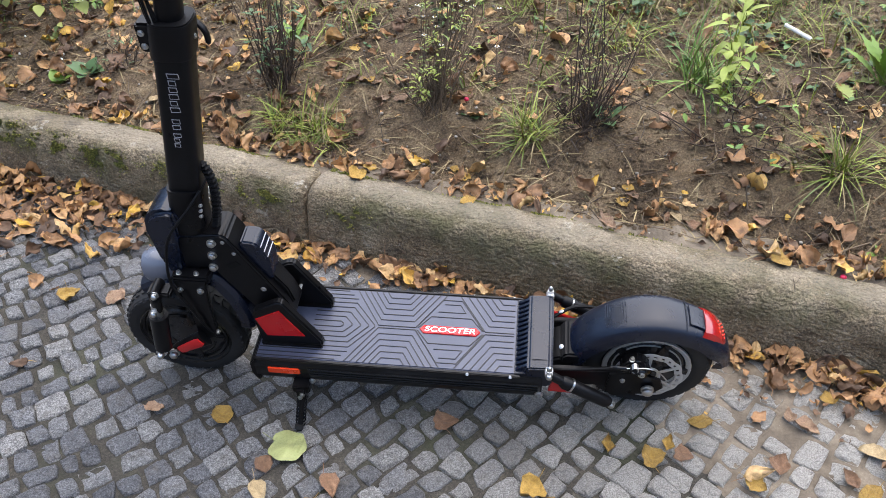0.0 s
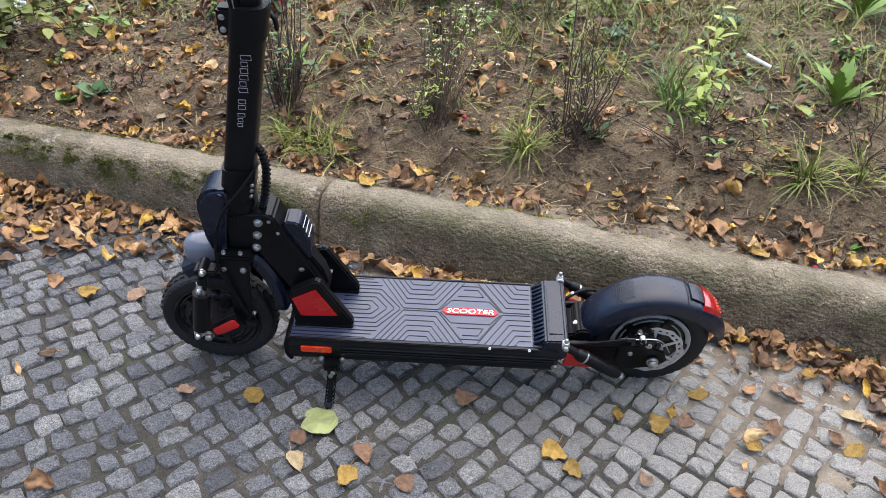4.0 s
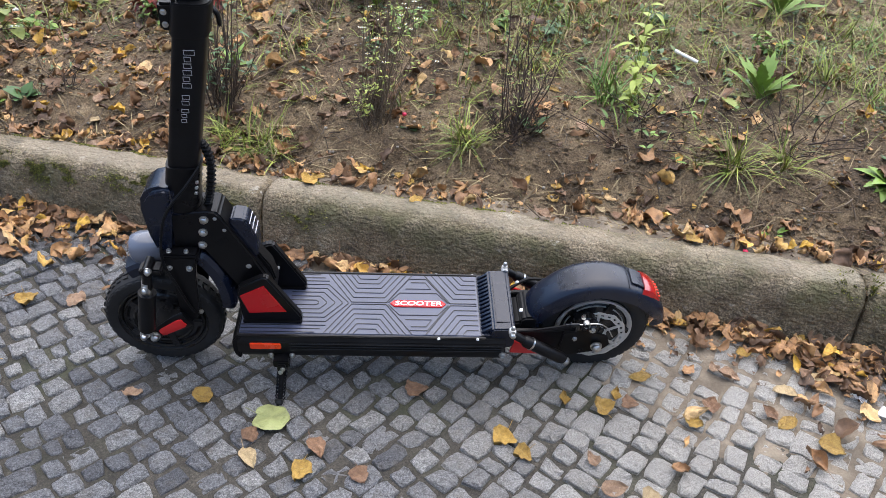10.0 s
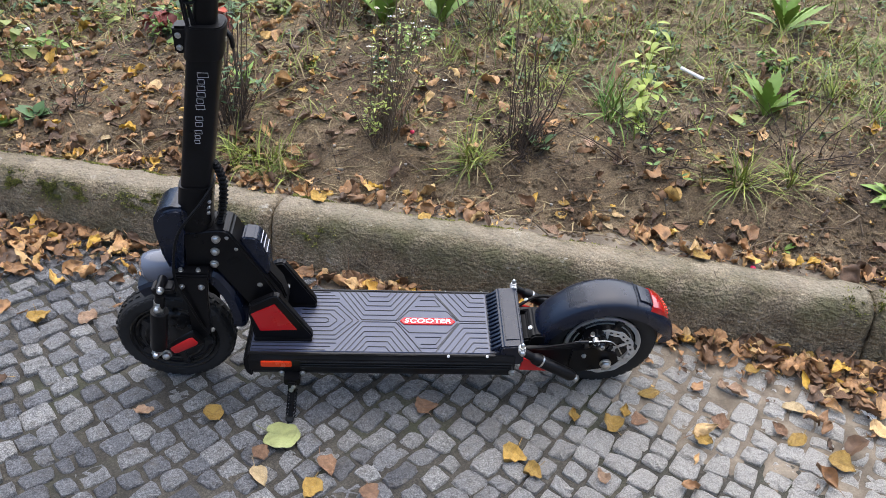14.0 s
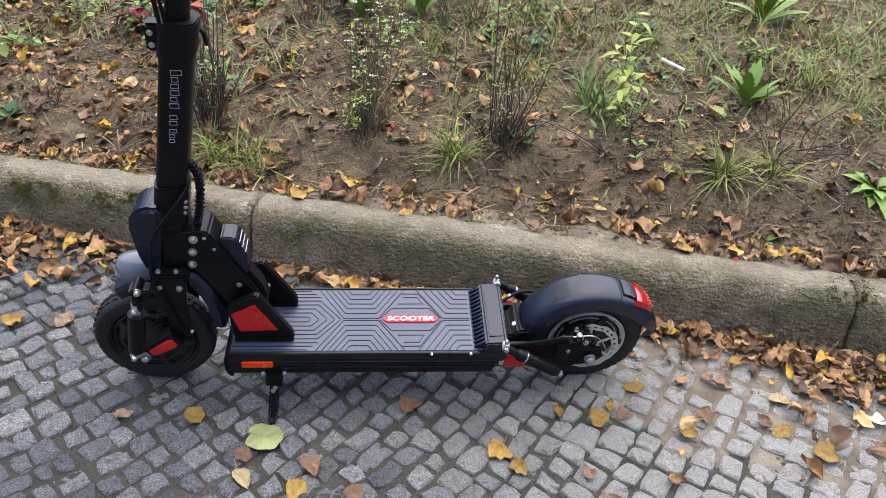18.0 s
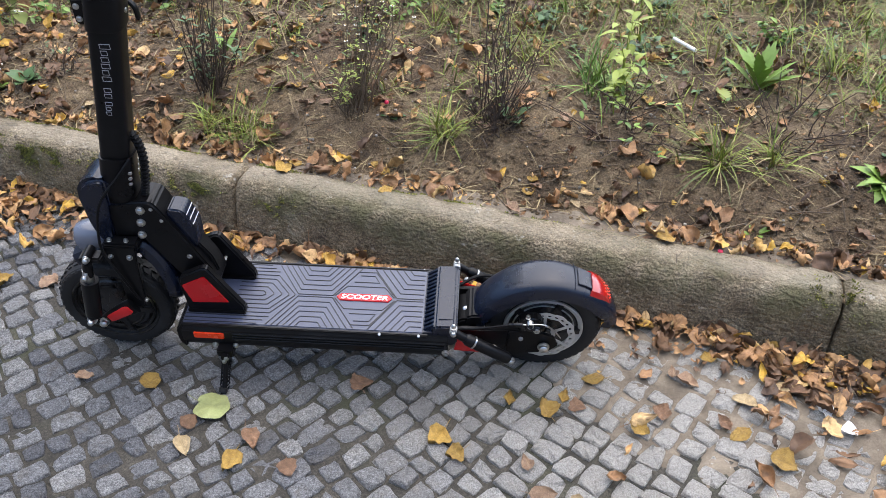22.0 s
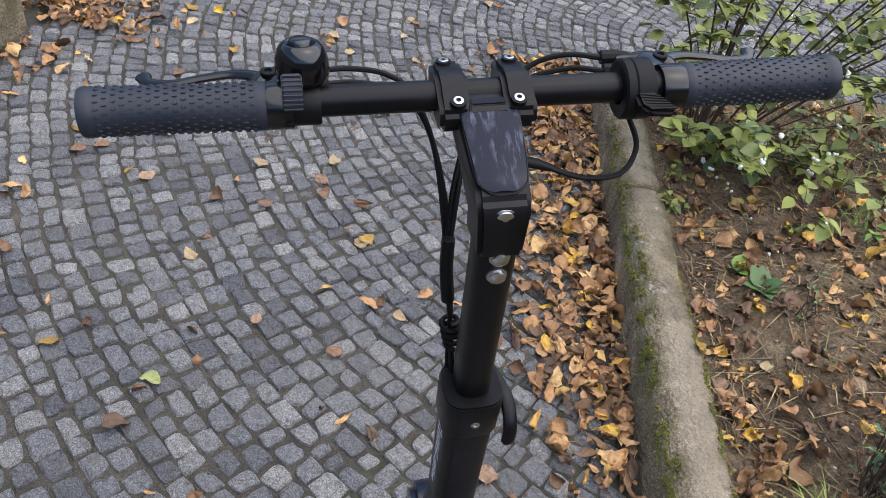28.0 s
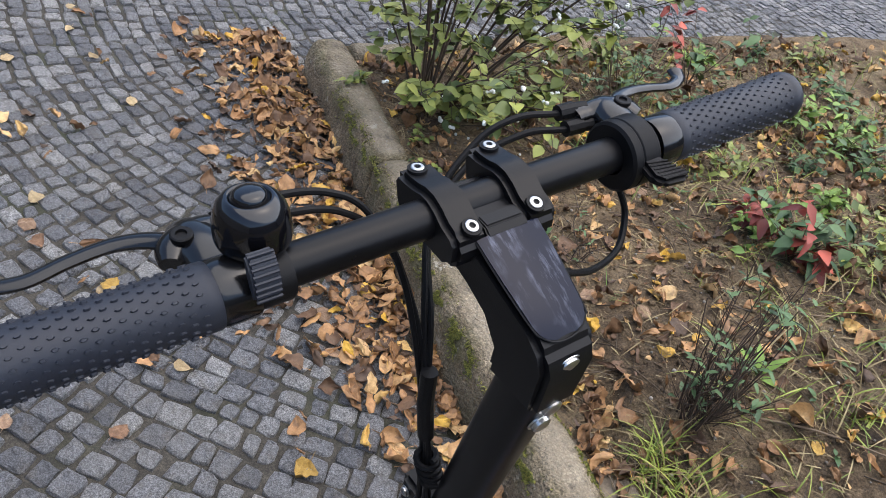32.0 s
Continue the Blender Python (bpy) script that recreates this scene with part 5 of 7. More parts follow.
def plain_leaf(name, a, b):
    m = material(name, a, 0.6)
    tc = m.node_tree.nodes.new("ShaderNodeTexCoord").outputs["Object"]
    fac = noise_of(m, 4.5, 6, 0.7, tc)
    fine = noise_of(m, 26.0, 5, 0.75, tc)
    col = ramp(m, fac, [(0.30, tuple(c * 0.55 for c in a)), (0.5, a), (0.70, b)])
    col = mix(m, 0.7, col, ramp(m, fine, [(0.3, grey(0.5)), (0.5, grey(0.97)), (0.7, grey(1.3))]), "MULTIPLY")
    tone = ramp(m, each(m), [(0.0, grey(0.68)), (1.0, grey(1.12))])
    wire(m, mix(m, 1.0, col, tone, "MULTIPLY"), shader(m).inputs["Base Color"])
    bump(m, fine, 0.5, 0.03)
    return m


M_LEAF = {
    "tan": plain_leaf("tan_leaf", (0.330, 0.205, 0.125), (0.46, 0.320, 0.200)),
    "pale": plain_leaf("pale_leaf", (0.47, 0.345, 0.180), (0.58, 0.45, 0.26)),
    "yellow": plain_leaf("yellow_leaf", (0.40, 0.240, 0.048), (0.54, 0.35, 0.085)),
    "brown": plain_leaf("brown_leaf", (0.240, 0.130, 0.070), (0.36, 0.210, 0.120)),
    "green": plain_leaf("yellow_green_leaf", (0.300, 0.325, 0.120), (0.39, 0.41, 0.19)),
}


def leaf_points(size, curl, twist, wide=0.8, rnd=rng, n=7, across=5):
    """A withered broad leaf: round at the stalk, pointed at the tip, folded along the midrib, edges rolled and torn. Vertices and faces."""
    verts, faces = [], []
    roll = rnd.uniform(0.15, 1.25) * curl * rnd.choice((1, 1, 1, -0.8))
    bend = rnd.uniform(-0.8, 1.3) * curl
    fold = rnd.uniform(0.0, 0.35) * curl
    skew = rnd.uniform(-0.12, 0.12)
    peak = rnd.uniform(0.26, 0.46)
    ragged = [0.96 + 0.26 * noise.noise((k * 0.55, curl * 31.0, size * 900.0)) + rnd.uniform(-0.04, 0.04) for k in range(2 * n)]
    seed = Vector((rnd.uniform(0, 90), rnd.uniform(0, 90), 0))
    for i in range(n):
        t = i / (n - 1)
        k = t / peak * 0.5 if t < peak else 0.5 + (t - peak) / (1 - peak) * 0.5
        half = size * wide * 0.5 * (max(math.sin(math.pi * k), 0.0) ** (0.55 if t < peak else 0.95) + (0.02 if i == n - 1 else 0.10))
        mid = size * skew * math.sin(math.pi * t)
        a = bend * (t - 0.5)
        px, pz = (math.sin(a) / bend * size, (1 - math.cos(a)) / bend * size) if abs(bend) > 0.05 else ((t - 0.5) * size, 0.0)
        for c in range(across):
            f = 2 * c / (across - 1) - 1
            w = half * abs(f) * (ragged[i] if f > 0 else ragged[n + i])
            b = roll * (0.5 + 0.7 * t)
            r = half / max(abs(b), 0.08)
            y = math.copysign(math.sin(min(abs(b) * abs(f), 2.6)) * r * w / max(half * abs(f), 1e-6), f) if f else 0.0
            z = (1 - math.cos(b * f)) * r * (1 if roll > 0 else -1) + fold * w
            q = Vector((t * 3.1, f * 2.0, 0)) + seed
            crumple = size * 0.15 * curl * noise.noise(q) + size * 0.10 * curl * noise.noise(q * 2.7)
            verts.append((px - math.sin(a) * z, y + mid, pz + math.cos(a) * z + crumple + twist * f * (t - 0.5) * size))
    for i in range(n - 1):
        for k in range(across - 1):
            a = i * across + k
            faces.append((a, a + 1, a + across + 1, a + across))
    s0 = len(verts)
    sw = size * 0.011
    root = Vector(verts[across // 2])
    tip = root + Vector((-size * rnd.uniform(0.15, 0.4), size * rnd.uniform(-0.15, 0.15), size * rnd.uniform(-0.02, 0.16)))
    verts += [root + Vector((0, -sw, 0)), root + Vector((0, sw, 0)), tip + Vector((0, sw, 0)), tip - Vector((0, sw, 0))]
    faces.append((s0, s0 + 1, s0 + 2, s0 + 3))
    return verts, faces


def surface(x, y):
    """Height of what lies at x, y: paving, kerb or soil."""
    u, v = kerb_uv(x, y)
    if v < 0 or u < BED_END:
        return 0.003
    return 0.150 if v < 0.12 else bed_height(u, v)


def litter(name, spots, label, low=0.035, high=0.075, mat=M_LEAVES, curl=1.0):
    vs, fs = [], []
    for x, y, lift in spots:
        v, f = leaf_points(rng.uniform(low, high), curl * rng.uniform(0.7, 1.8), rng.uniform(-0.2, 0.2) * curl, rng.choice((0.26, 0.38, 0.50, 0.62, 0.74, 0.84)) * rng.uniform(0.9, 1.1), n=9 if high > 0.03 else 5, across=7 if high > 0.03 else 5)
        turn = Euler((rng.gauss(0, 0.45 * curl), rng.gauss(0, 0.35 * curl), rng.uniform(0, 6.28))).to_matrix()
        if rng.random() < 0.3:
            turn = turn @ Euler((math.pi, 0, 0)).to_matrix()
        pts = [turn @ Vector(p) for p in v]
        down = sorted(p.z for p in pts)[2]
        base = Vector((x, y, surface(x, y) + 0.001 + lift - down))
        n0 = len(vs)
        vs += [p + base for p in pts]
        fs += [tuple(k + n0 for k in q) for q in f]
    return tagged(link(name, vs, fs, mat, smooth=True), label, "leaf litter", kind="stuff")


spots = []
for _ in range(2700):                     # drift along the kerb, deep beside the corner of the bed
    u = rng.uniform(-2.55, 1.7)
    thick = step(-0.35, -1.0, u)
    reach = 0.035 + 0.050 * thick + 0.060 * step(-0.8, -1.3, u) + 0.10 * step(0.62, 1.15, u)
    v = -abs(rng.gauss(0, reach)) - 0.008
    clump = noise.noise((u * 3.3, v * 5, 9))
    keep = 0.62 + 0.38 * max(thick, step(0.55, 0.9, u)) + 0.5 * clump
    if rng.random() > keep * (0.45 + 0.25 * thick + 0.30 * max(step(-0.8, -1.3, u), step(0.5, 0.8, u))):
        continue
    pile = 0.016 * rng.random() * step(-0.2, -0.01, v) * (0.3 + 0.7 * thick)
    spots.append((*from_uv(u, v), pile))
for _ in range(300):                      # loose leaves blown over the paving
    u, v = rng.uniform(-3.6, -0.55), -0.15 - 2.0 * rng.random()
    if rng.random() < 0.52:
        spots.append((*from_uv(u, v), 0.0))
for _ in range(36):
    u, v = rng.uniform(0.55, 1.7), -0.08 - 0.5 * rng.random() ** 1.6
    spots.append((*from_uv(u, v), 0.0))
for _ in range(230):                      # heap at the corner across the path
    u, v = -2.20 - abs(rng.gauss(0, 0.16)), -1.80 + rng.gauss(0, 0.16)
    spots.append((*from_uv(u, v), 0.012 * rng.random()))
for _ in range(26):
    spots.append((*from_uv(rng.uniform(-2.15, -1.7), -1.83 + abs(rng.gauss(0, 0.06))), 0.0))
litter("kerb_leaf_litter", spots, "drift of dry brown and yellow fallen leaves along the kerb", 0.022, 0.060, curl=1.0)
spots = []
for _ in range(6800):
    u, v = rng.uniform(BED_END + 0.1, 2.6), 0.14 + 3.0 * rng.random() ** 1.3
    dens = 0.30 + 0.40 * step(-0.1, -0.8, u) + 0.35 * step(0.9, 1.4, v) * step(0.2, -0.5, u) + 0.30 * step(0.25, -0.3, u) * step(0.35, 0.6, v) + 0.35 * step(-0.6, -1.0, u) * step(0.5, 0.9, v) + 0.60 * noise.noise((u * 3.6, v * 3.6, 12))
    if rng.random() < dens:
        spots.append((*from_uv(u, v), 0.004 * rng.random()))
for _ in range(150):                      # brown leaves caught behind the kerb
    u, v = rng.uniform(0.45, 1.6), 0.13 + abs(rng.gauss(0, 0.05))
    spots.append((*from_uv(u, v), 0.006 * rng.random()))
for _ in range(90):
    u, v = rng.uniform(-0.9, 0.1), 0.13 + abs(rng.gauss(0, 0.04))
    spots.append((*from_uv(u, v), 0.004 * rng.random()))
litter("bed_leaf_litter", spots, "scattered dry brown and yellow leaves on the soil", 0.018, 0.056, curl=1.25)
spots = []
for _ in range(4200):                     # broken bits of leaf
    u, v = rng.uniform(BED_END + 0.1, 1.9), 0.13 + 1.7 * rng.random() ** 1.3
    if rng.random() < 0.75 + 0.5 * noise.noise((u * 4, v * 4, 31)):
        spots.append((*from_uv(u, v), 0.001))
for _ in range(700):
    u, v = rng.uniform(-2.5, 1.7), -0.01 - abs(rng.gauss(0, 0.08))
    spots.append((*from_uv(u, v), 0.001))
litter("leaf_crumbs", spots, "small broken bits of dry leaves on soil and paving", 0.007, 0.020)


# ---------- plants of the bed ----------
def foliage(name, dark, light, rough=0.55, scale=40.0):
    m = material(name, dark, rough)
    r, n = island(m), noise_of(m, scale, 4)
    col = ramp(m, r, [(0.0, tuple(c * 0.7 for c in dark)), (0.5, tuple((a + b) / 2 for a, b in zip(dark, light))), (1.0, light)])
    wire(m, mix(m, 0.4, col, ramp(m, n, [(0.3, grey(0.6)), (0.7, grey(1.3))]), "MULTIPLY"), shader(m).inputs["Base Color"])
    return m


M_GRASS = foliage("grass_blades", (0.095, 0.150, 0.018), (0.310, 0.345, 0.056))
M_LIME = foliage("yellow_green_shoot", (0.145, 0.215, 0.028), (0.320, 0.365, 0.055))
M_FRESH = foliage("fresh_green_leaf", (0.075, 0.160, 0.022), (0.200, 0.300, 0.045))
M_GREEN = foliage("dark_green_leaf", (0.035, 0.085, 0.026), (0.095, 0.165, 0.055))
M_BUSH = foliage("snowberry_leaf", (0.070, 0.115, 0.026), (0.270, 0.290, 0.058))
M_STRAW = foliage("dry_straw", (0.165, 0.118, 0.052), (0.355, 0.280, 0.145), 0.8)
M_STEM = foliage("dry_stem", (0.060, 0.042, 0.028), (0.165, 0.120, 0.076), 0.85, 120.0)
M_DEAD = foliage("dead_dark_stem", (0.030, 0.020, 0.014), (0.085, 0.058, 0.040), 0.9, 120.0)
M_REDLEAF = foliage("red_leaf", (0.160, 0.022, 0.016), (0.420, 0.080, 0.045))
M_BERRY = material("white_berry", (0.72, 0.74, 0.68), 0.4)
M_PETAL = material("pink_petal", (0.55, 0.02, 0.07), 0.5)
M_PAPER = worn("white_paper", (0.72, 0.71, 0.68), 0.8, amount=0.0)
M_PEBBLE = foliage("pebbles", (0.110, 0.095, 0.075), (0.330, 0.300, 0.250), 0.8, 200.0)
prng = random.Random(21)


class Strips:
    """Collects blades, leaves and twigs of one plant part."""

    def __init__(self):
        self.v, self.f = [], []

    def blade(self, base, way, length, width, droop, seg=5, fold=0.25):
        base, d = Vector(base), Vector(way).normalized()
        side = d.cross(Vector((0, 0, 1)))
        side = side.normalized() if side.length > 0.05 else Vector((math.cos(length * 900), math.sin(length * 900), 0))
        p, n0 = base.copy(), len(self.v)
        for i in range(seg + 1):
            t = i / seg
            w = width * 0.5 * (1 - t ** 1.7) * (0.7 + 0.6 * min(t * 4, 1)) + width * 0.02
            up = side.cross(d)
            self.v += [p - side * w, p - up * w * fold, p + side * w]
            d = (d - Vector((0, 0, droop / seg))).normalized()
            p = p + d * length / seg
        for i in range(seg):
            a = n0 + i * 3
            self.f += [(a, a + 1, a + 4, a + 3), (a + 1, a + 2, a + 5, a + 4)]

    def leaf(self, base, way, normal, length, width, cup=0.2, seg=4, power=0.85, tooth=0.0):
        base, d = Vector(base), Vector(way).normalized()
        s = d.cross(Vector(normal))
        s = s.normalized() if s.length > 0.01 else Vector((1, 0, 0))
        up = s.cross(d)
        n0 = len(self.v)
        for i in range(seg + 1):
            t = i / seg
            w = width * 0.5 * (math.sin(math.pi * t ** power) + 0.03) * (1 + tooth * (-1) ** i)
            p = base + d * length * t - up * length * cup * t * t
            self.v += [p - s * w + up * w * 0.25, p, p + s * w + up * w * 0.25]
        for i in range(seg):
            a = n0 + i * 3
            self.f += [(a, a + 1, a + 4, a + 3), (a + 1, a + 2, a + 5, a + 4)]

    def twig(self, pts, r0, r1, seg=5):
        pts = [Vector(p) for p in pts]
        n0, m = len(self.v), len(pts)
        for i, p in enumerate(pts):
            t = (pts[min(i + 1, m - 1)] - pts[max(i - 1, 0)]).normalized()
            u = t.cross(Vector((0.31, 0.87, 0.4))).normalized()
            w = t.cross(u)
            r = r0 + (r1 - r0) * i / (m - 1)
            self.v += [p + r * (math.cos(k * math.tau / seg) * u + math.sin(k * math.tau / seg) * w) for k in range(seg)]
        for i in range(m - 1):
            for k in range(seg):
                self.f.append((n0 + i * seg + k, n0 + i * seg + (k + 1) % seg, n0 + (i + 1) * seg + (k + 1) % seg, n0 + (i + 1) * seg + k))

    def ball(self, c, r, seg=6, flat=1.0):
        n0 = len(self.v)
        c = Vector(c)
        self.v.append(c + Vector((0, 0, r * flat)))
        for ring in (1, 2):
            a = math.pi * ring / 3
            for k in range(seg):
                b = k * math.tau / seg
                self.v.append(c + r * Vector((math.sin(a) * math.cos(b), math.sin(a) * math.sin(b), flat * math.cos(a))))
        self.v.append(c - Vector((0, 0, r * flat)))
        for k in range(seg):
            j = (k + 1) % seg
            self.f += [(n0, n0 + 1 + k, n0 + 1 + j), (n0 + 1 + k, n0 + 1 + seg + k, n0 + 1 + seg + j, n0 + 1 + j), (n0 + 1 + seg + k, n0 + 1 + 2 * seg, n0 + 1 + seg + j)]

    def make(self, name, mat, parent=None, label="", smooth=True):
        return link(name, self.v, self.f, mat, parent, label, smooth)


def around(rnd, rise):
    a = rnd.uniform(0, math.tau)
    return Vector((math.cos(a) * math.cos(rise), math.sin(a) * math.cos(rise), math.sin(rise)))


def on_bed(x, y, sink=0.004):
    return Vector((x, y, surface(x, y) - sink))


def grass_tuft(x, y, n, length, mat, label, width=0.0030, rise=(0.25, 1.35), droop=(0.5, 1.5), spread=0.04, dry=0.25):
    g, d = Strips(), Strips()
    for _ in range(n):
        r = spread * math.sqrt(prng.random())
        way = around(prng, prng.uniform(*rise))
        px, py = x + r * math.cos(way.y * 9), y + r * math.sin(way.x * 9)
        (d if prng.random() < dry else g).blade(on_bed(px, py), way, length * prng.uniform(0.45, 1.1), width * prng.uniform(0.6, 1.2), prng.uniform(*droop))
    t = thing("grass_tuft", label, "grass", Matrix.Identity(4), "grass tufts in the bed")
    tagged(g.make("green_tuft", mat, t), kind="stuff")
    if d.v:
        tagged(d.make("dry_tuft", M_STRAW, t, "dry straw-coloured blades"), kind="stuff")
    return t


def dry_shrub(x, y, stems, height, label, spread=0.05, lean=0.18, mat=M_STEM, leaves=0, leaf_mat=M_GREEN, flowers=0, flower_side=(0, 0), side_twigs=5, leaf=0.016):
    l = Strips()
    t = thing("dry_shrub", label, "shrub", Matrix.Identity(4), "withered shrubs in the bed")
    for _ in range(stems):
        s = Strips()
        a, r = prng.uniform(0, math.tau), spread * math.sqrt(prng.random())
        base = on_bed(x + r * math.cos(a), y + r * math.sin(a), 0.01)
        top = base + Vector((prng.gauss(0, lean) * height + r * math.cos(a), prng.gauss(0, lean) * height + r * math.sin(a), height * (0.18 + 0.87 * prng.random() ** 1.5)))
        mid = base.lerp(top, 0.5) + Vector((prng.gauss(0, 0.016), prng.gauss(0, 0.016), 0))
        pts = [base, base.lerp(mid, 0.5) + Vector((prng.gauss(0, 0.004), prng.gauss(0, 0.004), 0)), mid, mid.lerp(top, 0.5), top]
        r0 = prng.uniform(0.0011, 0.0026)
        s.twig(pts, r0, r0 * 0.4)
        for _ in range(side_twigs):
            p = base.lerp(top, prng.uniform(0.15, 0.95))
            w = around(prng, prng.uniform(0.2, 1.2))
            q = p + w * height * prng.uniform(0.05, 0.18)
            s.twig([p, p.lerp(q, 0.5) + Vector((0, 0, 0.004)), q], 0.0009, 0.0004, 4)
            if p.z > base.z + 0.45 * (top.z - base.z) and prng.random() < 1.6 * leaves / (stems * side_twigs + 1):
                for _ in range(3):
                    l.leaf(p.lerp(q, prng.random()), around(prng, prng.uniform(-0.4, 0.9)), (0, 0, 1), leaf * prng.uniform(0.6, 1.3), leaf * 0.38, 0.2, 3)
        s.make("stem", mat, t)
    for _ in range(flowers):
        s, f, c = Strips(), Strips(), Strips()
        p = Vector((x + flower_side[0] + prng.gauss(0, 0.055), y + flower_side[1] + prng.gauss(0, 0.055), 0))
        p.z = surface(p.x, p.y) + height * prng.uniform(0.45, 1.0)
        s.twig([on_bed(x + prng.gauss(0, 0.02), y + prng.gauss(0, 0.02)), p - Vector((0, 0, height * 0.2)), p], 0.0010, 0.0005, 4)
        for k in range(9):
            a = k * math.tau / 9
            f.leaf(p, (math.cos(a), math.sin(a), 0.15), (0, 0, 1), 0.0065, 0.0034, 0.0, 2)
        c.ball(p + Vector((0, 0, 0.001)), 0.0030, 6, 0.6)
        for _ in range(3):
            l.leaf(p - Vector((0, 0, prng.uniform(0.01, height * 0.3))), around(prng, 0.4), (0, 0, 1), 0.020, 0.004, 0.3, 3)
        stalk = s.make("flower_stalk", M_STEM, t)
        f.make("blossom", M_BERRY, stalk, "small white daisy flower")
        c.make("blossom_centre", M_LEAF["yellow"], stalk)
    if l.v:
        l.make("foliage", leaf_mat, t, "small green leaves")
    return t


def rosette(x, y, n, length, width, mat, label, rise=(0.2, 1.2), tooth=0.12, cup=0.3, name="leafy_weed"):
    t = thing(name, label, "weed", Matrix.Identity(4), "green weeds in the bed")
    for i in range(n):
        g = Strips()
        a = i * 2.4 + prng.uniform(-0.3, 0.3)
        r = prng.uniform(*rise)
        way = Vector((math.cos(a) * math.cos(r), math.sin(a) * math.cos(r), math.sin(r)))
        g.leaf(on_bed(x, y) + way * 0.008, way, (-way.x * 0.4, -way.y * 0.4, 1), length * prng.uniform(0.65, 1.1), width * prng.uniform(0.8, 1.15), cup * prng.uniform(0.4, 1.5), 15, 1.25 if tooth > 0.15 else 0.8, tooth)
        g.make("leaf", mat, t)
    return t


def shoot(x, y, stems, height, leaf, mat, label):
    """Upright stems with pointed leaves set along them."""
    s = Strips()
    t = thing("leafy_shoot", label, "weed", Matrix.Identity(4), "green weeds in the bed")
    for _ in range(stems):
        base = on_bed(x + prng.gauss(0, 0.015), y + prng.gauss(0, 0.015))
        top = base + Vector((prng.gauss(0, 0.12) * height, prng.gauss(0, 0.12) * height, height * prng.uniform(0.7, 1.0)))
        s.twig([base, base.lerp(top, 0.5) + Vector((prng.gauss(0, 0.006), prng.gauss(0, 0.006), 0)), top], 0.0018, 0.0008)
        for k in range(8):
            g = Strips()
            way = around(prng, prng.uniform(-0.3, 0.9))
            g.leaf(base.lerp(top, 0.15 + 0.85 * k / 7), way, (-way.x * 0.3, -way.y * 0.3, 1), leaf * prng.uniform(0.6, 1.15), leaf * prng.uniform(0.32, 0.45), prng.uniform(0.1, 0.7), 6, 0.85)
            g.make("leaf", mat, t)
    s.make("stem", mat, t)
    return t


# tufts and weeds, from the kerb back
TUFTS = [
    (-0.26, 0.707, 150, 0.14, M_GRASS, 0.06, 0.45), (-0.36, 0.743, 120, 0.13, M_GRASS, 0.05, 0.35), (0.255, 0.602, 150, 0.15, M_GRASS, 0.035, 0.35),
    (0.908, 0.397, 120, 0.17, M_GRASS, 0.03, 0.35), (1.038, 0.376, 70, 0.15, M_GRASS, 0.03, 0.6), (0.823, 0.418, 22, 0.09, M_GRASS, 0.02, 0.4),
    (0.112, 0.799, 40, 0.10, M_GRASS, 0.05, 0.3), (0.316, 0.776, 50, 0.11, M_GRASS, 0.06, 0.4), (-0.159, 1.074, 50, 0.09, M_GRASS, 0.06, 0.5), (-0.121, 0.869, 30, 0.08, M_GRASS, 0.05, 0.4),
    (0.495, 0.894, 60, 0.12, M_GRASS, 0.08, 0.3), (0.281, 1.058, 60, 0.12, M_GRASS, 0.08, 0.3), (0.851, 0.941, 50, 0.11, M_GRASS, 0.07, 0.5), (1.35, 0.707, 60, 0.13, M_GRASS, 0.07, 0.6), (1.483, 0.545, 50, 0.12, M_GRASS, 0.06, 0.6),
    (-1.1, 1.45, 40, 0.10, M_FRESH, 0.05, 0.2), (-0.95, 1.62, 40, 0.10, M_GRASS, 0.06, 0.3), (-0.71, 1.018, 10, 0.06, M_FRESH, 0.015, 0.2),
]
for x, y, n, ln, mt, sp, dry in TUFTS:
    grass_tuft(x, y, n, ln, mt, "arching tuft of green and straw-coloured grass on the soil", spread=sp, dry=dry * 0.55)
for _ in range(34):
    u, v = prng.uniform(-0.15, 1.75), 0.62 + 1.1 * prng.random()
    x, y = from_uv(u, v)
    grass_tuft(x, y, prng.randint(30, 80), prng.uniform(0.09, 0.15), prng.choice((M_GRASS, M_GRASS, M_FRESH)), "arching tuft of green and straw-coloured grass on the soil", 0.0032, (0.15, 1.2), (0.5, 1.5), prng.uniform(0.03, 0.07), prng.uniform(0.2, 0.5))
grass_tuft(0.672, 0.716, 120, 0.18, M_FRESH, "large tuft of bright green grass in the bed", 0.0042, (0.4, 1.4), (0.6, 1.4), 0.05, 0.1)
dry_shrub(-0.377, 0.873, 46, 0.40, "bundle of upright dry brown stems with few leaves", 0.034, 0.06, M_DEAD, leaves=40, leaf_mat=M_GREEN, leaf=0.026, side_twigs=5)
dry_shrub(0.025, 0.729, 24, 0.40, "dry brown stems with small white daisies", 0.034, 0.11, leaves=80, leaf_mat=M_GRASS, leaf=0.016, side_twigs=8, flowers=40, flower_side=(0.05, 0.03))
dry_shrub(0.381, 0.615, 22, 0.40, "thin dark brown stems with few small green leaves", 0.034, 0.09, M_DEAD, leaves=50, leaf_mat=M_BUSH, side_twigs=9, leaf=0.014)
dry_shrub(0.381, 0.606, 60, 0.085, "dense dark tangle of dead twigs at a shrub's foot", 0.045, 0.35, M_DEAD, side_twigs=7)
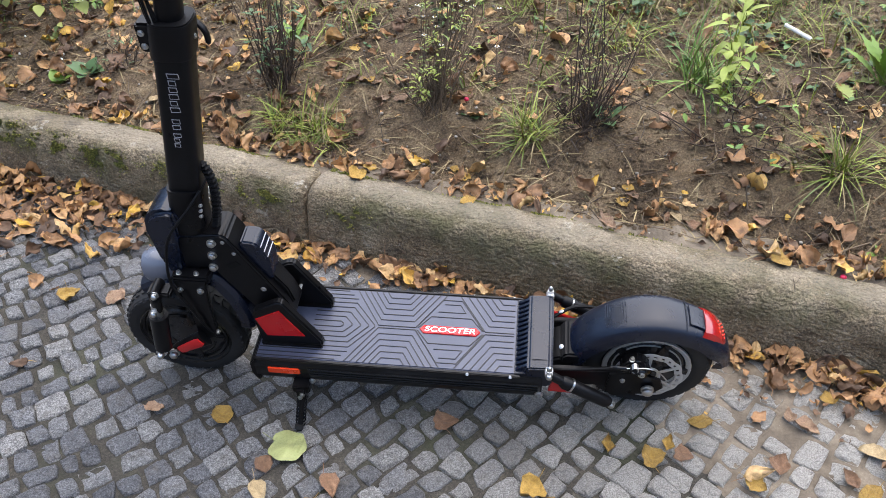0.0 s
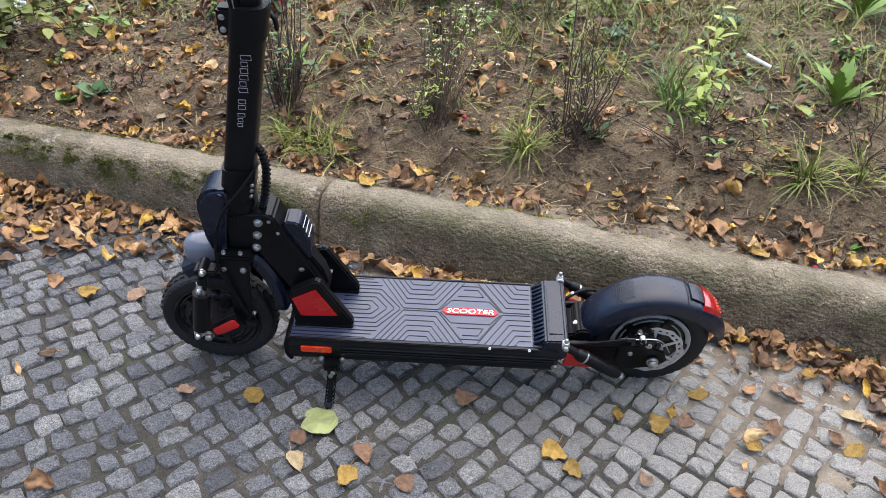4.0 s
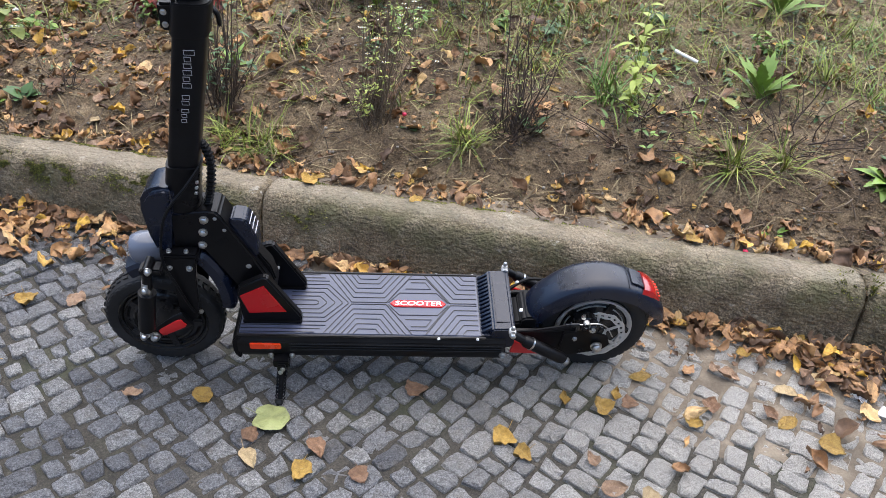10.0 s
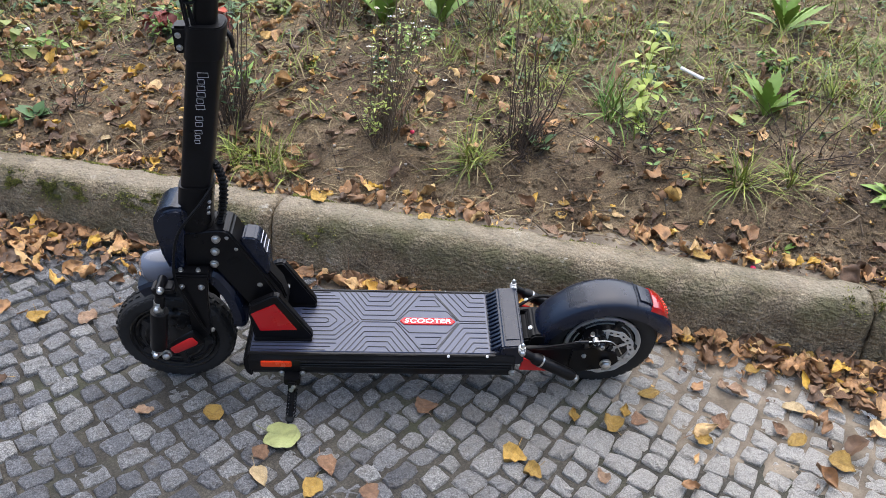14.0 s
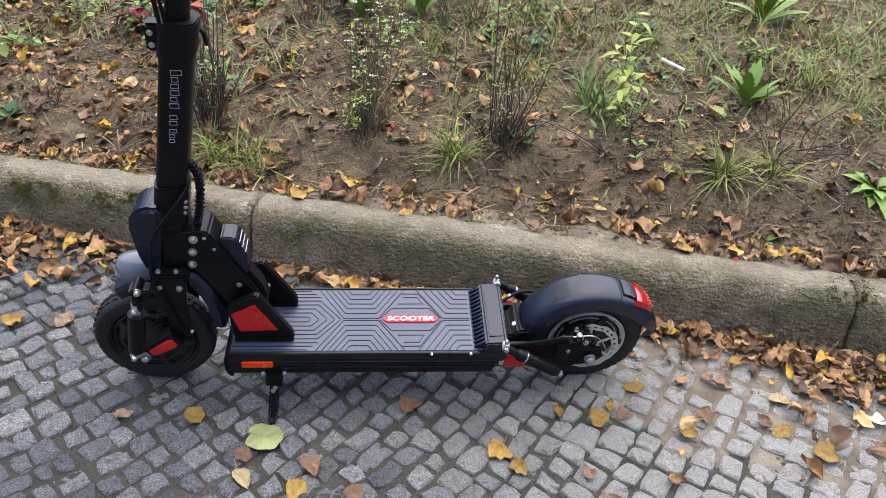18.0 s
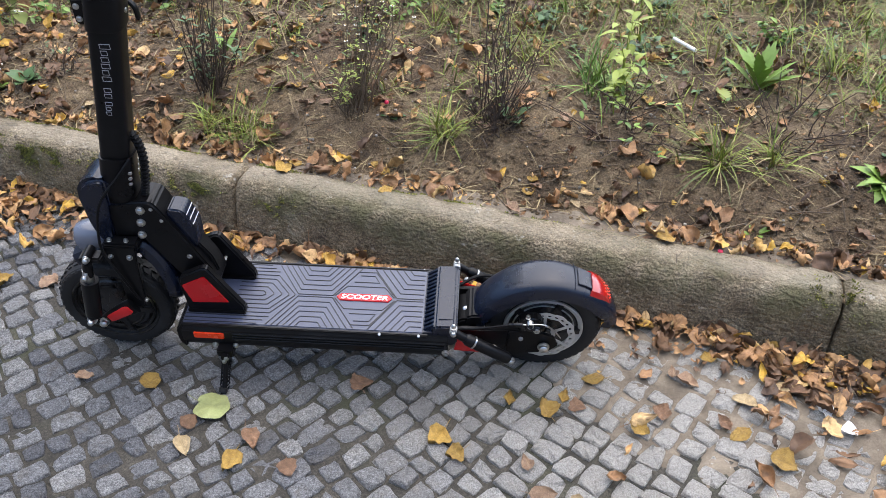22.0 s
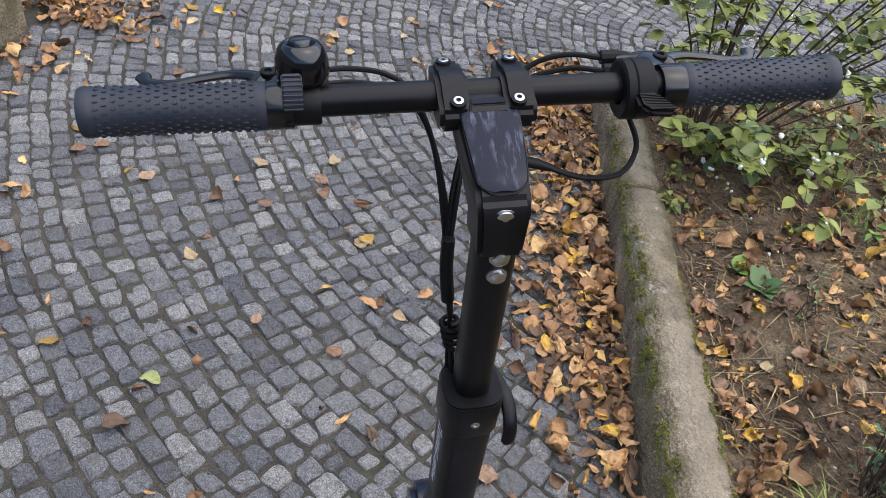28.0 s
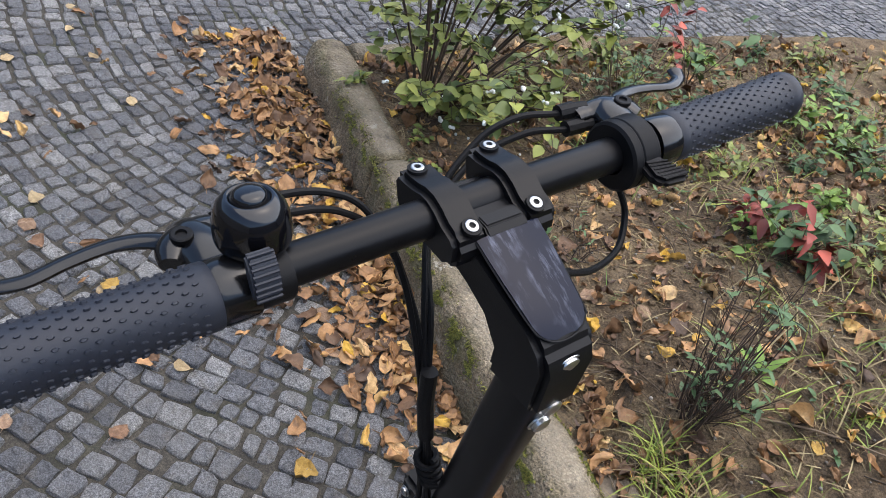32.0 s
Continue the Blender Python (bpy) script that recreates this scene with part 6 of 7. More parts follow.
dry_shrub(0.715, 0.557, 34, 0.13, "low tangle of dark dead twigs", 0.075, 0.7, M_DEAD, side_twigs=7, leaves=8, leaf_mat=M_FRESH, leaf=0.03)
dry_shrub(1.091, 0.489, 34, 0.15, "low cluster of dark dead sticks", 0.085, 0.35, M_DEAD, side_twigs=4)
dry_shrub(-0.858, 1.052, 16, 0.12, "low dark twiggy stump in the bed", 0.045, 0.4, M_DEAD, side_twigs=4, leaves=6)
dry_shrub(-0.064, 1.291, 22, 0.40, "dry brown stems with a few leaves", 0.05, 0.12, leaves=10, leaf_mat=M_FRESH)
dry_shrub(0.391, 1.215, 20, 0.32, "thin dry stems among grass", 0.06, 0.2, leaves=30)
dry_shrub(-1.25, 1.75, 18, 0.35, "thin dry stems with green leaves", 0.05, 0.2, leaves=60, leaf=0.03)
rosette(1.077, 0.646, 17, 0.120, 0.026, M_FRESH, "upright bright green dandelion rosette", (0.8, 1.5), 0.20, 0.25)
rosette(0.982, 0.68, 3, 0.11, 0.036, M_BUSH, "flat grey-green feathered leaf on the soil", (0.05, 0.2), 0.3, 0.1)
rosette(1.327, 1.064, 20, 0.150, 0.030, M_FRESH, "large bright green dandelion rosette", (0.5, 1.45), 0.22, 0.3)
rosette(1.272, 0.288, 26, 0.080, 0.036, M_FRESH, "broad-leaved green weed beside the kerb", (0.1, 1.1), 0.06, 0.6)
shoot(0.722, 0.69, 4, 0.26, 0.046, M_LIME, "tall yellow-green leafy shoot beside grass")
shoot(0.699, 0.63, 2, 0.16, 0.046, M_LIME, "drooping yellow-green leafy shoot on soil")
rosette(0.426, 0.599, 4, 0.055, 0.034, M_GREEN, "small seedling with two round leaves", (0.5, 1.0), 0.0, 0.2, "seedling")
rosette(0.949, 0.214, 7, 0.030, 0.012, M_FRESH, "tiny green weed by the kerb", (0.1, 0.8), 0.2, 0.2, "seedling")
rosette(-0.949, 1.033, 6, 0.055, 0.045, M_GREEN, "small clover with rounded leaves", (0.4, 1.0), 0.0, 0.2, "seedling")
rosette(-1.038, 1.025, 4, 0.045, 0.036, M_FRESH, "small seedling with rounded leaves", (0.4, 1.0), 0.0, 0.2, "seedling")
rosette(-1.261, 1.181, 6, 0.035, 0.020, M_FRESH, "tiny green weed in the leaf litter", (0.3, 0.9), 0.0, 0.2, "seedling")
rosette(0.123, 0.69, 5, 0.030, 0.022, M_GREEN, "small grey-green weed rosette on soil", (0.1, 0.5), 0.0, 0.1, "seedling")
rosette(-0.354, 1.032, 5, 0.075, 0.022, M_FRESH, "green shoot with pointed leaves", (0.4, 1.2), 0.0, 0.4)
rosette(0.078, 1.286, 7, 0.20, 0.065, M_FRESH, "tall broad bright green leaves", (0.9, 1.4), 0.0, 0.3)
rosette(0.259, 1.246, 6, 0.18, 0.055, M_FRESH, "tall broad bright green leaves", (0.9, 1.4), 0.0, 0.3)


def herb(x, y, n, size, mat, label, leaf=0.03, round_=0.75):
    """A low branching herb with many small leaves."""
    l = Strips()
    t = thing("leafy_herb", label, "weed", Matrix.Identity(4), "green weeds in the bed")
    for _ in range(n):
        s = Strips()
        w = around(prng, prng.uniform(0.25, 1.4))
        base = on_bed(x + prng.gauss(0, size * 0.12), y + prng.gauss(0, size * 0.12))
        tip = base + w * size * prng.uniform(0.4, 1.0)
        s.twig([base, base.lerp(tip, 0.5) + Vector((0, 0, size * 0.06)), tip], 0.0011, 0.0005, 4)
        s.make("stem", M_STEM, t)
        for _ in range(6):
            p = base.lerp(tip, prng.uniform(0.25, 1.0))
            l.leaf(p, around(prng, prng.uniform(-0.5, 0.7)), (prng.gauss(0, 0.4), prng.gauss(0, 0.4), 1), leaf * prng.uniform(0.5, 1.3), leaf * round_ * prng.uniform(0.5, 1.0), 0.25, 4, 0.8, 0.06)
    l.make("foliage", mat, t)
    return t


for x, y in ((-0.72, 2.00), (-0.98, 2.15), (-0.55, 1.78), (-0.86, 1.72), (-1.30, 2.30), (-0.30, 1.85), (-0.75, 2.45), (-1.10, 2.75), (-0.45, 2.30), (-1.12, 1.95), (-0.10, 2.05), (-1.02, 1.50), (-0.20, 1.70), (-0.63, 1.47), (-0.42, 1.58), (-0.25, 1.50), (-1.45, 1.95), (-1.30, 1.85), (-0.92, 2.55), (-0.60, 2.15), (-0.15, 2.40), (-1.55, 2.45), (-0.35, 2.70), (-1.25, 2.60)):
    herb(x, y, prng.randint(10, 18), prng.uniform(0.10, 0.22), prng.choice((M_FRESH, M_GREEN, M_BUSH, M_BUSH)), "low leafy green herb among dry leaves")
for x, y in ((-1.20, 1.66), (-1.42, 1.05), (-1.30, 0.98), (-1.12, 1.28), (-1.72, 1.10), (-1.50, 1.52)):
    herb(x, y, prng.randint(4, 8), prng.uniform(0.05, 0.09), M_BUSH, "small green seedling shoots under the bush", 0.026)
for x, y in ((0.166, 1.114), (0.586, 0.995), (0.8, 0.831), (0.451, 1.102), (1.183, 0.843), (0.938, 1.065), (0.043, 1.032), (0.654, 1.178)):
    herb(x, y, prng.randint(5, 10), prng.uniform(0.06, 0.12), prng.choice((M_FRESH, M_GREEN)), "small green weed among the grass", 0.024)


def red_shrub(x, y, height, n, label):
    s, a, b = Strips(), Strips(), Strips()
    for _ in range(n):
        w = around(prng, prng.uniform(0.6, 1.4))
        base, tip = on_bed(x, y), on_bed(x, y) + w * height * prng.uniform(0.4, 1.0)
        s.twig([base, base.lerp(tip, 0.5) + Vector((0, 0, 0.02)), tip], 0.0018, 0.0008, 4)
        side = prng.choice((a, b))
        for k in range(4):
            side.leaf(base.lerp(tip, prng.uniform(0.6, 1.0)), around(prng, prng.uniform(-0.6, 0.4)), (prng.gauss(0, 0.3), prng.gauss(0, 0.3), 1), prng.uniform(0.034, 0.066), prng.uniform(0.018, 0.036), 0.3, 5, 0.8, 0.1)
    t = thing("creeper_shrub", label, "shrub", Matrix.Identity(4))
    s.make("stem", M_STEM, t)
    a.make("red_foliage", M_REDLEAF, t, "red and pink autumn leaves")
    b.make("green_foliage", M_GREEN, t, "dark green leaves")
    return t


for x, y in ((-0.90, 2.26), (-0.72, 2.20)):
    herb(x, y, prng.randint(16, 22), prng.uniform(0.16, 0.24), M_FRESH, "bright green leafy weed at the back of the bed", 0.045, 0.5)
red_shrub(-0.50, 1.44, 0.19, 24, "low shrub with red, pink and green leaves")
red_shrub(-1.22, 2.10, 0.36, 12, "thin shrub with bright red leaves")
red_shrub(-0.66, 1.52, 0.15, 12, "low shrub with red, pink and green leaves")


def snowberry(x, y):
    """A loose bush of arching stems with round leaves and white berries."""
    l = Strips()
    t = thing("snowberry_bush", "loose green bush with round leaves and white berries", "bush", Matrix.Identity(4))
    for i in range(34):
        s = Strips()
        a = prng.uniform(0, math.tau)
        base = on_bed(x + 0.07 * math.cos(a) * prng.random(), y + 0.09 * math.sin(a) * prng.random(), 0.01)
        reach = prng.uniform(0.20, 0.62)
        high = prng.uniform(0.30, 0.95) if i > 9 else prng.uniform(0.08, 0.30)
        top = base + Vector((math.cos(a) * reach + 0.06, math.sin(a) * reach + 0.14, high))
        pts = smooth_path([base, base.lerp(top, 0.35) + Vector((0, 0, high * 0.16)), base.lerp(top, 0.7) + Vector((0, 0, high * 0.16)), top], 4)
        s.twig(pts, prng.uniform(0.0028, 0.0050), 0.0011)
        for k in range(15):
            p = pts[int(prng.uniform(0.25, 1.0) * (len(pts) - 1))]
            d = around(prng, prng.uniform(-0.3, 0.7))
            q = p + d * prng.uniform(0.03, 0.11)
            s.twig([p, p.lerp(q, 0.5) + Vector((0, 0, 0.006)), q], 0.0012, 0.0006, 4)
            for _ in range(3):
                e = p.lerp(q, prng.uniform(0.3, 1.0))
                l.leaf(e, around(prng, prng.uniform(-0.7, 0.3)), (prng.gauss(0, 0.35), prng.gauss(0, 0.35), 1), prng.uniform(0.026, 0.052), prng.uniform(0.022, 0.040), 0.15, 5, 0.75)
            if prng.random() < 0.16:
                for _ in range(3):
                    w = Strips()
                    w.ball(q + Vector((prng.gauss(0, 0.006), prng.gauss(0, 0.006), -0.004)), prng.uniform(0.0045, 0.0070), 8)
                    w.make("berry", M_BERRY, t)
        s.make("stem", M_DEAD, t, "dark brown arching stem")
    l.make("crown", M_BUSH, t)
    return t


snowberry(-1.56, 1.24)

# fallen berries, the paper stick, petals and crumbled paper
w = Strips()
for _ in range(26):
    x, y = -1.38 + prng.gauss(0, 0.2), 1.36 + prng.gauss(0, 0.17)
    w.ball((x, y, surface(x, y) + 0.004), prng.uniform(0.004, 0.006))
tagged(w.make("fallen_berries", M_BERRY), "white berries fallen on the soil", "berries", kind="stuff")
stick = part("paper_stick", sweep([(0.905, 0.850, surface(0.905, 0.850) + 0.034), (0.952, 0.790, surface(0.952, 0.790) + 0.022)], 0.0050, 12), M_PAPER, None)
tagged(stick, "short white paper stick lying on the soil", "litter")
for x, y in ((0.108, 0.73), (0.845, 0.15)):
    b = Strips()
    b.ball((x, y, surface(x, y) + 0.008), 0.007, 8, 0.8)
    tagged(b.make("petal", M_PETAL), "small crimson petal lying on the soil", "petal")
for x, y in ((0.955, -0.215), (0.985, -0.265)):
    v, f = leaf_points(0.034, 1.3, 0.2, 0.9, prng)
    m = Matrix.Translation((x, y, 0.010)) @ Matrix.Rotation(prng.uniform(0, 6), 4, "Z")
    tagged(link("paper_scrap", [m @ Vector(p) for p in v], f[:-1], M_PAPER), "crumpled white paper scrap on the cobbles", "litter")

# ---------- clods, pebbles, twigs and straw on the soil ----------
clods, straw, sticks, pebbles = Strips(), Strips(), Strips(), Strips()
for _ in range(17000):
    u, v = prng.uniform(-2.2, 1.7), 0.15 + 1.5 * prng.random() ** 1.6
    if noise.noise((u * 2.2, v * 2.2, 3)) + prng.gauss(0, 0.3) < -0.05:
        continue
    x, y = from_uv(u, v)
    clods.ball((x, y, bed_height(u, v) + 0.001), prng.uniform(0.0018, 0.0066) * (1 + 0.8 * (prng.random() < 0.10)), 5, prng.uniform(0.5, 0.9))
for _ in range(900):
    u, v = prng.uniform(-2.2, 1.7), 0.13 + 0.9 * prng.random()
    x, y = from_uv(u, v)
    pebbles.ball((x, y, bed_height(u, v) + 0.002), prng.uniform(0.002, 0.006), 5, 0.7)
for _ in range(5600):
    u, v = prng.uniform(-2.2, 1.8), 0.13 + 2.2 * prng.random() ** 1.3
    x, y = from_uv(u, v)
    straw.blade((x, y, bed_height(u, v) + 0.004), around(prng, prng.uniform(-0.05, 0.3)), prng.uniform(0.03, 0.11), prng.uniform(0.0012, 0.0030), prng.uniform(0.1, 0.6), 3)
for _ in range(1700):
    u, v = prng.uniform(-2.2, 1.8), 0.13 + 1.8 * prng.random() ** 1.3
    x, y = from_uv(u, v)
    p = Vector((x, y, bed_height(u, v) + 0.004))
    q = p + around(prng, prng.uniform(-0.02, 0.2)) * prng.uniform(0.03, 0.14)
    q.z = max(q.z, surface(q.x, q.y) + 0.003)
    sticks.twig([p, p.lerp(q, 0.5) + Vector((prng.gauss(0, 0.006), prng.gauss(0, 0.006), 0.003)), q], prng.uniform(0.0008, 0.0022), 0.0006, 4)
sticks.twig(smooth_path([(-0.30, 0.93, surface(-0.30, 0.93) + 0.01), (-0.20, 0.98, surface(-0.2, 0.98) + 0.012), (-0.06, 1.02, surface(-0.06, 1.02) + 0.02), (0.02, 1.03, surface(0.02, 1.03) + 0.03)], 5), 0.0028, 0.0012)
tagged(clods.make("soil_clods", M_SOIL, smooth=False), "small crumbs and clods of brown soil", "soil", kind="stuff")
tagged(pebbles.make("pebbles", M_PEBBLE), "small pale pebbles in the soil", "pebbles", kind="stuff")
tagged(straw.make("dry_straw", M_STRAW), "dry grass blades and straw scattered on the soil", "straw", kind="stuff")
tagged(sticks.make("dry_twigs", M_STEM), "thin dry twigs scattered on the soil", "twigs", kind="stuff")

# low grass and weeds that thicken towards the back
lawn, green, hay = Strips(), Strips(), Strips()
for _ in range(34000):
    u, v = prng.uniform(-2.1, 2.4), 0.42 + 2.4 * prng.random() ** 1.5
    dens = step(0.42, 0.95, v) * (0.26 + 0.84 * step(-0.6, 0.2, u)) + 0.35 * noise.noise((u * 2.5, v * 2.5, 7))
    if prng.random() > dens:
        continue
    x, y = from_uv(u, v)
    if prng.random() < 0.93:
        (lawn if prng.random() < 0.66 else hay).blade((x, y, bed_height(u, v) - 0.003), around(prng, prng.uniform(0.3, 1.35)), prng.uniform(0.05, 0.14), prng.uniform(0.0014, 0.0032), prng.uniform(0.4, 1.4), 4)
    else:
        for _ in range(3):
            green.leaf((x, y, bed_height(u, v) + 0.004), around(prng, prng.uniform(0.0, 0.9)), (0, 0, 1), prng.uniform(0.012, 0.030), prng.uniform(0.008, 0.016), 0.2, 3)
tagged(hay.make("hay_grass", M_STRAW), "withered straw-coloured grass in the bed", "grass", kind="stuff")
tagged(lawn.make("lawn_grass", M_GRASS), "thin green grass growing through the bed", "grass", kind="stuff")
tagged(green.make("ground_weeds", M_GREEN), "low green weeds among the grass", "weeds", kind="stuff")

# ---------- moss on the kerb ----------
moss = Strips()
SHOULDER = [(0.0015, 0.060), (0.0040, 0.095), (0.0075, 0.116), (0.016, 0.134), (0.032, 0.146), (0.055, 0.150), (0.085, 0.150), (0.108, 0.145), (0.121, 0.132)]


def on_kerb(k):
    """A place and an outward way on the kerb's rounding: k from 0, low on the face, to 8 at the back edge."""
    i = min(int(k), len(SHOULDER) - 2)
    a, b = Vector(SHOULDER[i]), Vector(SHOULDER[i + 1])
    p, d = a.lerp(b, k - i), (b - a).normalized()
    return p, Vector((-d.y, d.x))


for u0, n, du, k0, dk in ((-1.36, 1500, 0.13, 2.6, 1.2), (-1.14, 1300, 0.10, 2.4, 1.0), (-0.98, 900, 0.06, 1.9, 1.0), (-0.72, 1500, 0.10, 2.4, 0.9), (-0.53, 700, 0.045, 1.9, 0.9), (-0.30, 500, 0.035, 1.7, 0.8), (-0.36, 300, 0.06, 6.9, 0.5), (-0.86, 1300, 0.34, 7.3, 0.4), (-1.75, 1200, 0.25, 2.6, 1.0), (0.98, 500, 0.05, 4.0, 1.5), (0.15, 400, 0.20, 7.4, 0.4)):
    for _ in range(int(n * 4.0)):
        u, k = u0 + prng.gauss(0, du * 0.55), min(max(k0 + prng.gauss(0, dk * 0.6), 0.0), 7.99)
        if noise.noise((u * 20, k * 0.9, 2)) + 0.6 * noise.noise((u * 60, k * 2.2, 5)) < 0.10:
            continue
        p, out = on_kerb(k)
        stone = [a <= u <= b for a, b in KERB_JOINTS]
        if True not in stone:
            continue
        q, h = kerb_relief(u, p.x, p.y, stone.index(True) * 7.3)
        x, y = from_uv(u, q)
        way = Vector((KN.x * out.x + prng.gauss(0, 0.45), KN.y * out.x + prng.gauss(0, 0.45), out.y + prng.gauss(0.1, 0.4)))
        moss.blade((x, y, h - 0.001), way, prng.uniform(0.003, 0.0075), prng.uniform(0.0018, 0.0040), 0.3, 2)
tagged(moss.make("kerb_moss", M_MOSS), "olive green moss cushions on the kerb", "moss", kind="stuff")

# ---------- single fallen leaves ----------
LEAF_SHAPES = {}
for tone, mat in M_LEAF.items():
    for k in range(6):
        v, f = leaf_points(1.0, prng.uniform(0.55, 1.35), prng.uniform(-0.2, 0.2), prng.choice((0.62, 0.75, 0.88, 1.0)), prng, 10, 7)
        low = sorted(p[2] for p in v)[3]
        v = [(p[0], p[1], p[2] - low) for p in v]
        me = bpy.data.meshes.new("fallen_leaf")
        me.from_pydata(v, [], f)
        me.materials.append(mat)
        me.polygons.foreach_set("use_smooth", [True] * len(f))
        LEAF_SHAPES[tone, k] = me
TONE = {"tan": "dry tan fallen leaf, slightly curled", "pale": "pale yellowish fallen leaf lying flat", "yellow": "bright yellow fallen leaf with curled edges", "brown": "brown withered fallen leaf", "green": "yellow-green fallen leaf"}
PAVE_LEAVES = {
    "tan": [(0.35, -0.31), (-0.51, -0.05), (0.37, -0.38), (0.69, -0.09), (0.71, -0.12), (-0.68, 0.27), (-1.10, 0.54), (-1.66, 0.13), (-1.72, -0.32), (-2.11, -0.07)],
    "pale": [(-0.28, -0.24), (0.43, -0.41), (0.81, -0.18), (0.90, -0.14), (-0.70, -0.55), (-1.12, 0.21), (-1.36, 0.48), (-1.75, 0.18), (-1.92, 0.04)],
    "yellow": [(0.19, -0.24), (-0.19, -0.28), (0.22, -0.28), (-0.38, -0.07), (0.34, -0.15), (0.41, -0.18), (0.45, -0.15), (0.52, -0.10), (0.58, -0.24), (0.78, -0.05), (0.77, -0.26), (0.93, -0.03), (0.83, -0.33), (-0.79, 0.27), (-1.16, -0.53), (-1.99, 0.09)],
    "brown": [(0.04, -0.09), (-0.08, -0.30), (-0.16, -0.23), (-0.28, -0.18), (0.47, -0.17), (0.64, -0.20), (0.75, -0.23), (0.93, -0.15), (-1.04, 0.04), (-1.85, -0.49)],
    "green": [(-1.02, -0.34)],
}
BED_LEAVES = {
    "tan": [(0.4, 0.37), (0.4, 0.31), (0.57, 0.606), (-0.052, 0.767), (-0.119, 0.816), (-0.101, 0.768), (-0.15, 0.827), (-0.72, 0.78), (-0.62, 1.04), (-0.731, 0.977), (-0.94, 0.9), (-0.678, 1.165), (-0.92, 1.44)],
    "pale": [(0.56, 0.36), (0.834, 0.698), (-0.728, 0.904), (-1.139, 1.048), (-1.14, 1.53)],
    "yellow": [(0.45, 0.409), (0.469, 0.438), (0.1, 0.52), (0.08, 0.549), (0.1, 0.41), (0.536, 0.769), (-0.15, 0.51), (0.89, 0.498), (0.78, 0.628), (-0.13, 0.58), (0.73, 0.19), (-0.14, 0.824), (1.128, 0.3), (1.166, 0.308), (-0.8, 0.77), (-0.639, 1.097), (-0.66, 1.33), (-0.837, 1.244), (-0.85, 1.4), (-0.96, 1.46), (-1.269, 1.226)],
    "brown": [(0.58, 0.33), (0.66, 0.32), (0.738, 0.327), (0.69, 0.21), (0.094, 0.754), (0.82, 0.25), (0.92, 0.21)],
}


def fallen_leaf(x, y, tone):
    ob = new("fallen_leaf", LEAF_SHAPES[tone, prng.randrange(6)])
    on_soil = kerb_uv(x, y)[1] > 0.12
    size = prng.uniform(0.034, 0.052) * (0.85 if on_soil else 1.0)
    ob.matrix_basis = Matrix.Translation((x, y, surface(x, y) + 0.001)) @ Euler((prng.gauss(0, 0.12), prng.gauss(0, 0.12), prng.uniform(0, 6.28))).to_matrix().to_4x4() @ Matrix.Diagonal((size, size, size, 1))
    return tagged(ob, TONE[tone] + (" on the soil" if on_soil else " on the cobbles"), "leaf", "fallen leaves")


for places in (PAVE_LEAVES, BED_LEAVES):
    for tone, spots in places.items():
        for x, y in spots:
            fallen_leaf(x, y, tone)
for _ in range(42):                       # more of them, blown about the far paving
    fallen_leaf(*from_uv(prng.uniform(-3.2, -0.75), prng.uniform(-1.6, -0.12)), prng.choice(("tan", "pale", "pale", "yellow", "brown")))
for _ in range(36):                       # and over the soil
    fallen_leaf(*from_uv(prng.uniform(-2.0, 1.5), prng.uniform(0.16, 1.5)), prng.choice(("tan", "tan", "yellow", "brown", "pale")))


def lime_leaf(x, y):
    """The broad heart-shaped green leaf by the kickstand."""
    n, v, f = 28, [(0, 0, 0.004)], []
    for i in range(n):
        a = i * math.tau / n
        r = 0.040 * (1 - 0.22 * math.exp(-((a - math.pi) / 0.22) ** 2)) * (1 + 0.04 * math.sin(7 * a)) * (1 + 0.10 * math.exp(-(min(a, math.tau - a) / 0.25) ** 2))
        for k in (0.5, 1.0):
            v.append((r * k * math.cos(a), r * k * math.sin(a) * 1.02, 0.004 + 0.004 * k * math.sin(3 * a) * k + 0.002))
    for i in range(n):
        j = (i + 1) % n
        f += [(0, 1 + 2 * i, 1 + 2 * j), (1 + 2 * i, 2 + 2 * i, 2 + 2 * j, 1 + 2 * j)]
    ob = link("lime_leaf", v, f, M_LEAF["green"], None, smooth=True)
    stalk = part("stalk", sweep([(-0.012, 0, 0.006), (-0.035, 0.004, 0.008), (-0.062, 0.012, 0.012)], 0.0008, 6), M_LEAF["green"], ob)
    ob.matrix_basis = pose(x, y, 0.004, 0, 0, -18) @ Matrix.Diagonal((0.86, 0.86, 0.86, 1))
    return tagged(ob, "large yellow-green heart-shaped leaf on the cobbles", "leaf")


lime_leaf(-0.243, -0.146)

# ---------- earth washed over the paving along the kerb ----------
dv, df = [], []
us, vs = np.linspace(-2.3, 1.7, 330), np.linspace(-0.72, 0.004, 60)
for v in vs:
    for u in us:
        reach = 0.16 + 0.50 * step(0.15, 0.75, u) + 0.08 * noise.noise((u * 3, 0, 3))
        k = step(-reach, -0.30 * reach, v) * (0.45 + 0.55 * step(-0.7, -0.1, u))
        dv.append((*from_uv(u, v), -0.0115 + 0.0092 * k + 0.0035 * noise.noise((u * 6, v * 6, 3)) + 0.003 * noise.noise((u * 23, v * 23, 6))))
n = len(us)
df = [(j * n + i, j * n + i + 1, (j + 1) * n + i + 1, (j + 1) * n + i) for j in range(len(vs) - 1) for i in range(n - 1)]
M_SAND = material("washed_earth", (0.2, 0.17, 0.13), 0.95)
_d = noise_of(M_SAND, 12.0, 8, 0.7)
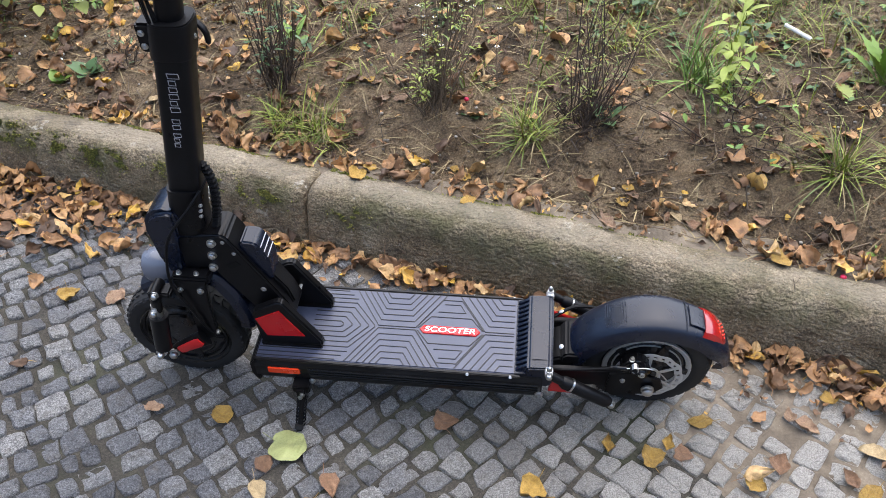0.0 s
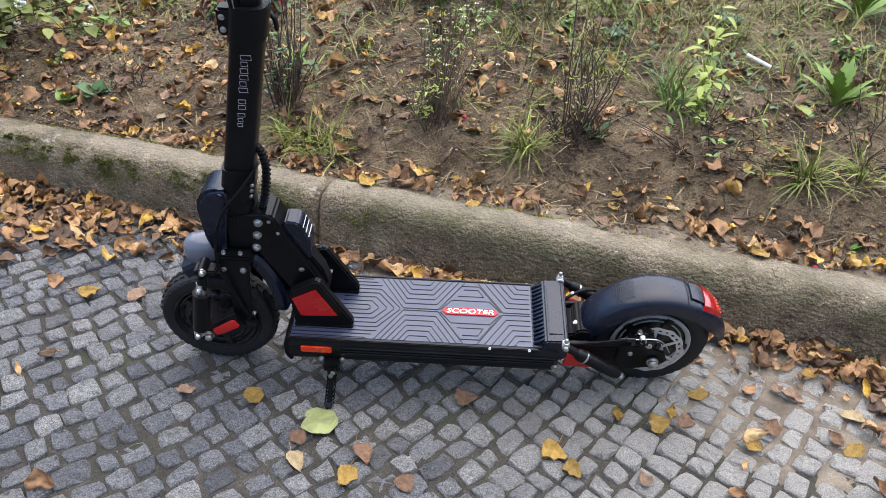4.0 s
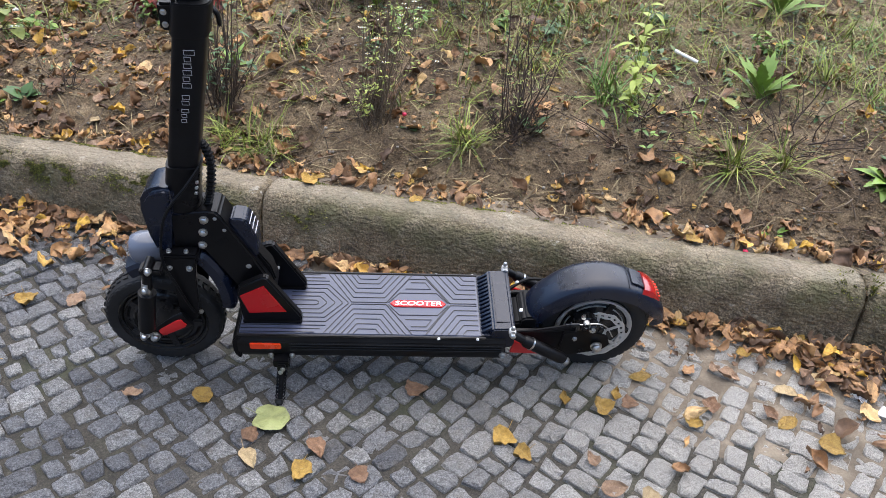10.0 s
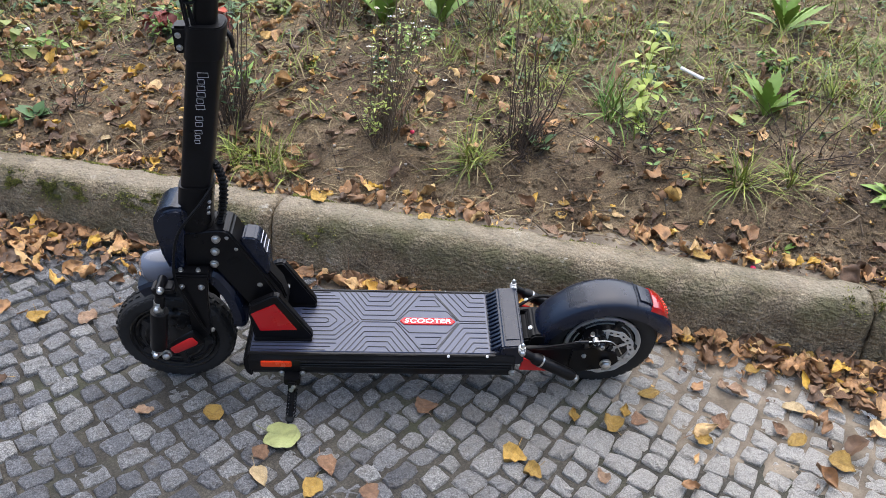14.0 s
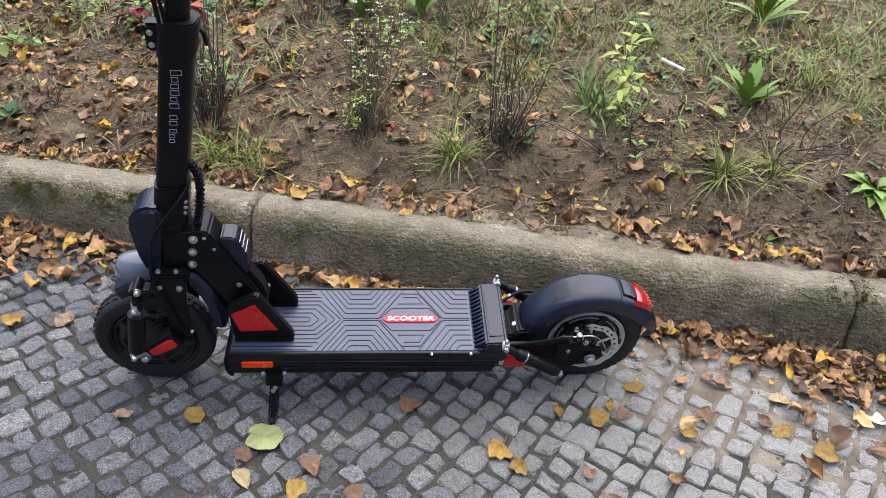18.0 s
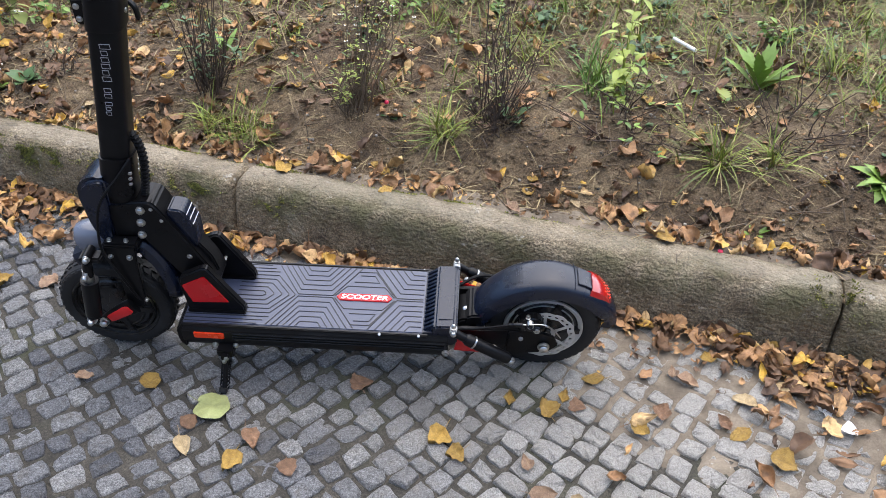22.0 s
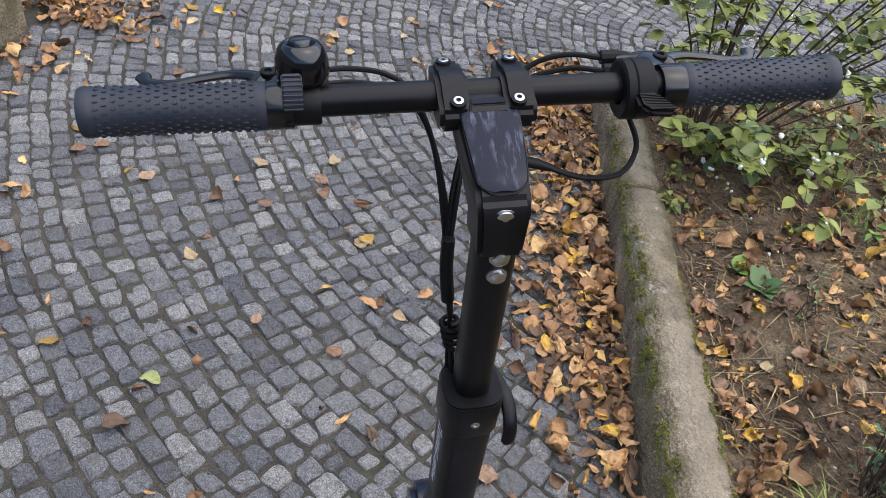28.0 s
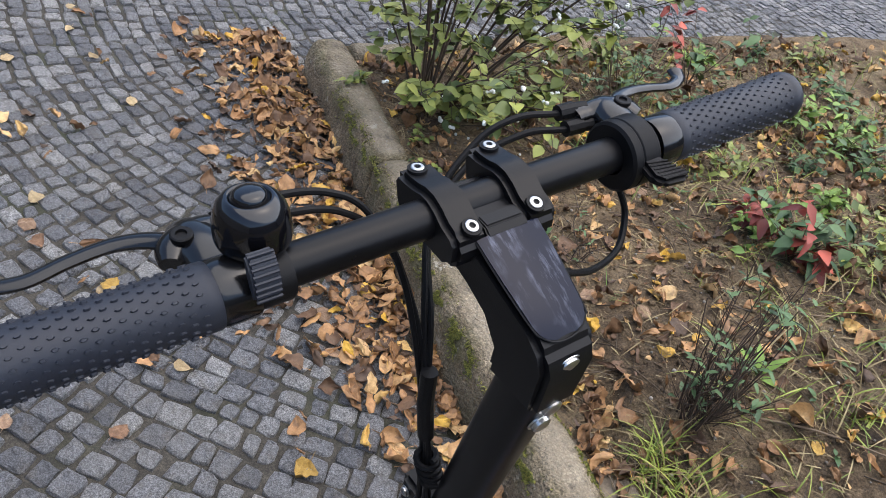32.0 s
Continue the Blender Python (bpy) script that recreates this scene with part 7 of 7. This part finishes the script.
_f = noise_of(M_SAND, 220.0, 6, 0.75)
_c = ramp(M_SAND, _d, [(0.32, (0.074, 0.058, 0.041)), (0.5, (0.160, 0.128, 0.092)), (0.68, (0.262, 0.215, 0.158))])
wire(M_SAND, mix(M_SAND, 0.5, _c, ramp(M_SAND, _f, [(0.3, grey(0.5)), (0.7, grey(1.4))]), "MULTIPLY"), shader(M_SAND).inputs["Base Color"])
bump(M_SAND, noise_of(M_SAND, 160.0, 8, 0.75), 0.8, 0.005)
tagged(link("washed_earth", dv, df, M_SAND, smooth=True), "sandy earth washed along the foot of the kerb", "earth", kind="structure")

sv = []
us, vs = np.linspace(-1.2, 1.75, 300), np.linspace(0.108, 0.36, 28)
for v in vs:
    for u in us:
        edge = 0.200 + 0.05 * noise.noise((u * 2.4, 3, 8)) + 0.02 * noise.noise((u * 11, v * 11, 2))
        lift = 0.0035 - 0.014 * step(edge - 0.03, edge + 0.02, v) - 0.014 * step(-0.55, -1.1, u)
        sv.append((*from_uv(u, v), bed_height(u, v) + lift + 0.002 * noise.noise((u * 30, v * 30, 1))))
n = len(us)
sf = [(j * n + i, j * n + i + 1, (j + 1) * n + i + 1, (j + 1) * n + i) for j in range(len(vs) - 1) for i in range(n - 1)]
tagged(link("sandy_edge", sv, sf, M_SAND, smooth=True), "trodden sandy strip of the bed behind the kerb", "soil", kind="structure")

# ---------- cobbles ----------
ARC_CENTRE = (-2.12, 2.23)


def cobble_warp(arc, r):
    """Rows laid in wide rings round one far point, with small wavers. arc: angle in radians; r: distance."""
    k = r + 0.018 * noise.noise((arc * 3.0, r * 1.3, 5)) + 0.010 * noise.noise((arc * 11.0, r * 5, 8))
    return ARC_CENTRE[0] + k * math.cos(arc), ARC_CENTRE[1] + k * math.sin(arc)


def paved(x, y):
    u, v = kerb_uv(x, y)
    if u < BED_END - 0.035 and (v > -1.83 or u < -2.19):
        return True
    return -1.83 < v < -0.032


def cobble_shape(corners, z, rnd):
    """A worn stone from its four corners: a rough flat top, broken edges and sides."""
    c = sum((Vector(p) for p in corners), Vector((0, 0))) / 4
    outline = []
    for i in range(4):
        a, b = Vector(corners[i]), Vector(corners[(i + 1) % 4])
        outline += [a.lerp(c, rnd.uniform(0.03, 0.16)), a.lerp(b, rnd.uniform(0.22, 0.38)).lerp(c, rnd.uniform(-0.07, 0.09)), a.lerp(b, rnd.uniform(0.60, 0.76)).lerp(c, rnd.uniform(-0.07, 0.09))]
    n = len(outline)
    tilt = (rnd.gauss(0, 0.04), rnd.gauss(0, 0.04))
    verts = []
    for k, h in ((1.0, -0.020), (0.985, -0.0050), (0.93, -0.0014), (0.76, 0.0)):
        for p in outline:
            q = c + (p - c) * k
            verts.append((q.x, q.y, z + h + tilt[0] * (q.x - c.x) + tilt[1] * (q.y - c.y) + (rnd.gauss(0, 0.0016) if h > -0.01 else 0)))
    verts.append((c.x, c.y, z + rnd.gauss(0.0006, 0.0012)))
    faces = []
    for ring in range(3):
        for i in range(n):
            faces.append((ring * n + i, ring * n + (i + 1) % n, (ring + 1) * n + (i + 1) % n, (ring + 1) * n + i))
    for i in range(n):
        faces.append((3 * n + i, 3 * n + (i + 1) % n, 4 * n))
    return verts, faces


def plain_cobble(corners, z):
    """A simpler stone for the paving far from the walk."""
    c = sum((Vector(p) for p in corners), Vector((0, 0))) / 4
    verts = [(p[0], p[1], z - 0.020) for p in corners] + [(*Vector(p).lerp(c, 0.10), z) for p in corners]
    return verts, [(4, 5, 6, 7)] + [(i, (i + 1) % 4, 4 + (i + 1) % 4, 4 + i) for i in range(4)]


def lay_cobbles():
    rnd = random.Random(3)
    near, far_v, far_f = [], [], []
    r0 = 0.03
    while r0 < 7.6:
        pv = rnd.choice((0.045, 0.048, 0.051, 0.055))
        arc = rnd.uniform(0, 0.05)
        while arc < math.tau:
            w = rnd.choice((0.040, 0.046, 0.050, 0.054, 0.060, 0.068)) * rnd.uniform(0.94, 1.06) / (r0 + pv / 2)
            mid = cobble_warp(arc + w / 2, r0 + pv / 2)
            if -5.2 < mid[0] < 4.4 and -2.6 < mid[1] < 5.6 and paved(*mid):
                g = rnd.uniform(0.0012, 0.0044)
                ga = g / r0
                jit = lambda: rnd.gauss(0, 0.0031)
                jia = lambda: rnd.gauss(0, 0.0031) / r0
                quad = [cobble_warp(arc + ga + jia(), r0 + g + jit()), cobble_warp(arc + w - ga + jia(), r0 + g + jit()), cobble_warp(arc + w - ga + jia(), r0 + pv - g + jit()), cobble_warp(arc + ga + jia(), r0 + pv - g + jit())]
                z = rnd.gauss(0, 0.0016) + 0.004 * noise.noise((mid[0] * 1.5, mid[1] * 1.5, 0))
                v, f = cobble_shape(quad, z, rnd) if -3.7 < mid[0] < 1.7 and -1.7 < mid[1] < 3.9 else plain_cobble(quad, z)
                if -0.50 < mid[0] < 0.60 and -0.72 < mid[1] < 0.0 and len(near) < 300:
                    near.append((v, f))
                else:
                    n0 = len(far_v)
                    far_v += v
                    far_f += [tuple(k + n0 for k in q) for q in f]
            arc += w
        r0 += pv
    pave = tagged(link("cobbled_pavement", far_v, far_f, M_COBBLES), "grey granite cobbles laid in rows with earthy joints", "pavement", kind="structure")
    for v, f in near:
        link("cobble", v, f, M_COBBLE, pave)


lay_cobbles()
